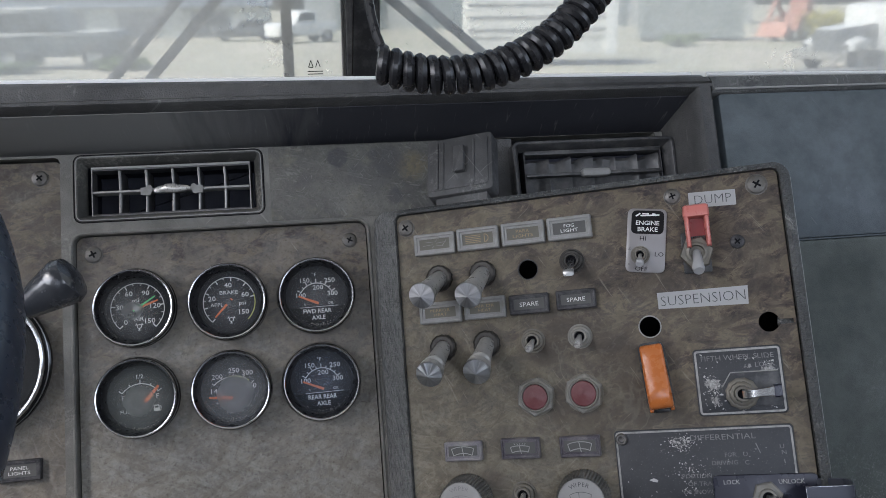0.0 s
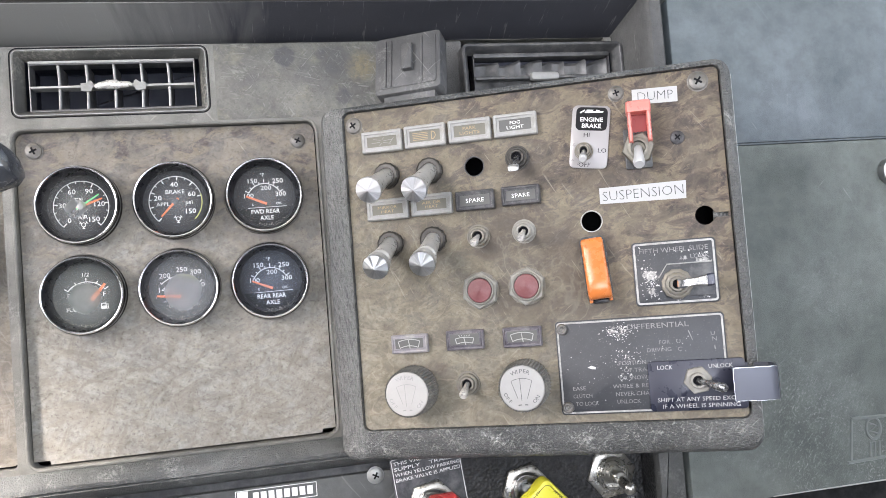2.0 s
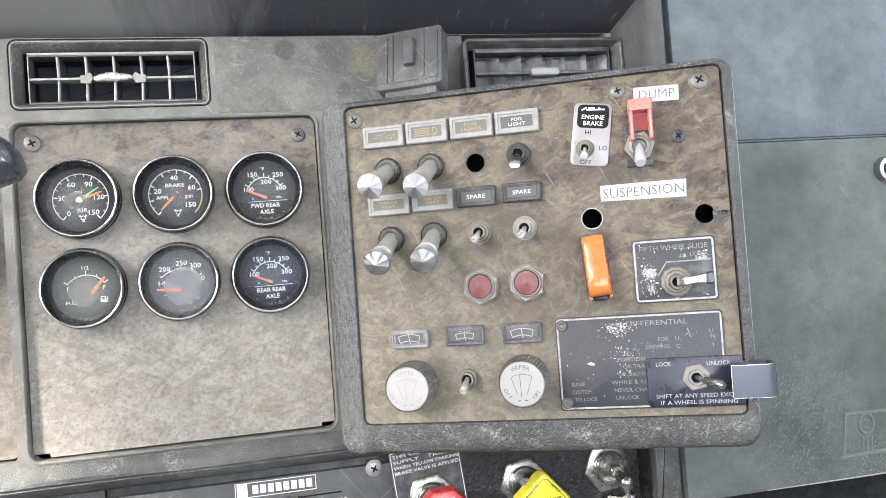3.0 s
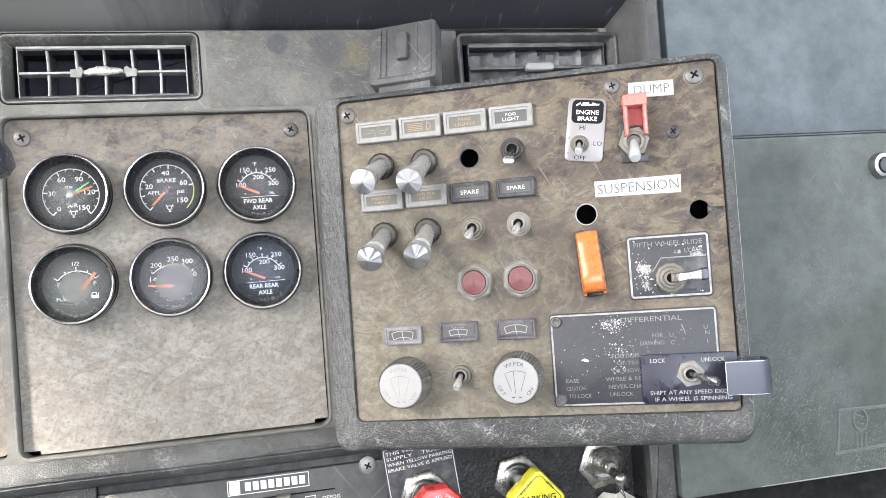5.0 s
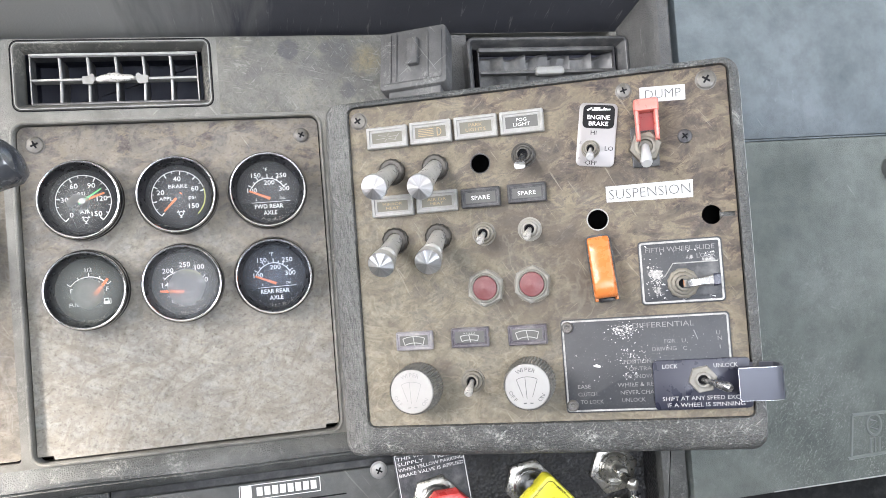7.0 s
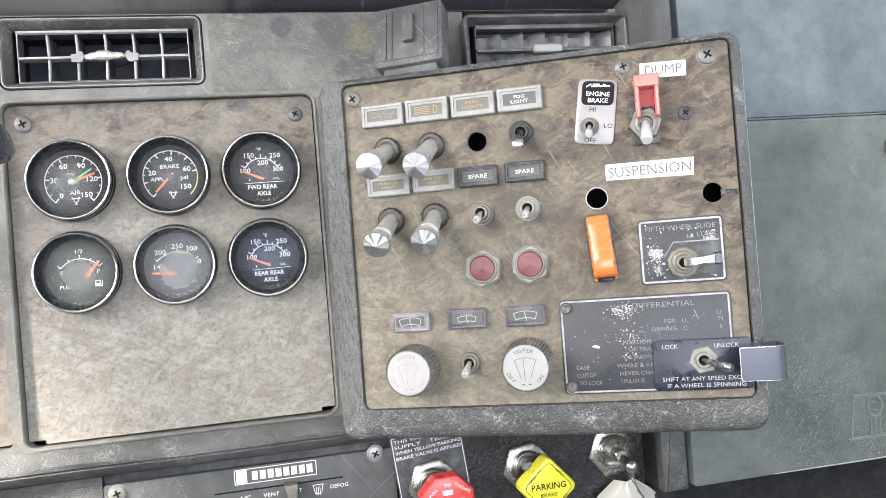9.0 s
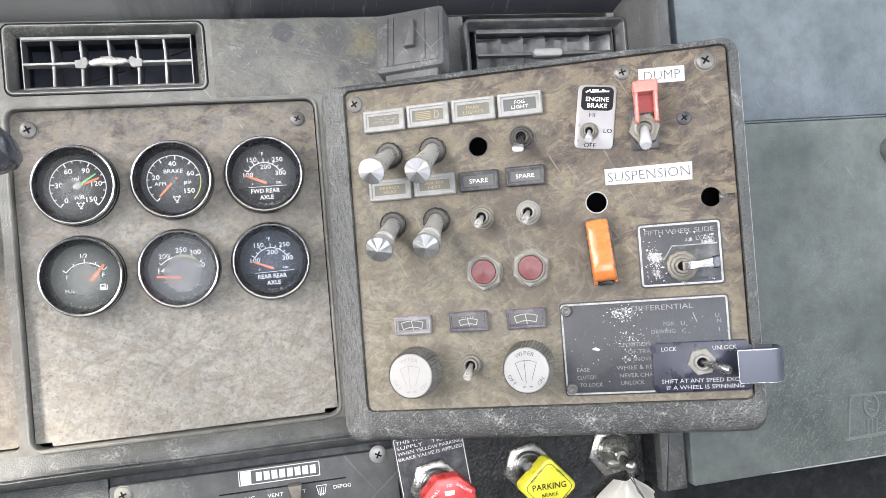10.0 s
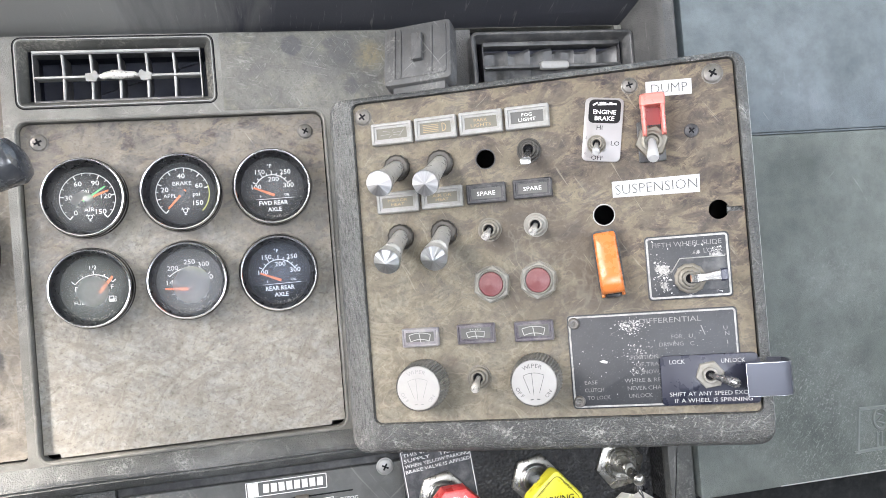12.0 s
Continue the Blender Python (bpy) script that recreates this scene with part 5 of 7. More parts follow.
part("worn_edge", tube(B(), [(0.2398, -0.2080, -0.0052), (0.2400, -0.10, -0.0050), (0.2399, 0.0030, -0.0050), (0.2376, 0.0098, -0.0048), (0.2310, 0.0129, -0.0050), (0.10, 0.0130, -0.0050), (-0.010, 0.0130, -0.0050)], 0.0006, 6), PIPING, box, "pale worn edge of the shell")
for hx, hy, hr, mat, words in ((0.1508, -0.0782, 0.0062, PIPING, "pale chipped rim of the empty hole"), (0.0800, -0.0362, 0.0060, DARKFRAME, "dark grimy rim of the empty hole")):
    part("hole_rim", lathe(B(), [(hr + 0.0006, 0.0), (hr + 0.0005, 0.0003), (hr, 0.0003), (hr - 0.0001, -0.0020)], 28), mat, box, words, pose(hx, hy, 0))
part("cavity", slab(B(), inset(i_, 0.002), -0.060, -0.055), MATT, box)
cross_screw(box, 0.0010, -0.0004, 0, 0.0052, 30)
cross_screw(box, 0.2206, 0.0003, 0, 0.0056, 55)
cross_screw(box, 0.1722, -0.0009, 0, 0.0045, 15)
cross_screw(box, 0.2060, -0.0323, -0.0008, 0.0044, 35, DARKFRAME)

for u, v, w, h, style, words, label in (
        (0.0205, -0.0134, 0.0276, 0.0142, "chrome", "panel", "chrome-framed legend window with a faded symbol"),
        (0.0497, -0.0131, 0.0276, 0.0146, "chrome", "beam", "chrome-framed headlight legend window"),
        (0.0793, -0.0130, 0.0278, 0.0146, "chrome", "PARK/LIGHTS", "chrome-framed park lights legend window"),
        (0.1087, -0.0130, 0.0276, 0.0146, "chrome", "FOG/LIGHT", "chrome-framed fog light legend window"),
        (0.0210, -0.0584, 0.0280, 0.0138, "chrome", "MIRROR/HEAT", "chrome-framed mirror heat legend window"),
        (0.0506, -0.0580, 0.0272, 0.0138, "chrome", "AIR DR/HEAT", "chrome-framed legend window with worn amber letters"),
        (0.0792, -0.0581, 0.0252, 0.0126, "dark", "SPARE", "dark-framed spare switch legend window"),
        (0.1086, -0.0578, 0.0244, 0.0122, "dark", "SPARE", "dark-framed spare switch legend window"),
        (0.0292, -0.1467, 0.0242, 0.0120, "violet", "wiper", "pale worn-framed wiper symbol window"),
        (0.0658, -0.1463, 0.0244, 0.0126, "plum", "washer", "plum-grey framed washer symbol window"),
        (0.1024, -0.1466, 0.0244, 0.0126, "plum", "wiper", "plum-grey framed wiper symbol window")):
    framed_light("legend_window", on_right(u, v), w, h, style, words, label)


def plunger(u, v, lean, worn):
    """A long pull knob: knurled nut, turned shaft, faceted conical end."""
    p = thing("pull_knob", on_right(u, v), "long turned metal pull knob with a polished conical end", "knob", "pull knobs")
    bm = B()
    n = 28
    rr = [ring(bm, [((r + (0.0005 if i % 2 else 0)) * math.cos(math.tau * i / n), (r + (0.0005 if i % 2 else 0)) * math.sin(math.tau * i / n)) for i in range(n)], z) for r, z in ((0.0082, 0), (0.0082, 0.0036), (0.0070, 0.0046), (0.0048, 0.0046))]
    for a, b in zip(rr, rr[1:]):
        bridge(bm, a, b)
    part("nut", bm, DARKNUT, p, "dark threaded nut")
    tilt = pose(0, 0, 0.002, lean[0], lean[1], 0)
    part("shaft", lathe(B(), [(0.0050, 0), (0.0053, 0.0080), (0.0057, 0.0160), (0.0061, 0.0220)] + ([(0.0064, 0.0235)] + [(r, 0.0245 + 0.0009 * i) for i, r in enumerate((0.0062, 0.0069, 0.0064, 0.0071, 0.0066, 0.0073, 0.0069, 0.0078))] if worn else [(0.0067, 0.0290), (0.0074, 0.0325)]) + [(0.0081, 0.0345), (0.0083, 0.0366)], 32), ALLOY, p, "", tilt)
    # star-cut end: ridges and hollows run out from the middle
    bm = B()
    nf = 18
    rnd = random.Random(int(u * 9000 - v * 7000))
    low = ring(bm, ngon(0.0083, nf), 0.0362)
    top = [bm.verts.new((0.0081 * math.cos(math.tau * k / nf), 0.0081 * math.sin(math.tau * k / nf), 0.0370 + (0.00025 if k % 2 else 0.0) + rnd.uniform(-0.0002, 0.0002))) for k in range(nf)]
    bridge(bm, low, top)
    apex = bm.verts.new((0, 0, 0.0400 if worn else 0.0386))
    for k in range(nf):
        bm.faces.new((top[k], top[(k + 1) % nf], apex))
    part("tip", bm, MIRRORCUT if worn else STARCUT, p, "polished star-cut end", tilt, True)
    return p


def star_cut(name, tone, rough, turned):
    """Metal turned in circles: highlights fan out from the middle, light and dark reflected sectors painted into the
    tone.
    """
    m = Mat(name, tone, rough, 1.0)
    xyz = m.node("ShaderNodeSeparateXYZ", Vector=m.co)
    sector = m.node("ShaderNodeCombineXYZ", X=m.math("ARCTAN2", xyz.outputs[1], xyz.outputs[0])).outputs[0]
    m.to("Base Color", m.mix(m.noise(2.6, 3.0, 0.7, 0.0, sector), tuple(c * 0.45 for c in tone), tuple(min(1.0, c * 1.5) for c in tone)))
    m.b.inputs["Anisotropic"].default_value = turned
    spin = m.t.nodes.new("ShaderNodeTangent")
    spin.direction_type, spin.axis = "RADIAL", "Z"
    m.t.links.new(spin.outputs[0], m.b.inputs["Tangent"])
    return m.m


STARCUT = star_cut("bright_star_cut", (0.56, 0.56, 0.57), 0.55, 0.6)
MIRRORCUT = star_cut("mirror_star_cut", (0.66, 0.67, 0.69), 0.28, 0.9)
DARKNUT = plain("oil_dark_steel", (0.050, 0.046, 0.041), 0.40, 0.5, 0.35, 420, 0.2)
ALLOY = plain("brushed_alloy", (0.42, 0.41, 0.385), 0.32, 0.30, 0.30, 260, 0.05, dirt=(0.30, 0.288, 0.26))
plunger(0.0219, -0.0361, (20.7, -3.8), False)
plunger(0.0509, -0.0360, (24.8, -4.8), False)
plunger(0.0210, -0.0812, (24.8, -1.2), True)
plunger(0.0498, -0.0808, (26, -0.2), True)

NUTBRIGHT = plain("pale_zinc", (0.27, 0.26, 0.235), 0.55, 0.35, 0.25, 400, 0.1, dirt=(0.20, 0.185, 0.155))
toggle("toggle_switch", on_right(0.1081, -0.0337), (-0.0012, -0.0088), "band", 1.0, DARKNUT, label="metal toggle switch with a flat pale-ended dark lever", group="toggles")
toggle("toggle_switch", on_right(0.0793, -0.0812), (-0.0008, -0.0052), "metal", 0.98, label="metal toggle switch in a dusty nut", group="toggles")
toggle("toggle_switch", on_right(0.1086, -0.0807), (-0.0008, -0.0052), "metal", 0.98, NUTBRIGHT, label="metal toggle switch in a bright nut", group="toggles")
toggle("toggle_switch", on_right(0.0651, -0.1742), (-0.0006, -0.0058), "metal", 1.0, label="metal toggle switch between the wiper knobs", group="toggles")


def red_lamp(u, v):
    la = thing("warning_lamp", on_right(u, v), "dull red ribbed warning lamp in a hexagonal metal nut", "lamp", "warning lamps")
    part("washer", lathe(B(), [(0.0118, 0), (0.0118, 0.0007), (0.0080, 0.0007)], 28), DULL, la)
    nut(la, 0.0122, 0.0036, 0.0092, NUTBRIGHT, turn=22)
    part("collar", lathe(B(), [(0.0094, 0.0010), (0.0094, 0.0044), (0.0091, 0.0050), (0.0085, 0.0054), (0.0079, 0.0050), (0.0077, 0.0036)], 32), NUTBRIGHT, la)
    prof = [(0.0078, 0.0034), (0.0077, 0.0046)] + [(0.0074 - 0.0006 * k, 0.0052 + 0.00008 * k + (0.00018 if k % 2 else 0)) for k in range(12)] + [(0.0, 0.0064)]
    part("lens", lathe(B(), prof, 32), REDLENS, la, "dull red lens of concentric rings")


red_lamp(0.0780, -0.1157)
red_lamp(0.1077, -0.1152)


FADEDINK = plain("rubbed_out_print", (0.235, 0.235, 0.235), 0.5, bump=0.0)
DARKINK = plain("worn_dark_print", (0.09, 0.09, 0.09), 0.5, bump=0.0)


def wiper_knob(u, v, faded):
    k = thing("rotary_knob", on_right(u, v), "round wiper knob with a faded white face" if faded else "round wiper knob with a printed silver-white face", "knob", "wiper knobs")
    bm = B()
    n = 96
    def rib(r, z):
        return ring(bm, [((r - (0.0009 if i % 2 else 0)) * math.cos(math.tau * i / n), (r - (0.0009 if i % 2 else 0)) * math.sin(math.tau * i / n)) for i in range(n)], z)
    rr = [rib(0.0160, 0.0008), rib(0.0150, 0.0190), rib(0.0146, 0.0206), ring(bm, ngon(0.0140, n), 0.0210), ring(bm, ngon(0.0137, n), 0.0203)]
    for a, b in zip(rr, rr[1:]):
        bridge(bm, a, b)
    part("skirt", bm, KNURL, k, "ribbed grey skirt")
    face = part("face", lathe(B(), [(0.0140, 0.0202), (0.0132, 0.0210), (0, 0.0212)], 48), KNOBFACE, k)
    bm = B()
    z = 0.0214
    for i, c in enumerate("WIPER"):
        a = 90 + 25 - 12.5 * i
        letters(bm, c, 0.0024, 0.0104 * math.cos(radians(a)), 0.0104 * math.sin(radians(a)), z, turn=a - 90)
    for i, c in enumerate("OFF"):
        a = 180 + 20 + 13 * i
        letters(bm, c, 0.0022, 0.0106 * math.cos(radians(a)), 0.0106 * math.sin(radians(a)), z, turn=a + 90)
    for i, c in enumerate("ON"):
        a = -46 + 14 * i
        letters(bm, c, 0.0022, 0.0106 * math.cos(radians(a)), 0.0106 * math.sin(radians(a)), z, turn=a + 90)
    arc(bm, 0.0135, 118, 62, 0.0003, z, 0, -0.0075)
    bar(bm, -0.0063, 0.0043, -0.0028, -0.0062, 0.0003, z)
    bar(bm, 0.0063, 0.0043, 0.0028, -0.0062, 0.0003, z)
    bar(bm, -0.0010, 0.0058, -0.0006, -0.0075, 0.0003, z)
    bar(bm, -0.0028, -0.0100, -0.0010, -0.0098, 0.0006, z)
    bar(bm, 0.0012, -0.0098, 0.0030, -0.0100, 0.0006, z)
    part("printing", bm, FADEDINK if faded else DARKINK, face)


wiper_knob(0.0300, -0.1764, True)
wiper_knob(0.1021, -0.1760, False)

# engine brake plate and its switch
jb = thing("engine_brake_plate", on_right(0.1542, -0.0260, 0, -8.5), "pale engine brake switch plate with a black heading", "plate")
part("plate", slab(B(), rrect(0.0232, 0.0392, 0.0034, 5), 0, 0.0012, 0.0003), JAKE, jb)
head = part("heading", slab(B(), [p for p in rrect(0.0192, 0.0144, 0.0030, 4, 0.0004, 0.0112)], 0.0010, 0.0014), INK, jb, "black heading")
bm = B()
letters(bm, "ENGINE", 0.0026, 0.0004, 0.0108, 0.0016, 0.0138, bold=0.010)
letters(bm, "BRAKE", 0.0026, 0.0006, 0.0069, 0.0016, 0.0118, bold=0.010)
for a, b, c, d in ((-0.0068, 0.0148, -0.0040, 0.0166), (-0.0040, 0.0152, 0.0072, 0.0158), (-0.0030, 0.0164, 0.0010, 0.0164), (0.0030, 0.0166, 0.0050, 0.0160)):
    bar(bm, a, b, c, d, 0.0009, 0.0016)
part("lettering", bm, WHITE, head)
bm = B()
letters(bm, "HI", 0.0026, -0.0020, 0.0012, 0.0014)
letters(bm, "LO", 0.0026, 0.0080, -0.0082, 0.0014)
letters(bm, "OFF", 0.0026, -0.0022, -0.0174, 0.0014)
part("lettering", bm, INK, jb)
toggle("toggle_switch", on_right(0.1498, -0.0346, 0.0012), (-0.0006, -0.0062), "white", 0.74, DULL, "white-tipped toggle switch on the engine brake plate", "toggles")

# label tapes
TAPEINK = plain("thermal_grey_print", (0.055, 0.055, 0.058), 0.6, bump=0.0)
tape = thing("label_tape", on_right(0.1949, -0.0050, 0, -2.0), "white label tape printed DUMP", "label")
part("tape", slab(B(), rrect(0.0268, 0.0094, 0.0003, 1), 0, 0.0003), TAPE, tape)
part("lettering", letters(B(), "DUMP", 0.0056, 0.0004, 0.0, 0.00045, 0.0208, bold=-0.020), TAPEINK, tape)
tape = thing("label_tape", on_right(0.1828, -0.0636), "white label tape printed SUSPENSION", "label")
part("tape", slab(B(), [(-0.0258, -0.0046), (0.0252, -0.0058), (0.0258, 0.0050), (-0.0258, 0.0052)], 0, 0.0003), TAPE, tape)
part("lettering", letters(B(), "SUSPENSION", 0.0060, 0.0, -0.0001, 0.00045, 0.0478, bold=-0.020), TAPEINK, tape)

# guarded dump switch: black base, raised red guard, toggle
ds = thing("guarded_switch", on_right(0.1823, -0.0370), "dump toggle switch under a raised faded-red guard", "switch")
part("base", slab(B(), span(-0.0080, 0.0080, -0.0118, 0.0130, 0.001, 2), 0, 0.0022, 0.0005), BLACK, ds)
nut(ds, 0.0100, 0.0050, 0.0062, DULL, turn=8, name="nut").matrix_basis = pose(0.0, 0.0, 0.0022)
part("bush", lathe(B(), [(0.0063, 0.0022), (0.0063, 0.0086), (0.0056, 0.0090), (0.0044, 0.0090), (0.0040, 0.0050), (0, 0.0050)], 22), DULL, ds)
part("lever", tube(B(), [(0, 0, 0.005), (-0.0002, -0.0050, 0.012), (-0.0006, -0.0105, 0.0185), (-0.0006, -0.0120, 0.0200)], [0.0024, 0.0028, 0.0036, 0.0028], 12), TAPE, ds, "white-painted lever")
bm = B()
for x in (-0.0044, 0.0080):
    loft(bm, [[(x + a, y, z + b) for a, b in ((-0.0014, -0.0040), (0.0014, -0.0040), (0.0014, 0.0034), (0.0007, 0.0044), (-0.0007, 0.0044), (-0.0014, 0.0034))] for y, z in ((-0.0002, 0.0066), (0.0006, 0.0078), (0.0040, 0.0086), (0.0150, 0.0090), (0.0225, 0.0094))])
loft(bm, [[(0.0018 + a * w, y, z) for a, z in ((-1, 0.0030), (1, 0.0030), (1, h - 0.0014), (0.88, h), (-0.88, h), (-1, h - 0.0014))] for y, w, h in ((0.0196, 0.0079, 0.0132), (0.0202, 0.0081, 0.0142), (0.0250, 0.0081, 0.0146), (0.0272, 0.0079, 0.0138), (0.0282, 0.0073, 0.0118), (0.0284, 0.0066, 0.0080))])
guard = part("guard", bm, PINK, ds, "raised faded-red guard", pose(0.0002, 0.0032, 0.0) @ Matrix.Diagonal((0.90, 0.88, 1.0, 1.0)))
part("guard_back", slab(B(), span(-0.0030, 0.0066, 0.0078, 0.0200, 0.0005, 1), 0.0024, 0.0040), plain("deep_red_plastic", (0.34, 0.040, 0.038), 0.35, var=0.2, scale=160), guard, "deeper red inside")
for k in range(4):
    part("rib", slab(B(), span(-0.0022 + 0.0022 * k, -0.0010 + 0.0022 * k, 0.0066, 0.0100, 0.0003, 1), 0.0020, 0.0046), BLACK, ds)

# orange switch cover, shut
oc = thing("switch_cover", on_right(0.1512, -0.1076, 0, 4.6), "closed glossy orange safety switch cover", "switch")
part("base", slab(B(), rrect(0.0135, 0.0350, 0.001, 2), 0, 0.0020), BLACK, oc)
def cover_ring(y, w, h, low=0.0018):
    """One rounded arch across the cover."""
    out = [(-w / 2, y, low), (w / 2, y, low)]
    for i in range(9):
        a = math.pi * i / 8
        out.append((w / 2 * (abs(math.cos(a)) ** 0.28) * (1 if math.cos(a) >= 0 else -1), y, low + (h - low) * (math.sin(a) ** 0.28)))
    return out


bm = loft(B(), [cover_ring(y, w, h) for y, w, h in ((0.0188, 0.0098, 0.0060), (0.0184, 0.0124, 0.0086), (0.0170, 0.0134, 0.0100), (0.0110, 0.0136, 0.0108), (0.0040, 0.0138, 0.0128), (-0.0060, 0.0140, 0.0158), (-0.0120, 0.0142, 0.0164), (-0.0160, 0.0142, 0.0156), (-0.0178, 0.0140, 0.0138), (-0.0186, 0.0136, 0.0112), (-0.0188, 0.0132, 0.0060))])
part("cover", bm, ORANGE, oc, "closed orange cover")
part("mouth", slab(B(), span(-0.0049, 0.0049, 0.0020, 0.0064, 0.0008, 2), 0.0, 0.0006), MATT, oc, "dark finger slot", pose(0, -0.0186, 0, 90))
for x in (-0.0060, 0.0060):
    part("foot", slab(B(), span(x - 0.0011, x + 0.0011, -0.0206, -0.0180, 0.0006, 2), 0.0016, 0.0074, 0.0008), ORANGE, oc)
    part("hinge_ear", slab(B(), span(x * 1.18 - 0.0008, x * 1.18 + 0.0008, 0.0030, 0.0090, 0.0006, 2), 0.0012, 0.0080, 0.0006), BLACK, oc)
part("surround", slab(B(), rrect(0.0158, 0.0392, 0.0040, 4, 0.0, 0.0006), 0.0, 0.0012), BLACK, oc)
part("toe", slab(B(), span(-0.0046, 0.0046, -0.0215, -0.0184, 0.0006, 1), 0.001, 0.0032, 0.001), BLACK, oc)

def worn_plate(name, spots):
    """Black engraved plate whose paint is rubbed through to pale metal in the spots (x, y, size, share)."""
    m = Mat(name, (0.030, 0.032, 0.037), 0.45)
    col = m.mix(m.noise(70.0, 5.0, 0.7), (0.018, 0.020, 0.024), (0.044, 0.046, 0.052))
    col = m.mix(m.ramp(m.noise(900.0, 3.0, 0.7), (0.60, 0.0), (0.72, 0.55)), col, (0.15, 0.15, 0.15))
    grain = m.noise(620.0, 5.0, 0.72)
    for x, y, size, share in spots:
        bare = m.ramp(m.math("ADD", m.math("MULTIPLY", m.near(x, y, size, 0.85, 0.9), share), grain), (0.88, 0.0), (0.98, 0.85))
        col = m.mix(bare, col, (0.33, 0.325, 0.31))
    m.to("Base Color", col)
    m.to("Roughness", m.ramp(grain, (0.3, 0.34), (0.7, 0.58)))
    return m.bump(grain, 0.08, 0.0004).m


# fifth wheel slide plate
fw = thing("fifth_wheel_plate", on_right(0.1976, -0.1134), "scratched black fifth wheel slide plate with a pale border", "plate")
part("plate", slab(B(), rrect(0.0488, 0.0388, 0.0022, 4), 0, 0.0010, 0.0003), worn_plate("rubbed_black_plate", ((-0.0150, -0.0010, 0.0115, 0.50), (-0.0150, -0.0110, 0.0085, 0.46), (0.0165, 0.0050, 0.0085, 0.56), (0.0165, -0.0120, 0.0070, 0.55), (0.0060, 0.0080, 0.0060, 0.42), (0.0, -0.0175, 0.0070, 0.40))), fw)
bm = B()
outline(bm, rrect(0.0472, 0.0372, 0.0020, 4), 0.0012, 0.00115)
part("border", bm, BORDER, fw, "rubbed silvery border")
bm = B()
letters(bm, "FIFTH WHEEL SLIDE", 0.0028, 0.0, 0.0138, 0.00115, 0.0400)
letters(bm, "LOCK", 0.0026, 0.0150, 0.0088, 0.00115)
part("lettering", bm, WORNWHITE, fw)


def scratches(parent, seed, n, cx, cy, sx, sy, size, z):
    """Flakes and nicks that show the bare metal of a plate."""
    rnd = random.Random(seed)
    bm = B()
    for _ in range(n):
        x, y = cx + sx * max(-1, min(1, rnd.gauss(0, 0.42))), cy + sy * max(-1, min(1, rnd.gauss(0, 0.42)))
        r = size * rnd.uniform(0.25, 1.0) ** 2
        k, t = rnd.randint(5, 7), rnd.uniform(0, 6)
        el = rnd.uniform(0.8, 2.2)
        vs = []
        for i in range(k):
            q = r * rnd.uniform(0.5, 1.2)
            a = math.tau * i / k
            px, py = q * math.cos(a) * el, q * math.sin(a)
            vs.append(bm.verts.new((x + px * math.cos(t) - py * math.sin(t), y + px * math.sin(t) + py * math.cos(t), z)))
        bm.faces.new(vs)
    part("flaking_paint", bm, WORN, parent, "flaked bare-metal specks")["kind"] = "stuff"


WORN = plain("bare_metal_flakes", (0.46, 0.455, 0.44), 0.5, 0.3, 0.15, 600, 0.0)
scratches(fw, 3, 160, -0.0150, -0.0030, 0.0060, 0.0150, 0.00050, 0.00118)
scratches(fw, 4, 110, 0.0165, 0.0000, 0.0036, 0.0175, 0.00050, 0.00118)
scratches(fw, 5, 22, 0.0, 0.0130, 0.0220, 0.0035, 0.0005, 0.00118)
part("lock_base", slab(B(), [(-0.0100, -0.0070), (-0.0062, -0.0150), (0.0060, -0.0150), (0.0215, -0.0148), (0.0215, 0.0050), (-0.0046, 0.0050), (-0.0100, -0.0030)], 0.001, 0.0022, 0.0004), SIGNBLACK, fw, "worn metal lock base")
part("lock_base_edge", tube(B(), [(-0.0100, -0.0030, 0.0022), (-0.0046, 0.0050, 0.0022), (0.0212, 0.0050, 0.0022)], 0.0004, 6), BORDER, fw, "bright worn edge")
ts = thing("locking_switch", on_right(0.1980, -0.1206, 0.0024), "locking toggle switch in a ribbed nut on the fifth wheel plate", "switch", "toggles")
bm = B()
n = 24
rr = [ring(bm, [((r + (0.0005 if i % 2 else 0)) * math.cos(math.tau * i / n), (r + (0.0005 if i % 2 else 0)) * math.sin(math.tau * i / n)) for i in range(n)], z) for r, z in ((0.0088, 0), (0.0088, 0.0012), (0.0080, 0.0018), (0.0068, 0.0018), (0.0066, 0.0034), (0.0056, 0.0040), (0.0046, 0.0040))]
for a, b in zip(rr, rr[1:]):
    bridge(bm, a, b)
part("nut", bm, DULL, ts, "ribbed dusty nut")
part("bush", lathe(B(), [(0.0046, 0.001), (0.0046, 0.0062), (0.0040, 0.0066), (0.0030, 0.0064), (0.0028, 0.0030), (0, 0.0030)], 22), DULL, ts)
part("bush_throat", lathe(B(), [(0.0029, 0.0036), (0, 0.0036)], 16), MATT, ts)
def bat(x, y, z, w, h):
    """One rounded oblong across the lever."""
    return [(x, y + w * a, z + h * b) for a, b in ((-0.5, -0.3), (-0.38, -0.5), (0.38, -0.5), (0.5, -0.3), (0.5, 0.3), (0.38, 0.5), (-0.38, 0.5), (-0.5, 0.3))]


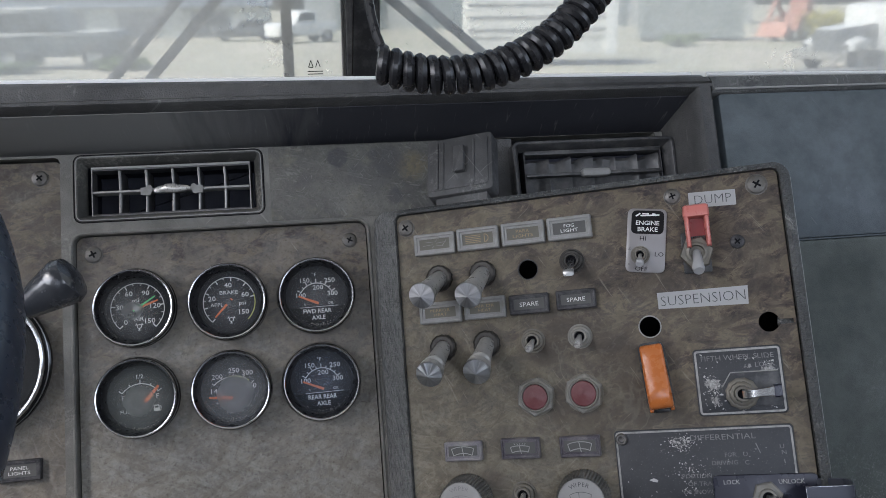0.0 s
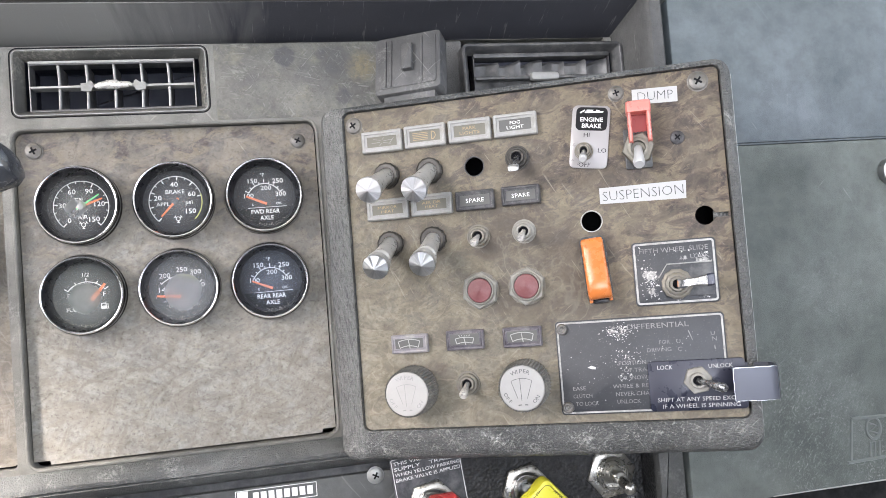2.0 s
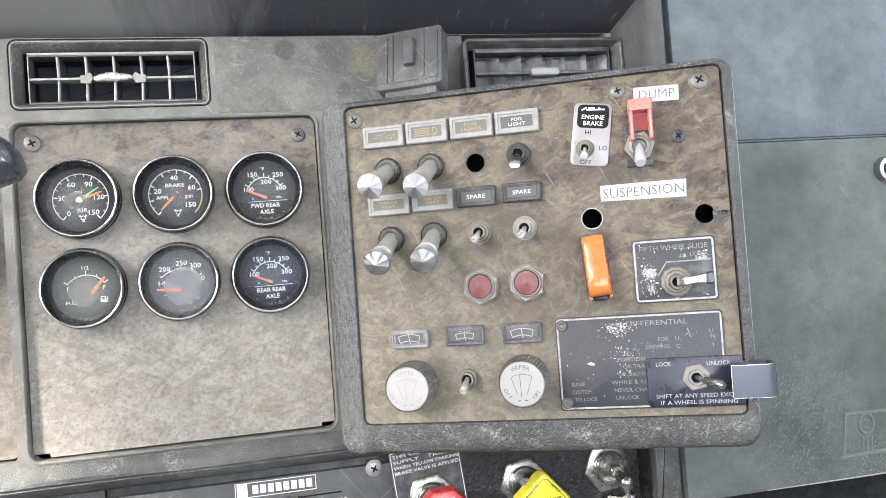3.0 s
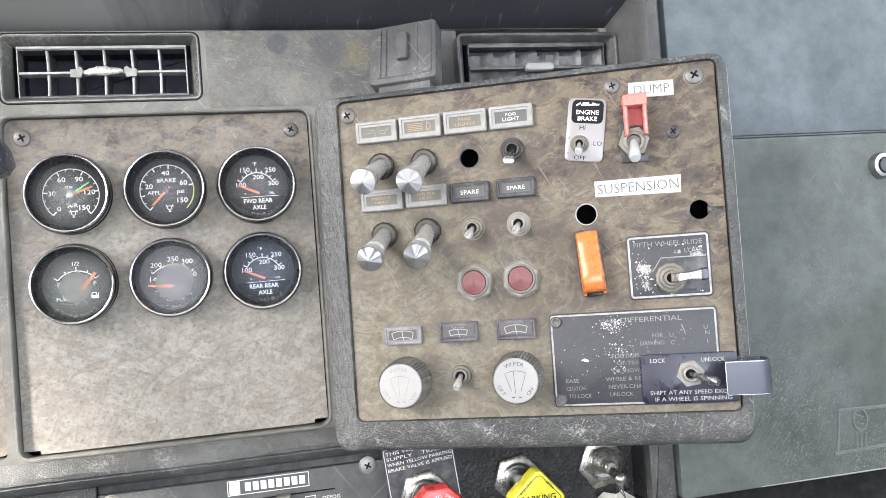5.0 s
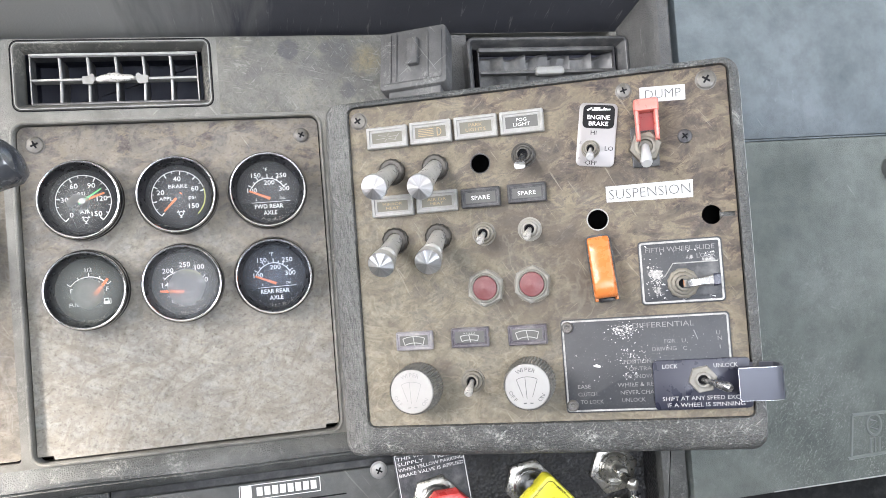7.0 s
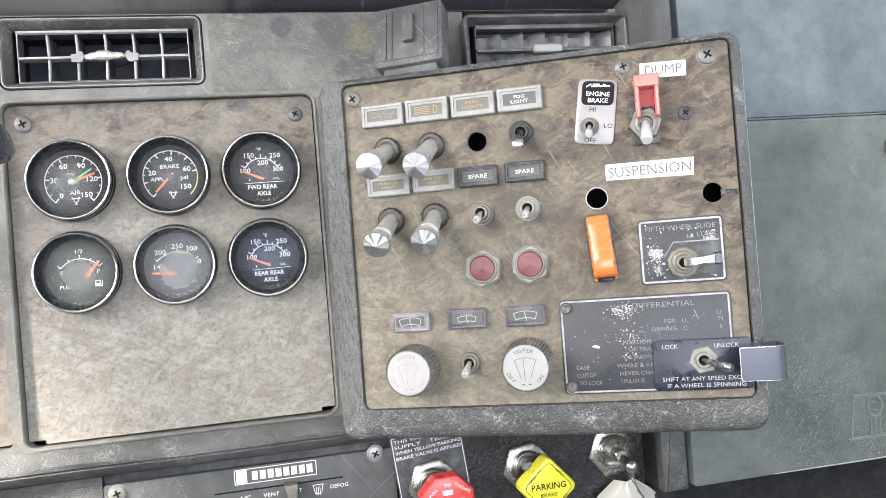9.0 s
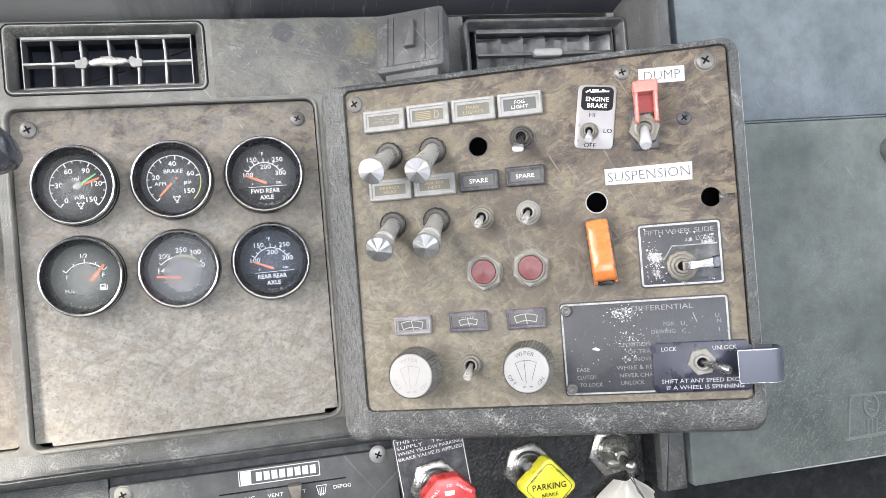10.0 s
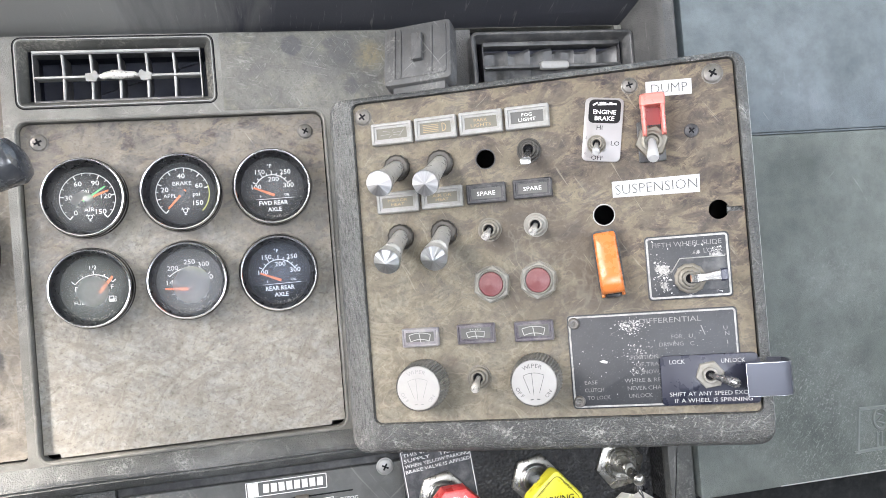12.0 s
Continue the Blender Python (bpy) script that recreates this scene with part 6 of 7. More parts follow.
part("lever", loft(B(), [bat(*q) for q in ((-0.0004, 0.0, 0.0056, 0.0052, 0.0042), (0.0024, 0.0002, 0.0084, 0.0056, 0.0044), (0.0060, 0.0005, 0.0098, 0.0050, 0.0040), (0.0100, 0.0009, 0.0106, 0.0048, 0.0038), (0.0140, 0.0013, 0.0114, 0.0058, 0.0042), (0.0168, 0.0015, 0.0119, 0.0064, 0.0044))]), CHROME, ts, "thick bright bent lever")
part("latch_end", loft(B(), [bat(*q) for q in ((0.0160, 0.0014, 0.0118, 0.0070, 0.0050), (0.0188, 0.0016, 0.0122, 0.0074, 0.0050), (0.0200, 0.0017, 0.0123, 0.0066, 0.0042))]), SIGNBLUE, ts, "dark blue end block")

# differential plate, with the lock plate screwed over its corner
dp = thing("differential_plate", on_right(0.1730, -0.1677), "flaking black differential instruction plate with worn white lettering", "plate")
part("plate", slab(B(), rrect(0.1000, 0.0578, 0.0022, 4), 0, 0.0010, 0.0003), worn_plate("flaking_black_plate", ((-0.0130, 0.0205, 0.0150, 0.40), (-0.0220, 0.0150, 0.0080, 0.34), (-0.0080, 0.0060, 0.0120, 0.30), (0.0350, 0.0100, 0.0120, 0.26), (-0.0350, -0.0050, 0.0130, 0.24))), dp)
bm = B()
z = 0.00115
outline(bm, rrect(0.0984, 0.0562, 0.0020, 4), 0.0011, z)
part("border", bm, BORDER, dp, "rubbed silvery border")
bm = B()
letters(bm, "DIFFERENTIAL", 0.0031, 0.0115, 0.0230, z, 0.0360)
letters(bm, "FOR", 0.0024, 0.0148, 0.0128, z, 0.0064)
letters(bm, "DRIVING", 0.0024, 0.0112, 0.0084, z, 0.0142)
for x, y, w in ((0.0228, 0.0128, "U"), (0.0232, 0.0082, "C"), (0.0435, 0.0132, "N"), (0.0428, 0.0165, "U")):
    letters(bm, w, 0.0024, x, y, z)
bar(bm, 0.0290, 0.0188, 0.0310, 0.0130, 0.0006, z)
bar(bm, 0.0432, 0.0092, 0.0434, 0.0070, 0.0006, z)
letters(bm, "POSITION", 0.0024, 0.0030, 0.0014, z, 0.0162, align="RIGHT")
for words, y, x, w in (("OF TRA", -0.0030, 0.0030, 0.0135), ("OR SNOW", -0.0076, 0.0030, 0.0165), ("WHILE & RE", -0.0125, 0.0035, 0.0215), ("NEVER CHA", -0.0172, 0.0035, 0.0200), ("UNLOCK", -0.0218, -0.0020, 0.0140)):
    letters(bm, words, 0.0024, x, y, z, w, align="RIGHT")
part("lettering", bm, WORNWHITE, dp)
bm = B()
letters(bm, "EASE", 0.0023, -0.0420, -0.0128, z, 0.0078, align="LEFT")
letters(bm, "CLUTCH", 0.0023, -0.0422, -0.0175, z, 0.0115, align="LEFT")
letters(bm, "TO LOCK", 0.0023, -0.0410, -0.0222, z, 0.0140, align="LEFT")
part("lettering", bm, plain("half_rubbed_print", (0.20, 0.20, 0.195), 0.5, bump=0.0), dp, "half rubbed-out lettering")
scratches(dp, 11, 150, -0.0120, 0.0205, 0.0115, 0.0055, 0.00052, 0.00120)
scratches(dp, 12, 110, -0.0080, 0.0020, 0.0110, 0.0200, 0.00045, 0.00120)
scratches(dp, 13, 260, 0.0, 0.0, 0.0480, 0.0270, 0.00028, 0.00120)
bm = B()
bm.faces.new([bm.verts.new((x, y, 0.00122)) for x, y in ((-0.0322, -0.0002), (-0.0300, -0.0012), (-0.0276, -0.0016), (-0.0270, -0.0004), (-0.0296, 0.0008))])
part("chip", bm, WORN, dp)
for y in (0.0240, -0.0242):
    part("rivet", lathe(B(), [(0.0036, 0.001), (0.0035, 0.0021), (0.0028, 0.0029), (0.0020, 0.0029), (0.0016, 0.0016), (0.0008, 0.0014), (0, 0.0020)], 20), SCREW, dp, "hollow rivet", pose(-0.0458, y, 0))

lp = thing("lock_plate", on_right(0.2043, -0.1812, 0.0016), "navy anodised differential lock plate with a folded bright guard", "plate")
part("plate", slab(B(), rrect(0.0560, 0.0298, 0.0026, 4), -0.0006, 0.0010, 0.0003), SIGNBLUE, lp)
bm = B()
z = 0.00112
letters(bm, "LOCK", 0.0025, -0.0178, 0.0112, z, 0.0088)
letters(bm, "UNLOCK", 0.0025, 0.0140, 0.0108, z, 0.0136)
letters(bm, "SHIFT AT ANY SPEED EXCEPT", 0.0024, 0.0018, -0.0082, z, 0.0505)
letters(bm, "IF A WHEEL IS SPINNING", 0.0024, 0.0012, -0.0121, z, 0.0440)
part("lettering", bm, plain("soft_white_print", (0.44, 0.44, 0.435), 0.5, bump=0.0), lp)
prof = [(0.0270, 0.0004), (0.0355, 0.0006), (0.0405, 0.0022), (0.0424, 0.0065), (0.0424, 0.0170), (0.0410, 0.0215), (0.0370, 0.0232), (0.0178, 0.0228)]
bm = B()
a_, b_, c_, d_ = [], [], [], []
for i, (x, z) in enumerate(prof):
    p, q = Vector(prof[max(i - 1, 0)]), Vector(prof[min(i + 1, len(prof) - 1)])
    t = (q - p).normalized()
    n = Vector((t.y, -t.x)) * 0.0006
    y0, y1 = (-0.0068, 0.0118)
    for lst, y, s in ((a_, y0, 1), (b_, y1, 1), (c_, y1, -1), (d_, y0, -1)):
        lst.append(bm.verts.new((x + s * n.x, y, z + s * n.y)))
for i in range(len(prof) - 1):
    for p, q in ((a_, b_), (b_, c_), (c_, d_), (d_, a_)):
        bm.faces.new((p[i], p[i + 1], q[i + 1], q[i]))
bm.faces.new((a_[0], b_[0], c_[0], d_[0]))
bm.faces.new((d_[-1], c_[-1], b_[-1], a_[-1]))
bmesh.ops.recalc_face_normals(bm, faces=bm.faces)
part("guard", bm, Mat("folded_navy_steel", (0.070, 0.074, 0.092), 0.28, 0.35).m, lp, "folded dark steel guard")
# bright beads put the guard's edge highlights into the shape
bm = B()
tube(bm, [(0.0182, -0.0066, 0.0236), (0.0178, -0.0050, 0.0236), (0.0178, 0.0100, 0.0236), (0.0182, 0.0116, 0.0236), (0.0370, 0.0118, 0.0239), (0.0412, 0.0118, 0.0219), (0.0429, 0.0118, 0.0170), (0.0429, 0.0118, 0.0065)], 0.00022, 6)
tube(bm, [(0.0182, -0.0068, 0.0236), (0.0370, -0.0068, 0.0239), (0.0412, -0.0068, 0.0219), (0.0429, -0.0068, 0.0170), (0.0429, -0.0068, 0.0065)], 0.00022, 6)
part("guard_edge", bm, CHROME, lp, "bright beads standing in for the guard's edge highlights")
toggle("toggle_switch", on_right(0.2047, -0.1782, 0.0026), (0.0138, -0.0036), "black", 0.96, NUTBRIGHT, "long dark toggle lever in a bright hexagonal nut", "toggles", hexnut=True)

# ---- under the switch box: heater panel and brake valves ----
BRIGHTSCREW = plain("bright_screw", (0.33, 0.33, 0.32), 0.4, 0.4, 0.1, 400, 0.05)
hp = thing("heater_panel", on_left(-0.0085, -0.2100), "slate heater control panel with white lettering", "panel")
part("plate", slab(B(), span(-0.0985, 0.0980, -0.0750, 0.0472, 0.002), -0.0060, -0.0005, 0.0006), HEATER, hp)
cross_screw(hp, -0.0898, 0.0413, -0.0005, 0.0054, 20, NUTBRIGHT)
cross_screw(hp, 0.0842, 0.0448, -0.0005, 0.0056, 62, BRIGHTSCREW)
bm = B()
z = -0.0003
outline(bm, rrect(0.0562, 0.0104, 0.0003, 1, 0.0140, 0.0408), 0.0005, z)
bm.faces.new([bm.verts.new(p) for p in ((-0.0128, 0.0363, z), (-0.0056, 0.0363, z), (-0.0056, 0.0453, z), (-0.0128, 0.0453, z))])
rnd = random.Random(5)
for k in range(8):
    x = -0.0022 + 0.00535 * k
    bm.faces.new([bm.verts.new(p) for p in ((x, 0.0378, z), (x + 0.0040, 0.0378, z), (x + 0.0040, 0.0438, z), (x, 0.0438, z))])
part("badge", bm, WHITE, hp, "outlined white name badge")
bm = B()
letters(bm, "DEFOG", 0.0026, 0.0570, 0.0258, z, 0.0125)
letters(bm, "VENT", 0.0026, 0.0100, 0.0262, z, 0.0108)
letters(bm, "A/C", 0.0026, -0.0080, 0.0262, z, 0.0078)
letters(bm, "HI", 0.0026, -0.0510, 0.0300, z)
letters(bm, "WARM", 0.0026, 0.0570, 0.0120, z, 0.0105)
bar(bm, -0.0580, 0.0300, -0.0550, 0.0300, 0.0005, z)
letters(bm, "T", 0.0026, 0.0300, 0.0262, z)
part("lettering", bm, WHITE, hp)
bm = B()
outline(bm, [(0.0400, 0.0220), (0.0445, 0.0220), (0.0460, 0.0285), (0.0385, 0.0285)], 0.0004, z)
for k in (-0.0012, 0.0, 0.0012):
    bar(bm, 0.0422 + k, 0.0210, 0.0422 + k, 0.0268, 0.0004, z)
part("defog_symbol", bm, WHITE, hp)
part("slot", slab(B(), span(-0.0280, 0.0600, 0.0308, 0.0318, 0.0003, 1), -0.001, -0.0003), MATT, hp)
part("slider", slab(B(), [(0.0215, 0.0215), (0.0275, 0.0215), (0.0285, 0.0330), (0.0190, 0.0330)], -0.0005, 0.0090, 0.001), DULL, hp, "grey slider tab")

vp = thing("valve_placard", on_left(0.1122, -0.1725, 0.018, 6.0), "black instruction placard with white border and lettering", "plate")
part("plate", slab(B(), span(-0.0258, 0.0252, -0.0420, 0.0240, 0.001), 0, 0.0010), SIGNBLACK, vp)
bm = B()
z = 0.00115
outline(bm, span(-0.0250, 0.0244, -0.0415, 0.0232, 0.001), 0.0005, z)
for k, words in enumerate(("THIS VALVE MUST", "SUPPLY    TRAILER", "WHEN YELLOW PARKING", "BRAKE VALVE IS APPLIED")):
    letters(bm, words, 0.0024, -0.0236, 0.0200 - 0.0039 * k, z, 0.0470 if k else 0.040, align="LEFT")
part("lettering", bm, WHITE, vp)


ps = thing("panel_screw", on_left(0.2668, -0.2072, 0.0185), "dark cross-head screw in the black valve panel", "screw")
cross_screw(ps, 0.0, 0.0, 0.0, 0.0046, 35, DARKFRAME)

BRIGHTNUT = plain("yellowed_chrome", (0.38, 0.37, 0.34), 0.30, 0.9, 0.25, 300, 0.06, dirt=(0.19, 0.18, 0.15))


def valve(m, name, label):
    """A push-pull air valve: hexagonal nut, stem and a moulded head."""
    v = thing(name, m, label, "knob", "air valve knobs")
    nut(v, 0.0184, 0.0042, 0.0122, BRIGHTNUT, turn=12)
    part("collar", lathe(B(), [(0.0121, 0.0), (0.0121, 0.0060), (0.0110, 0.0070), (0.0100, 0.0062), (0.0094, 0.0068), (0.0078, 0.0066), (0.0074, 0.0020), (0, 0.0020)], 28), SATIN, v)
    part("stem", lathe(B(), [(0.0055, 0.002), (0.0055, 0.0200)], 20), SATIN, v)
    return v


tv = valve(on_left(0.1122, -0.1862, 0.019), "trailer_supply_knob", "red octagonal trailer supply valve knob")
kd = part("head", slab(B(), ngon(0.0200, 8, 22.5), 0.0175, 0.0300, 0.0028), RED, tv, "red octagonal head", pose(0.0045, -0.0068, 0, 0, 0, 1))
bm = B()
letters(bm, "TRAILER", 0.0040, 0, 0.0010, 0.0302, 0.0250, bold=0.015)
letters(bm, "SUPPLY", 0.0040, 0, -0.0048, 0.0302, 0.0230, bold=0.015)
letters(bm, "PULL", 0.0020, -0.0098, 0.0090, 0.0302, turn=45)
letters(bm, "TO", 0.0020, 0.0, 0.0128, 0.0302)
letters(bm, "EVACUATE", 0.0020, 0.0104, 0.0098, 0.0302, 0.0120, turn=-35)
bm.faces.new([bm.verts.new((x, y, 0.0302)) for x, y in ((-0.0030, 0.0062), (0.0030, 0.0062), (0.0036, 0.0094), (-0.0036, 0.0094))])
part("lettering", bm, WHITE, kd)
yv = valve(on_left(0.1812, -0.1836, 0.019), "parking_brake_knob", "yellow diamond-shaped parking brake valve knob")
kd = part("head", slab(B(), rrect(0.0310, 0.0310, 0.0045, 5), 0.0175, 0.0290, 0.0030), YELLOW, yv, "yellow diamond head", pose(0.0062, -0.0085, 0, 0, 0, 41))
bm = B()
tz = 0.0293
letters(bm, "PARKING", 0.0042, 0, 0.0010, tz, 0.0248, bold=0.01)
letters(bm, "BRAKE", 0.0026, 0, -0.0048, tz, 0.0120)
letters(bm, "PULL TO", 0.0018, -0.0086, 0.0092, tz, turn=45)
letters(bm, "APPLY", 0.0018, 0.0086, 0.0092, tz, turn=-45)
letters(bm, "PUSH TO", 0.0018, -0.0090, -0.0100, tz, turn=-45)
letters(bm, "RELEASE", 0.0018, 0.0092, -0.0096, tz, 0.0090, turn=45)
bar(bm, -0.0026, -0.0096, 0.0026, -0.0096, 0.0026, tz)
bm.transform(pose(0, 0, 0, 0, 0, -41 + 0))
part("lettering", bm, INK, kd)
part("border", outline(B(), rrect(0.0256, 0.0256, 0.0040, 4), 0.0004, 0.02915), INK, kd)
hv = thing("toggle_valve", on_left(0.2480, -0.1814, 0.018), "toggle air valve in a large bright hexagonal nut", "switch")
nut(hv, 0.0192, 0.0040, 0.0128, BRIGHTNUT, turn=8)
part("collar", lathe(B(), [(0.0126, 0.0), (0.0126, 0.0052), (0.0116, 0.0060), (0.0104, 0.0052), (0.0096, 0.0058), (0.0066, 0.0050), (0.0056, 0.0080), (0.0050, 0.0180), (0.0040, 0.0190), (0, 0.0190)], 28), BRIGHTNUT, hv)
part("lever", tube(B(), [(0, 0, 0.010), (0.0010, -0.0026, 0.0200), (0.0018, -0.0046, 0.0262), (0.0020, -0.0050, 0.0272), (0.0022, -0.0055, 0.0288), (0.0023, -0.0058, 0.0306), (0.0024, -0.0060, 0.0320)], [0.0042, 0.0034, 0.0030, 0.0040, 0.0047, 0.0036, 0.0012], 16), BRIGHTNUT, hv, "ball-ended bright lever")
cross_screw(thing("panel_screw", on_left(0.2655, -0.2035, 0.018), "dark countersunk panel screw", "screw"), 0, 0, 0, 0.0060, 10, BLACK)
rag = thing("cloth_tag", on_left(0.2490, -0.2200, 0.028), "cream cloth tag hung on the valve lever by a twisted wire", "tag")
bm = B()
rnd = random.Random(8)
nx, ny = 14, 12
grid = []
for j in range(ny + 1):
    row = []
    for i in range(nx + 1):
        s, t = i / nx - 0.5, j / ny
        w = 0.014 + 0.112 * min(1, t * 1.6) ** 0.75
        row.append(bm.verts.new((0.002 + s * w + 0.002 * t, 0.020 - 0.070 * t - 0.05 * abs(s) ** 1.6 * min(1, t * 2), 0.004 + 0.010 * math.cos(s * 5) * (0.4 + t) + 0.0020 * math.cos(s * 23 + 2 * t) * min(1, 2 * t) + 0.0030 * noise.noise(Vector((s * 7, t * 6, 1))))))
    grid.append(row)
for j in range(ny):
    for i in range(nx):
        bm.faces.new((grid[j][i], grid[j + 1][i], grid[j + 1][i + 1], grid[j][i + 1]))
bmesh.ops.solidify(bm, geom=bm.faces[:], thickness=0.0016)
bmesh.ops.recalc_face_normals(bm, faces=bm.faces)
part("cloth", bm, CLOTH, rag)
part("wire", tube(B(), [(0.0022, 0.0290, 0.012), (0.0020, 0.0240, 0.013), (0.0050, 0.0180, 0.0165), (0.0085, 0.0110, 0.0185), (0.0105, 0.0030, 0.0200)], 0.0005, 6), WIRE, rag)
part("wire", tube(B(), [(0.0026, 0.0295, 0.0125), (0.0045, 0.0210, 0.0155), (0.0052, 0.0150, 0.0175), (0.0100, 0.0080, 0.0195)], 0.0005, 6), WIRE, rag)

# ---- driver's side: legend window, jack, steering wheel, signal lever ----
framed_light("legend_window", on_left(-0.1870, -0.0600), 0.0272, 0.0140, "dark", "PANEL/LIGHTS", "dark-framed panel lights legend window")
jk = thing("dimmer_socket", on_left(-0.1872, -0.0916), "threaded metal dimmer shaft without its knob", "switch")
bm = B()
n = 24
rr = [ring(bm, [((r + (0.0006 if i % 2 else 0)) * math.cos(math.tau * i / n), (r + (0.0006 if i % 2 else 0)) * math.sin(math.tau * i / n)) for i in range(n)], z) for r, z in ((0.0086, 0), (0.0086, 0.0030), (0.0076, 0.0040), (0.0050, 0.0040))]
for a, b in zip(rr, rr[1:]):
    bridge(bm, a, b)
part("nut", bm, SATIN, jk)
part("shaft", lathe(B(), [(0.0042, 0.001), (0.0042, 0.0100), (0.0036, 0.0110), (0.0014, 0.0110), (0.0012, 0.0090), (0, 0.0090)], 18), DULL, jk)

WHEEL = pose(-0.3237, -0.2845, 2.0490, 0, 0, -7.2) @ pose(0, 0, 0, 26.5)
sw = thing("steering_wheel", WHEEL, "large dark glossy steering wheel with a grooved rim", "steering wheel")
bm = B()
N, M, RW = 120, 18, 0.228
rows = []
for i in range(N):
    a = math.tau * i / N
    tr = 0.0165
    groove = min(abs(((math.degrees(a) + 180) % 360) - 180 - k) for k in (-3.0, 3.0, 90, -90))
    if groove < 1.4:
        tr *= 0.90
    rows.append([bm.verts.new(((RW + tr * math.cos(math.tau * k / M)) * math.cos(a), (RW + tr * math.cos(math.tau * k / M)) * math.sin(a), 1.15 * tr * math.sin(math.tau * k / M))) for k in range(M)])
for i in range(N):
    bridge(bm, rows[i - 1], rows[i])
bmesh.ops.recalc_face_normals(bm, faces=bm.faces)
part("rim", bm, GLOSSRIM, sw, "glossy blue-black rim")
for a in (90, 210, 330):
    c = pose(0, 0, 0, 0, 0, a)
    part("spoke", loft(B(), [[c @ Vector((x, w * sx, z + h * sy)) for sx, sy in ((-1, -1), (1, -1), (1, 1), (-1, 1))] for x, w, h, z in ((0.03, 0.022, 0.006, -0.035), (0.12, 0.016, 0.005, -0.025), (0.224, 0.012, 0.004, 0.0))]), BLACK, sw)
part("hub", lathe(B(), [(0, 0.0), (0.045, -0.004), (0.055, -0.016), (0.050, -0.050), (0.03, -0.060)], 32), BLACK, sw)
part("column", lathe(B(), [(0.028, -0.05), (0.028, -0.55), (0.030, -0.95)], 24), BLACK, sw)
st = thing("signal_lever", DASH @ pose(-0.1215, -0.1400, 0.0425), "black tapered turn signal lever knob on a chrome stem", "lever")
KN = pose(0, 0, 0, 0, 62, 0) @ pose(0, 0, 0, 0, 0, 0)
part("knob", lathe(B(), [(0.0, -0.0150), (0.0072, -0.0145), (0.0080, -0.0110), (0.0120, 0.0050), (0.0128, 0.0095), (0.0112, 0.0135), (0.0065, 0.0156), (0, 0.0162)], 24), plain("dusty_black_knob", (0.034, 0.037, 0.044), 0.20, 0.0, 0.25, 160, 0.02, 1.0, dirt=(0.065, 0.068, 0.074)), st, "", KN @ pose(0, 0, 0, 10))
part("stem", tube(B(), [KN @ Vector((0, 0, -0.015)), KN @ Vector((0, 0, -0.03)), Vector((-0.10, 0.0, -0.055)), Vector((-0.172, -0.030, -0.090))], [0.0035, 0.0035, 0.0042, 0.005], 12), CHROME, st, "chrome stem")

# ---- coiled cord in front of the windscreen ----
cord = thing("coiled_cord", DASH, "thick black coiled radio microphone cord hanging in a loop", "cord")
way = [Vector(p) for p in ((0.0475, -0.229, 0.1255), (0.060, -0.229, 0.1215), (0.076, -0.229, 0.1192), (0.094, -0.229, 0.1205), (0.112, -0.229, 0.1262), (0.128, -0.229, 0.1352), (0.141, -0.229, 0.1462), (0.152, -0.229, 0.158), (0.165, -0.225, 0.176), (0.176, -0.218, 0.20), (0.185, -0.20, 0.25))]


def along(s):
    k = min(int(s), len(way) - 2)
    p0, p1, p2, p3 = way[max(k - 1, 0)], way[k], way[k + 1], way[min(k + 2, len(way) - 1)]
    t = s - k
    return 0.5 * (2 * p1 + (p2 - p0) * t + (2 * p0 - 5 * p1 + 4 * p2 - p3) * t * t + (3 * p1 - p0 - 3 * p2 + p3) * t ** 3)


fine = [along(i * (len(way) - 1.001) / 400) for i in range(401)]
dist = [0.0]
for a, b in zip(fine, fine[1:]):
    dist.append(dist[-1] + (b - a).length)
pts, k, s, PITCH, CR, WR = [], 0, 0.0, 0.0058, 0.0063, 0.0028
while s < dist[-1] - 0.001:
    while dist[k + 1] < s:
        k += 1
    p = fine[k].lerp(fine[k + 1], (s - dist[k]) / (dist[k + 1] - dist[k]))
    d = (fine[k + 1] - fine[k]).normalized()
    e = Vector((0, 1, 0)).cross(d).normalized()
    f = d.cross(e)
    a = math.tau * s / PITCH + math.pi
    pts.append(p + CR * (math.cos(a) * e + math.sin(a) * f))
    s += PITCH / 18
lead = [Vector((0.0425, -0.20, 0.28)), Vector((0.0430, -0.215, 0.225)), Vector((0.0434, -0.226, 0.185)), Vector((0.0440, -0.229, 0.163)), Vector((0.0456, -0.229, 0.148)), Vector((0.0472, -0.2295, 0.1385))]
part("lead", tube(B(), lead + pts[:3], [0.0022] * len(lead) + [0.0024, 0.0026, 0.0027], 8), RUBBER, cord, "straight end of the cord")
part("coil", tube(B(), pts, WR, 8), RUBBER, cord)


# ---- outside the windscreen ----
gm = Mat("pale_gravel", rough=0.95)
gm.to("Base Color", gm.mix(gm.ramp(gm.noise(0.12, 6.0, 0.6), (0.4, 0.0), (0.7, 1.0)), (0.40, 0.37, 0.31), (0.30, 0.30, 0.22)))
gm.bump(gm.noise(6.0, 6.0), 0.4, 0.05)
bm = B()
slab(bm, ngon(900, 48), -0.3, 0.0)
ground = new("ground", mesh_of("ground", bm, gm.m))
tagged(ground, "pale gravel yard with thin grass", kind="structure")
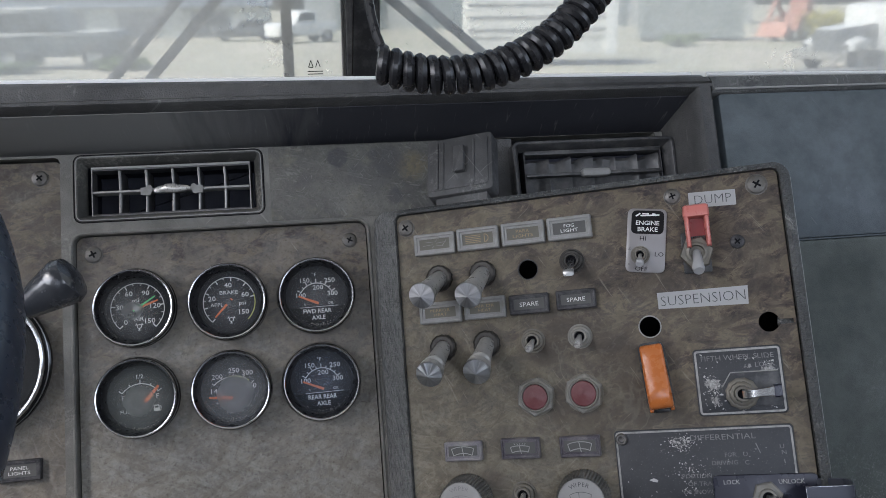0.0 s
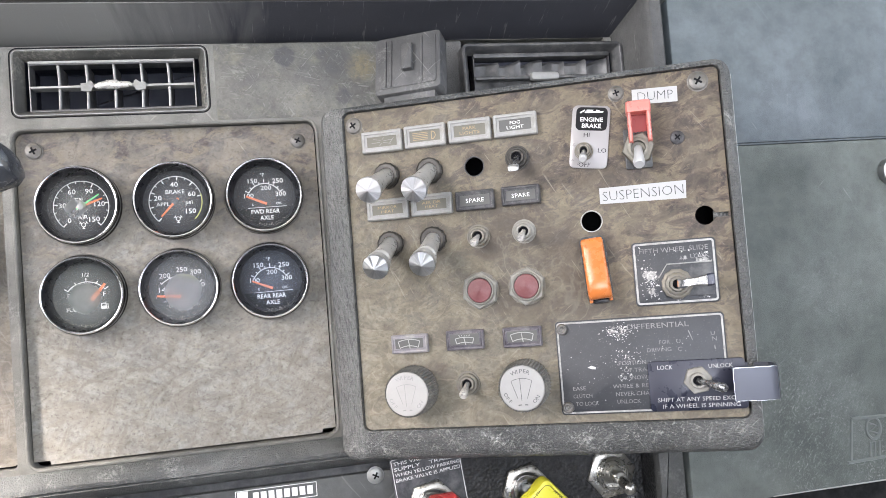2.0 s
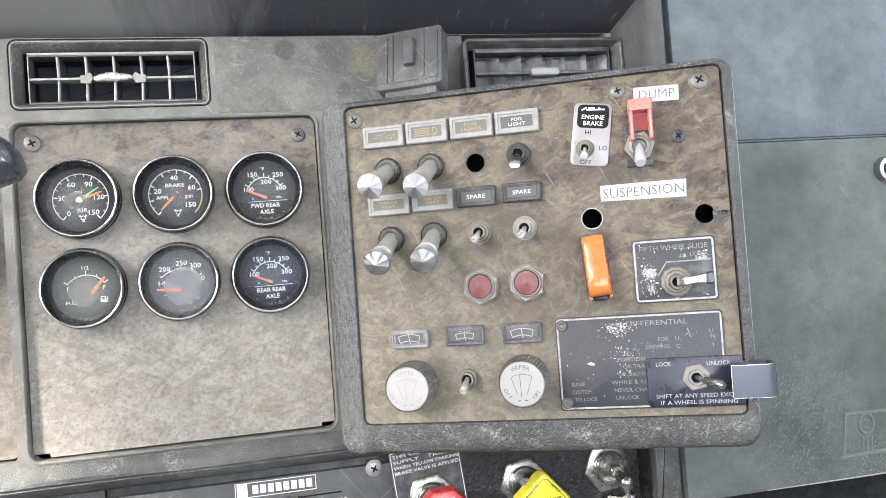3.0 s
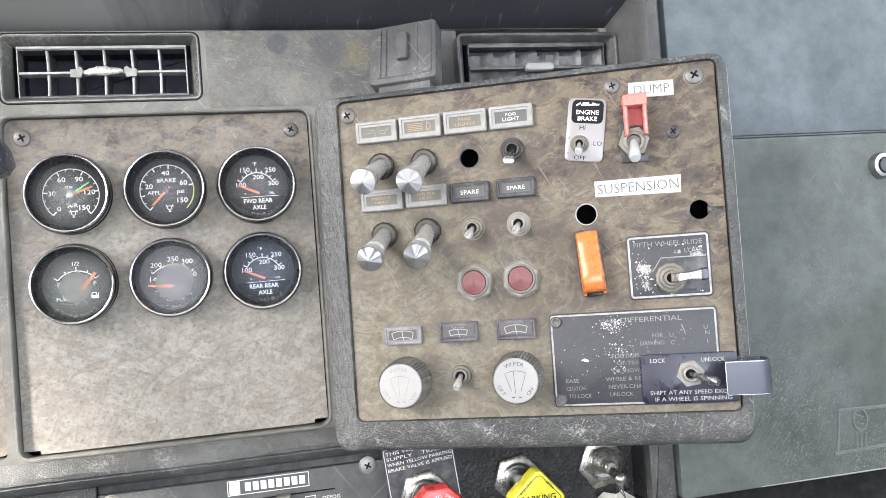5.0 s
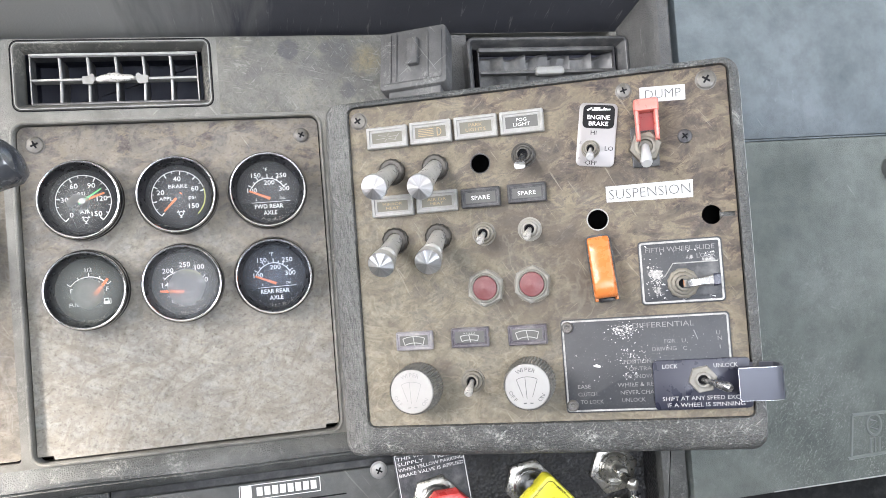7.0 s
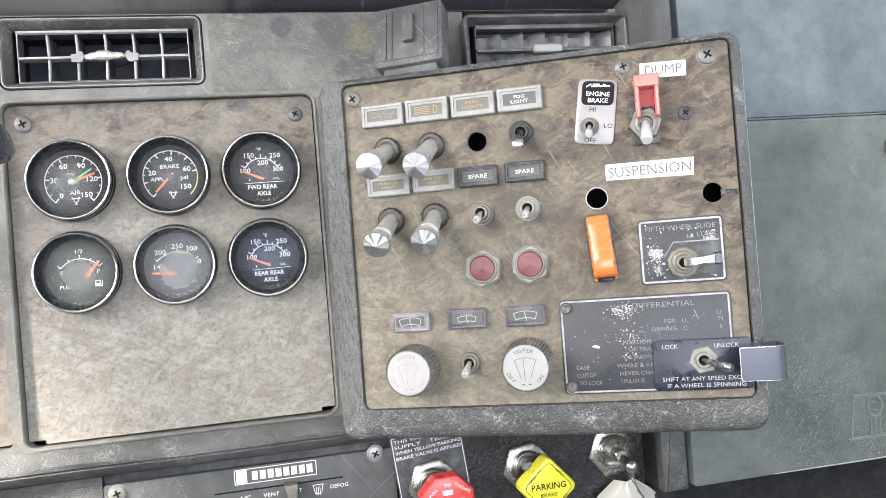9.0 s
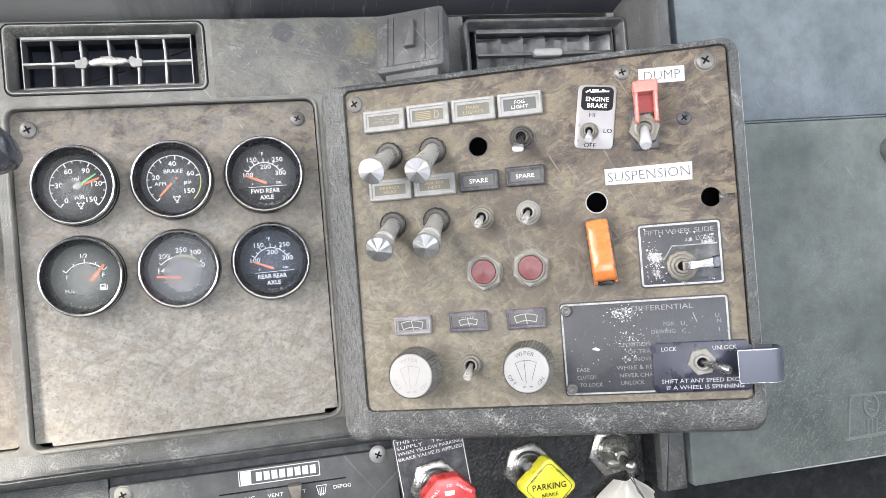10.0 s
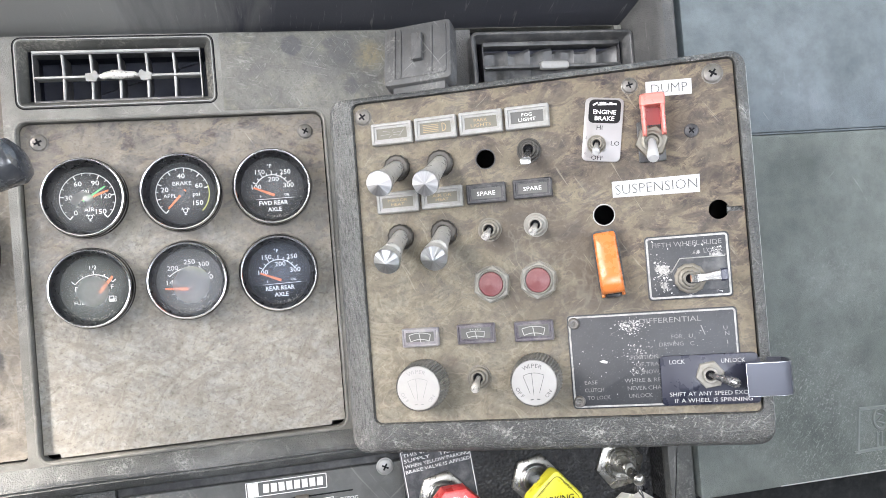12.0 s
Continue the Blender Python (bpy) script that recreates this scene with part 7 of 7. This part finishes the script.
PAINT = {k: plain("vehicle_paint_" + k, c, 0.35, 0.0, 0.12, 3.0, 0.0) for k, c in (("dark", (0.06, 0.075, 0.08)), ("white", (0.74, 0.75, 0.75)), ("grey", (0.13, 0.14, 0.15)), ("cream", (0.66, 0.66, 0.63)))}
TYRE = plain("tyre_rubber", (0.025, 0.025, 0.026), 0.8, var=0.2, scale=10)
AUTOGLASS = plain("vehicle_glass", (0.03, 0.04, 0.045), 0.35, var=0.1, bump=0.0)
RIM = plain("wheel_steel", (0.45, 0.45, 0.45), 0.4, 0.8, 0.1, 8)


def wheel(parent, x, y, r, w):
    t = part("wheel", lathe(B(), [(r * 0.55, -w / 2), (r * 0.93, -w / 2), (r, -w * 0.35), (r, w * 0.35), (r * 0.93, w / 2), (r * 0.55, w / 2)], 28), TYRE, parent, "", pose(x, y, r, 90))
    part("rim", lathe(B(), [(0, -w * 0.30), (r * 0.30, -w * 0.36), (r * 0.56, -w * 0.46), (r * 0.56, w * 0.46), (r * 0.30, w * 0.36), (0, w * 0.30)], 24), RIM, t)


def side_slab(prof, w, bev):
    """A vehicle body from its side outline, x along and z up, w wide, its long edges rounded."""
    bm = B()
    rings = []
    for y, k in ((-w / 2, bev), (-w / 2 + bev, 0.0), (w / 2 - bev, 0.0), (w / 2, bev)):
        rings.append([(x, y, z) for x, z in (inset(prof, k) if k else prof)])
    return loft(bm, rings)


def vehicle(name, m, label, paint, body, cabin, w, wheels, r, panes):
    v = thing(name, m, label, "vehicle")
    part("body", side_slab(body, w, 0.10), paint, v)
    part("cabin", side_slab(cabin, w * 0.90, 0.12), paint, v)
    for x0, x1, z0, z1, lean in panes:
        for s in (-1, 1):
            part("side_window", slab(B(), [(x0, z0), (x1, z0), (x1 - lean * 0.3, z1), (x0 + lean, z1)], -0.01, 0.012), AUTOGLASS, v, "", Matrix.Translation((0, s * w * 0.45, 0)) @ pose(0, 0, 0, 90))
    for x in wheels:
        for s in (-1, 1):
            wheel(v, x, s * (w / 2 - 0.12), r, 0.26)
    for s in (-1, 1):
        part("headlight", lathe(B(), [(0, 0.03), (0.09, 0.02), (0.11, 0.0)], 16), RIM, v, "", pose(body[0][0] + 0.01, s * w * 0.36, 0.95, 0, -90))
    return v


SUV_BODY = [(-2.2, 0.45), (2.2, 0.45), (2.25, 1.15), (2.1, 1.25), (-2.0, 1.25), (-2.25, 1.10)]
SUV_CAB = [(-0.50, 1.23), (2.2, 1.23), (2.15, 1.92), (2.0, 2.02), (-0.10, 2.02), (-0.25, 1.94)]
PU_CAB = [(-1.0, 1.23), (0.75, 1.23), (0.70, 1.95), (0.5, 2.03), (-0.35, 2.03), (-0.55, 1.95)]
CAR_BODY = [(-2.2, 0.30), (2.2, 0.30), (2.25, 0.85), (2.0, 0.98), (-1.0, 0.95), (-2.2, 0.80)]
CAR_CAB = [(-0.9, 0.94), (1.7, 0.94), (1.1, 1.42), (0.9, 1.47), (-0.2, 1.47), (-0.4, 1.42)]
vehicle("off_road_car", pose(-9.5, 32.8, 0, 0, 0, 174) @ Matrix.Scale(1.12, 4), "dark boxy off-road car parked on the gravel", PAINT["dark"], SUV_BODY, SUV_CAB, 1.9, (-1.45, 1.45), 0.46, ((-0.25, 0.85, 1.36, 1.88, 0.18), (1.0, 2.0, 1.36, 1.88, 0.0)))
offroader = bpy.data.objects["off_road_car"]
# pale slabs put the light on the roof and hood into the colour
part("roof", slab(B(), rrect(2.25, 1.6, 0.15, 4, 1.0, 0.0), 2.00, 2.07, 0.03), PAINT["cream"], offroader, "pale slab painting in light on the roof")
part("hood_top", slab(B(), rrect(1.2, 1.55, 0.12, 4, -1.45, 0.0), 1.24, 1.29, 0.02), PAINT["cream"], offroader, "pale slab painting in light on the hood")
vehicle("pickup_truck", pose(-0.3, 53.5, 0, 0, 0, 30), "white pickup truck parked across the yard", PAINT["white"], SUV_BODY, PU_CAB, 1.9, (-1.45, 1.45), 0.42, ((-0.6, 0.6, 1.40, 1.90, 0.25),))
vehicle("parked_car", pose(-4.3, 58.0, 0, 0, 0, 10), "dark car parked far across the yard", PAINT["grey"], CAR_BODY, CAR_CAB, 1.8, (-1.4, 1.4), 0.34, ((-0.5, 0.5, 1.02, 1.40, 0.3), (0.6, 1.3, 1.02, 1.40, 0.0)))
tr = thing("semi_truck", pose(18.7, 23.9, 0, 0, 0, 22) @ Matrix.Scale(0.84, 4), "white-cabbed semi truck with a grey hood and bright grille", "vehicle")
part("hood", side_slab([(-2.6, 0.7), (0, 0.7), (0, 1.75), (-2.4, 1.55), (-2.6, 1.45)], 1.25, 0.15), PAINT["grey"], tr)
# white slab paints the skylight onto the grey hood
part("hood_top", side_slab([(-2.45, 1.57), (0, 1.77), (0, 1.81), (-2.45, 1.61)], 1.0, 0.02), PAINT["white"], tr, "white slab painting in light on the hood top")
part("grille", slab(B(), span(-0.45, 0.45, 0.55, 1.45, 0.05), 0, 0.05, 0.02), RIM, tr, "bright grille", pose(-2.62, 0, 0, 0, -90) @ pose(0, 0, 0, 0, 0, 90))
part("cab", side_slab([(0, 0.7), (1.9, 0.7), (1.9, 2.6), (0.3, 2.55), (0.05, 2.4)], 2.0, 0.12), PAINT["white"], tr)
part("windscreen", slab(B(), span(-0.85, 0.85, 1.80, 2.30, 0.06), 0, 0.03), AUTOGLASS, tr, "", pose(0.02, 0, 0, 0, -90) @ pose(0, 0, 0, 0, 0, 90))
part("bumper", block(B(), -2.85, -2.6, -1.15, 1.15, 0.45, 0.80, 0.04), RIM, tr)
for s in (-1, 1):
    part("fender", side_slab([(-2.5, 0.75), (-0.9, 0.75), (-1.1, 1.20), (-1.7, 1.32), (-2.3, 1.15)], 0.45, 0.10), PAINT["white"], tr, "", Matrix.Translation((0, s * 0.85, 0)))
    wheel(tr, -1.75, s * 0.92, 0.50, 0.28)
    wheel(tr, 2.6, s * 0.92, 0.50, 0.50)
    part("exhaust_stack", tube(B(), [(2.0, s * 1.0, 1.0), (2.0, s * 1.0, 3.0)], 0.07, 12), RIM, tr)
    part("headlight", lathe(B(), [(0, 0.05), (0.10, 0.03), (0.12, 0.0), (0.10, -0.15)], 16), RIM, tr, "", pose(-2.6, s * 0.85, 1.0, 0, -90))
part("chassis", block(B(), 1.9, 4.4, -0.45, 0.45, 0.6, 0.9, 0.02), TYRE, tr)
tl = thing("box_trailer", pose(8.6, 29.2, 0, 0, 0, -6), "pale box trailer standing in the yard", "trailer")
part("box", block(B(), -2.6, 2.7, -1.2, 1.2, 1.05, 3.4, 0.04), PAINT["cream"], tl)
for z in (1.30, 1.75, 2.20):
    part("rail", block(B(), -2.62, 2.72, -1.235, -1.19, z, z + 0.07, 0.01), RIM, tl)
part("skirt", block(B(), -2.5, 2.6, -1.15, -1.05, 0.45, 1.05, 0.01), PAINT["cream"], tl)
part("corner_post", block(B(), 2.55, 2.95, -1.28, -1.15, 0.40, 3.4, 0.02), PAINT["white"], tl)
for x in (-1.6, -0.5):
    wheel(tl, x, -0.9, 0.5, 0.3)
    wheel(tl, x, 0.9, 0.5, 0.3)
METALWALL = plain("weathered_steel_wall", (0.25, 0.28, 0.28), 0.7, var=0.25, scale=0.6, bump=0.0)
ct = thing("shipping_container", pose(23.5, 46.0, 0, 0, 0, -20), "grey-green shipping container at the edge of the yard", "container")
part("shell", block(B(), -3.0, 3.0, -1.2, 1.2, 0.12, 2.5, 0.03), METALWALL, ct)
for k in range(24):
    part("rib", block(B(), -2.9 + 0.25 * k, -2.78 + 0.25 * k, -1.25, -1.19, 0.2, 2.4, 0.01), METALWALL, ct)
mach = thing("orange_loader", pose(29.5, 44.0, 0, 0, 0, 35), "orange tracked loader, its colour dulled for haze", "machine")
# the haze in front of the machine is put into this dulled orange
MO = plain("hazed_machine_orange", (0.40, 0.19, 0.14), 0.5, var=0.2, scale=4, bump=0.0)
part("body", side_slab([(-1.8, 0.6), (1.6, 0.6), (1.6, 1.5), (0.4, 1.7), (-1.6, 1.4)], 1.6, 0.1), MO, mach)
part("cab", side_slab([(-0.2, 1.6), (1.0, 1.6), (0.95, 2.6), (-0.1, 2.6)], 1.1, 0.08), MO, mach)
part("boom", tube(B(), [(-0.8, 0.5, 1.3), (-2.2, 0.5, 2.3), (-3.2, 0.5, 1.0)], 0.14, 10), MO, mach)
part("bucket", side_slab([(-3.8, 0.3), (-2.9, 0.3), (-2.9, 1.1), (-3.2, 1.1)], 1.7, 0.05), MO, mach)
for x in (-1.1, 1.1):
    for s in (-1, 1):
        wheel(mach, x, s * 0.85, 0.55, 0.35)
LEAF = plain("yellow_green_leaves", (0.30, 0.27, 0.05), 0.7, var=0.5, scale=2.0, bump=0.0)


def bush(m, label, r, h, seed, mat):
    """A shrub: a few stems and a cloud of small leaves."""
    rnd = random.Random(seed)
    s = thing("bush", m, label, "bush")
    bm = B()
    tips = []
    for _ in range(9):
        a, k = rnd.uniform(0, math.tau), rnd.uniform(0.2, 0.9)
        tip = (r * k * math.cos(a), r * k * math.sin(a), h * rnd.uniform(0.6, 0.95))
        tips.append(tip)
        tube(bm, [(0.1 * math.cos(a), 0.1 * math.sin(a), 0), (tip[0] * 0.6, tip[1] * 0.6, tip[2] * 0.6), tip], [0.03, 0.02, 0.008], 5)
    part("stems", bm, TYRE, s)
    vs, fs = [], []
    for _ in range(1500):
        t = rnd.choice(tips)
        k = rnd.uniform(0.35, 1.05)
        c = Vector((t[0] * k + rnd.gauss(0, 0.2 * r), t[1] * k + rnd.gauss(0, 0.2 * r), max(0.05, t[2] * k + rnd.gauss(0, 0.08 * h))))
        u = Vector((rnd.gauss(0, 1), rnd.gauss(0, 1), rnd.gauss(0, 1))).normalized() * 0.11
        v = u.orthogonal().normalized() * 0.06
        n = len(vs)
        vs += [c - u, c + v, c + u, c - v]
        fs.append((n, n + 1, n + 2, n + 3))
    me = bpy.data.meshes.new("leaves")
    me.from_pydata([tuple(v) for v in vs], [], fs)
    me.materials.append(mat)
    lv_ = new("leaves", me)
    lv_.parent = s


bush(pose(27.3, 38.0, 0), "yellow-flowered shrub beside the machines", 1.2, 1.9, 2, LEAF)
GRASS = plain("yard_weeds", (0.12, 0.16, 0.06), 0.8, var=0.5, scale=2.0, bump=0.0)
bush(pose(-7.0, 31.0, 0), "low green weeds on the gravel", 0.9, 0.45, 3, GRASS)
bush(pose(-10.6, 30.5, 0), "low green weeds on the gravel", 0.9, 0.4, 4, GRASS)
bush(pose(20.0, 40.0, 0), "low green weeds on the gravel", 1.3, 0.6, 5, GRASS)
shed = thing("long_shed", pose(-17, 66, 0), "long low grey shed behind the yard", "building")
part("wall", block(B(), -16, 14, 0, 8, 0, 2.35), plain("pale_shed_cladding", (0.46, 0.49, 0.48), 0.7, var=0.2, scale=0.5, bump=0.0), shed)
part("roof", loft(B(), [[(x, -0.5, 2.3), (x, 4, 2.75), (x, 8.5, 2.3), (x, 8.5, 2.4), (x, 4, 2.9), (x, -0.5, 2.4)] for x in (-16.4, 14.4)]), PAINT["grey"], shed)
for k in range(5):
    part("door", block(B(), -14 + 5.5 * k, -11 + 5.5 * k, -0.06, 0.0, 0.0, 2.0, 0.02), PAINT["grey"], shed)
far = thing("workshop", pose(18, 80, 0), "pale grey workshop behind the yard", "building")
part("wall", block(B(), -18, 30, 0, 10, 0, 6.0), plain("pale_cladding", (0.48, 0.49, 0.48), 0.7, var=0.15, scale=0.4, bump=0.0), far)
part("roof", loft(B(), [[(x, -0.6, 6.0), (x, 5, 7.6), (x, 10.6, 6.0), (x, 10.6, 6.2), (x, 5, 7.8), (x, -0.6, 6.2)] for x in (-18.5, 30.5)]), METALWALL, far)
for k in range(5):
    part("roller_door", block(B(), -15 + 8.5 * k, -10 + 8.5 * k, -0.08, 0.0, 0.0, 4.4, 0.03), METALWALL, far)

# ---- wipers and marks on the windscreen ----
for x0, slope in ((-0.174, 0.915), (-0.136, 0.926), (0.216, -1.17), (0.186, -1.17)):
    wp = thing("windscreen_wiper", RAKE, "slim dark wiper arm rod outside the windscreen", "wiper", "wiper rods")
    at = lambda y: (x0 + (y - 0.0345) * slope, y, -0.03)
    part("rod", tube(B(), [at(-0.02), at(0.06), at(0.30)], 0.0052, 10), DARKFRAME, wp)
    part("pivot", lathe(B(), [(0.012, -0.035), (0.012, -0.024), (0.008, -0.020), (0, -0.020)], 18), BLACK, wp, "", pose(at(-0.02)[0], -0.02, 0))
# thin dark bar beside the centre post, taken as a rubber strip
dv = thing("upright_strip", RAKE, "thin dark upright strip on the windscreen", "strip")
part("strip", slab(B(), [(-0.0102, 0.0), (0.0005, 0.0), (0.016, 0.72), (0.0045, 0.72)], -0.016, -0.005, 0.002), BLACK, dv)
bm = B()
for x in (-0.0042, 0.0030):
    bar(bm, x - 0.0026, 0.0, x, 0.0080, 0.0009, 0.0)
    bar(bm, x, 0.0080, x + 0.0022, 0.0, 0.0009, 0.0)
bar(bm, -0.0062, 0.0, -0.0020, 0.0, 0.0008, 0.0)
for k in (0, 1):
    bar(bm, -0.0080, -0.0045 - 0.003 * k, 0.0080, -0.0045 - 0.003 * k, 0.0011, 0.0)
stk = thing("glass_mark", RAKE @ pose(0.0232, 0.0440, 0.0012), "small etched maker's mark on the windscreen", "mark")
part("mark", bm, INK, stk)
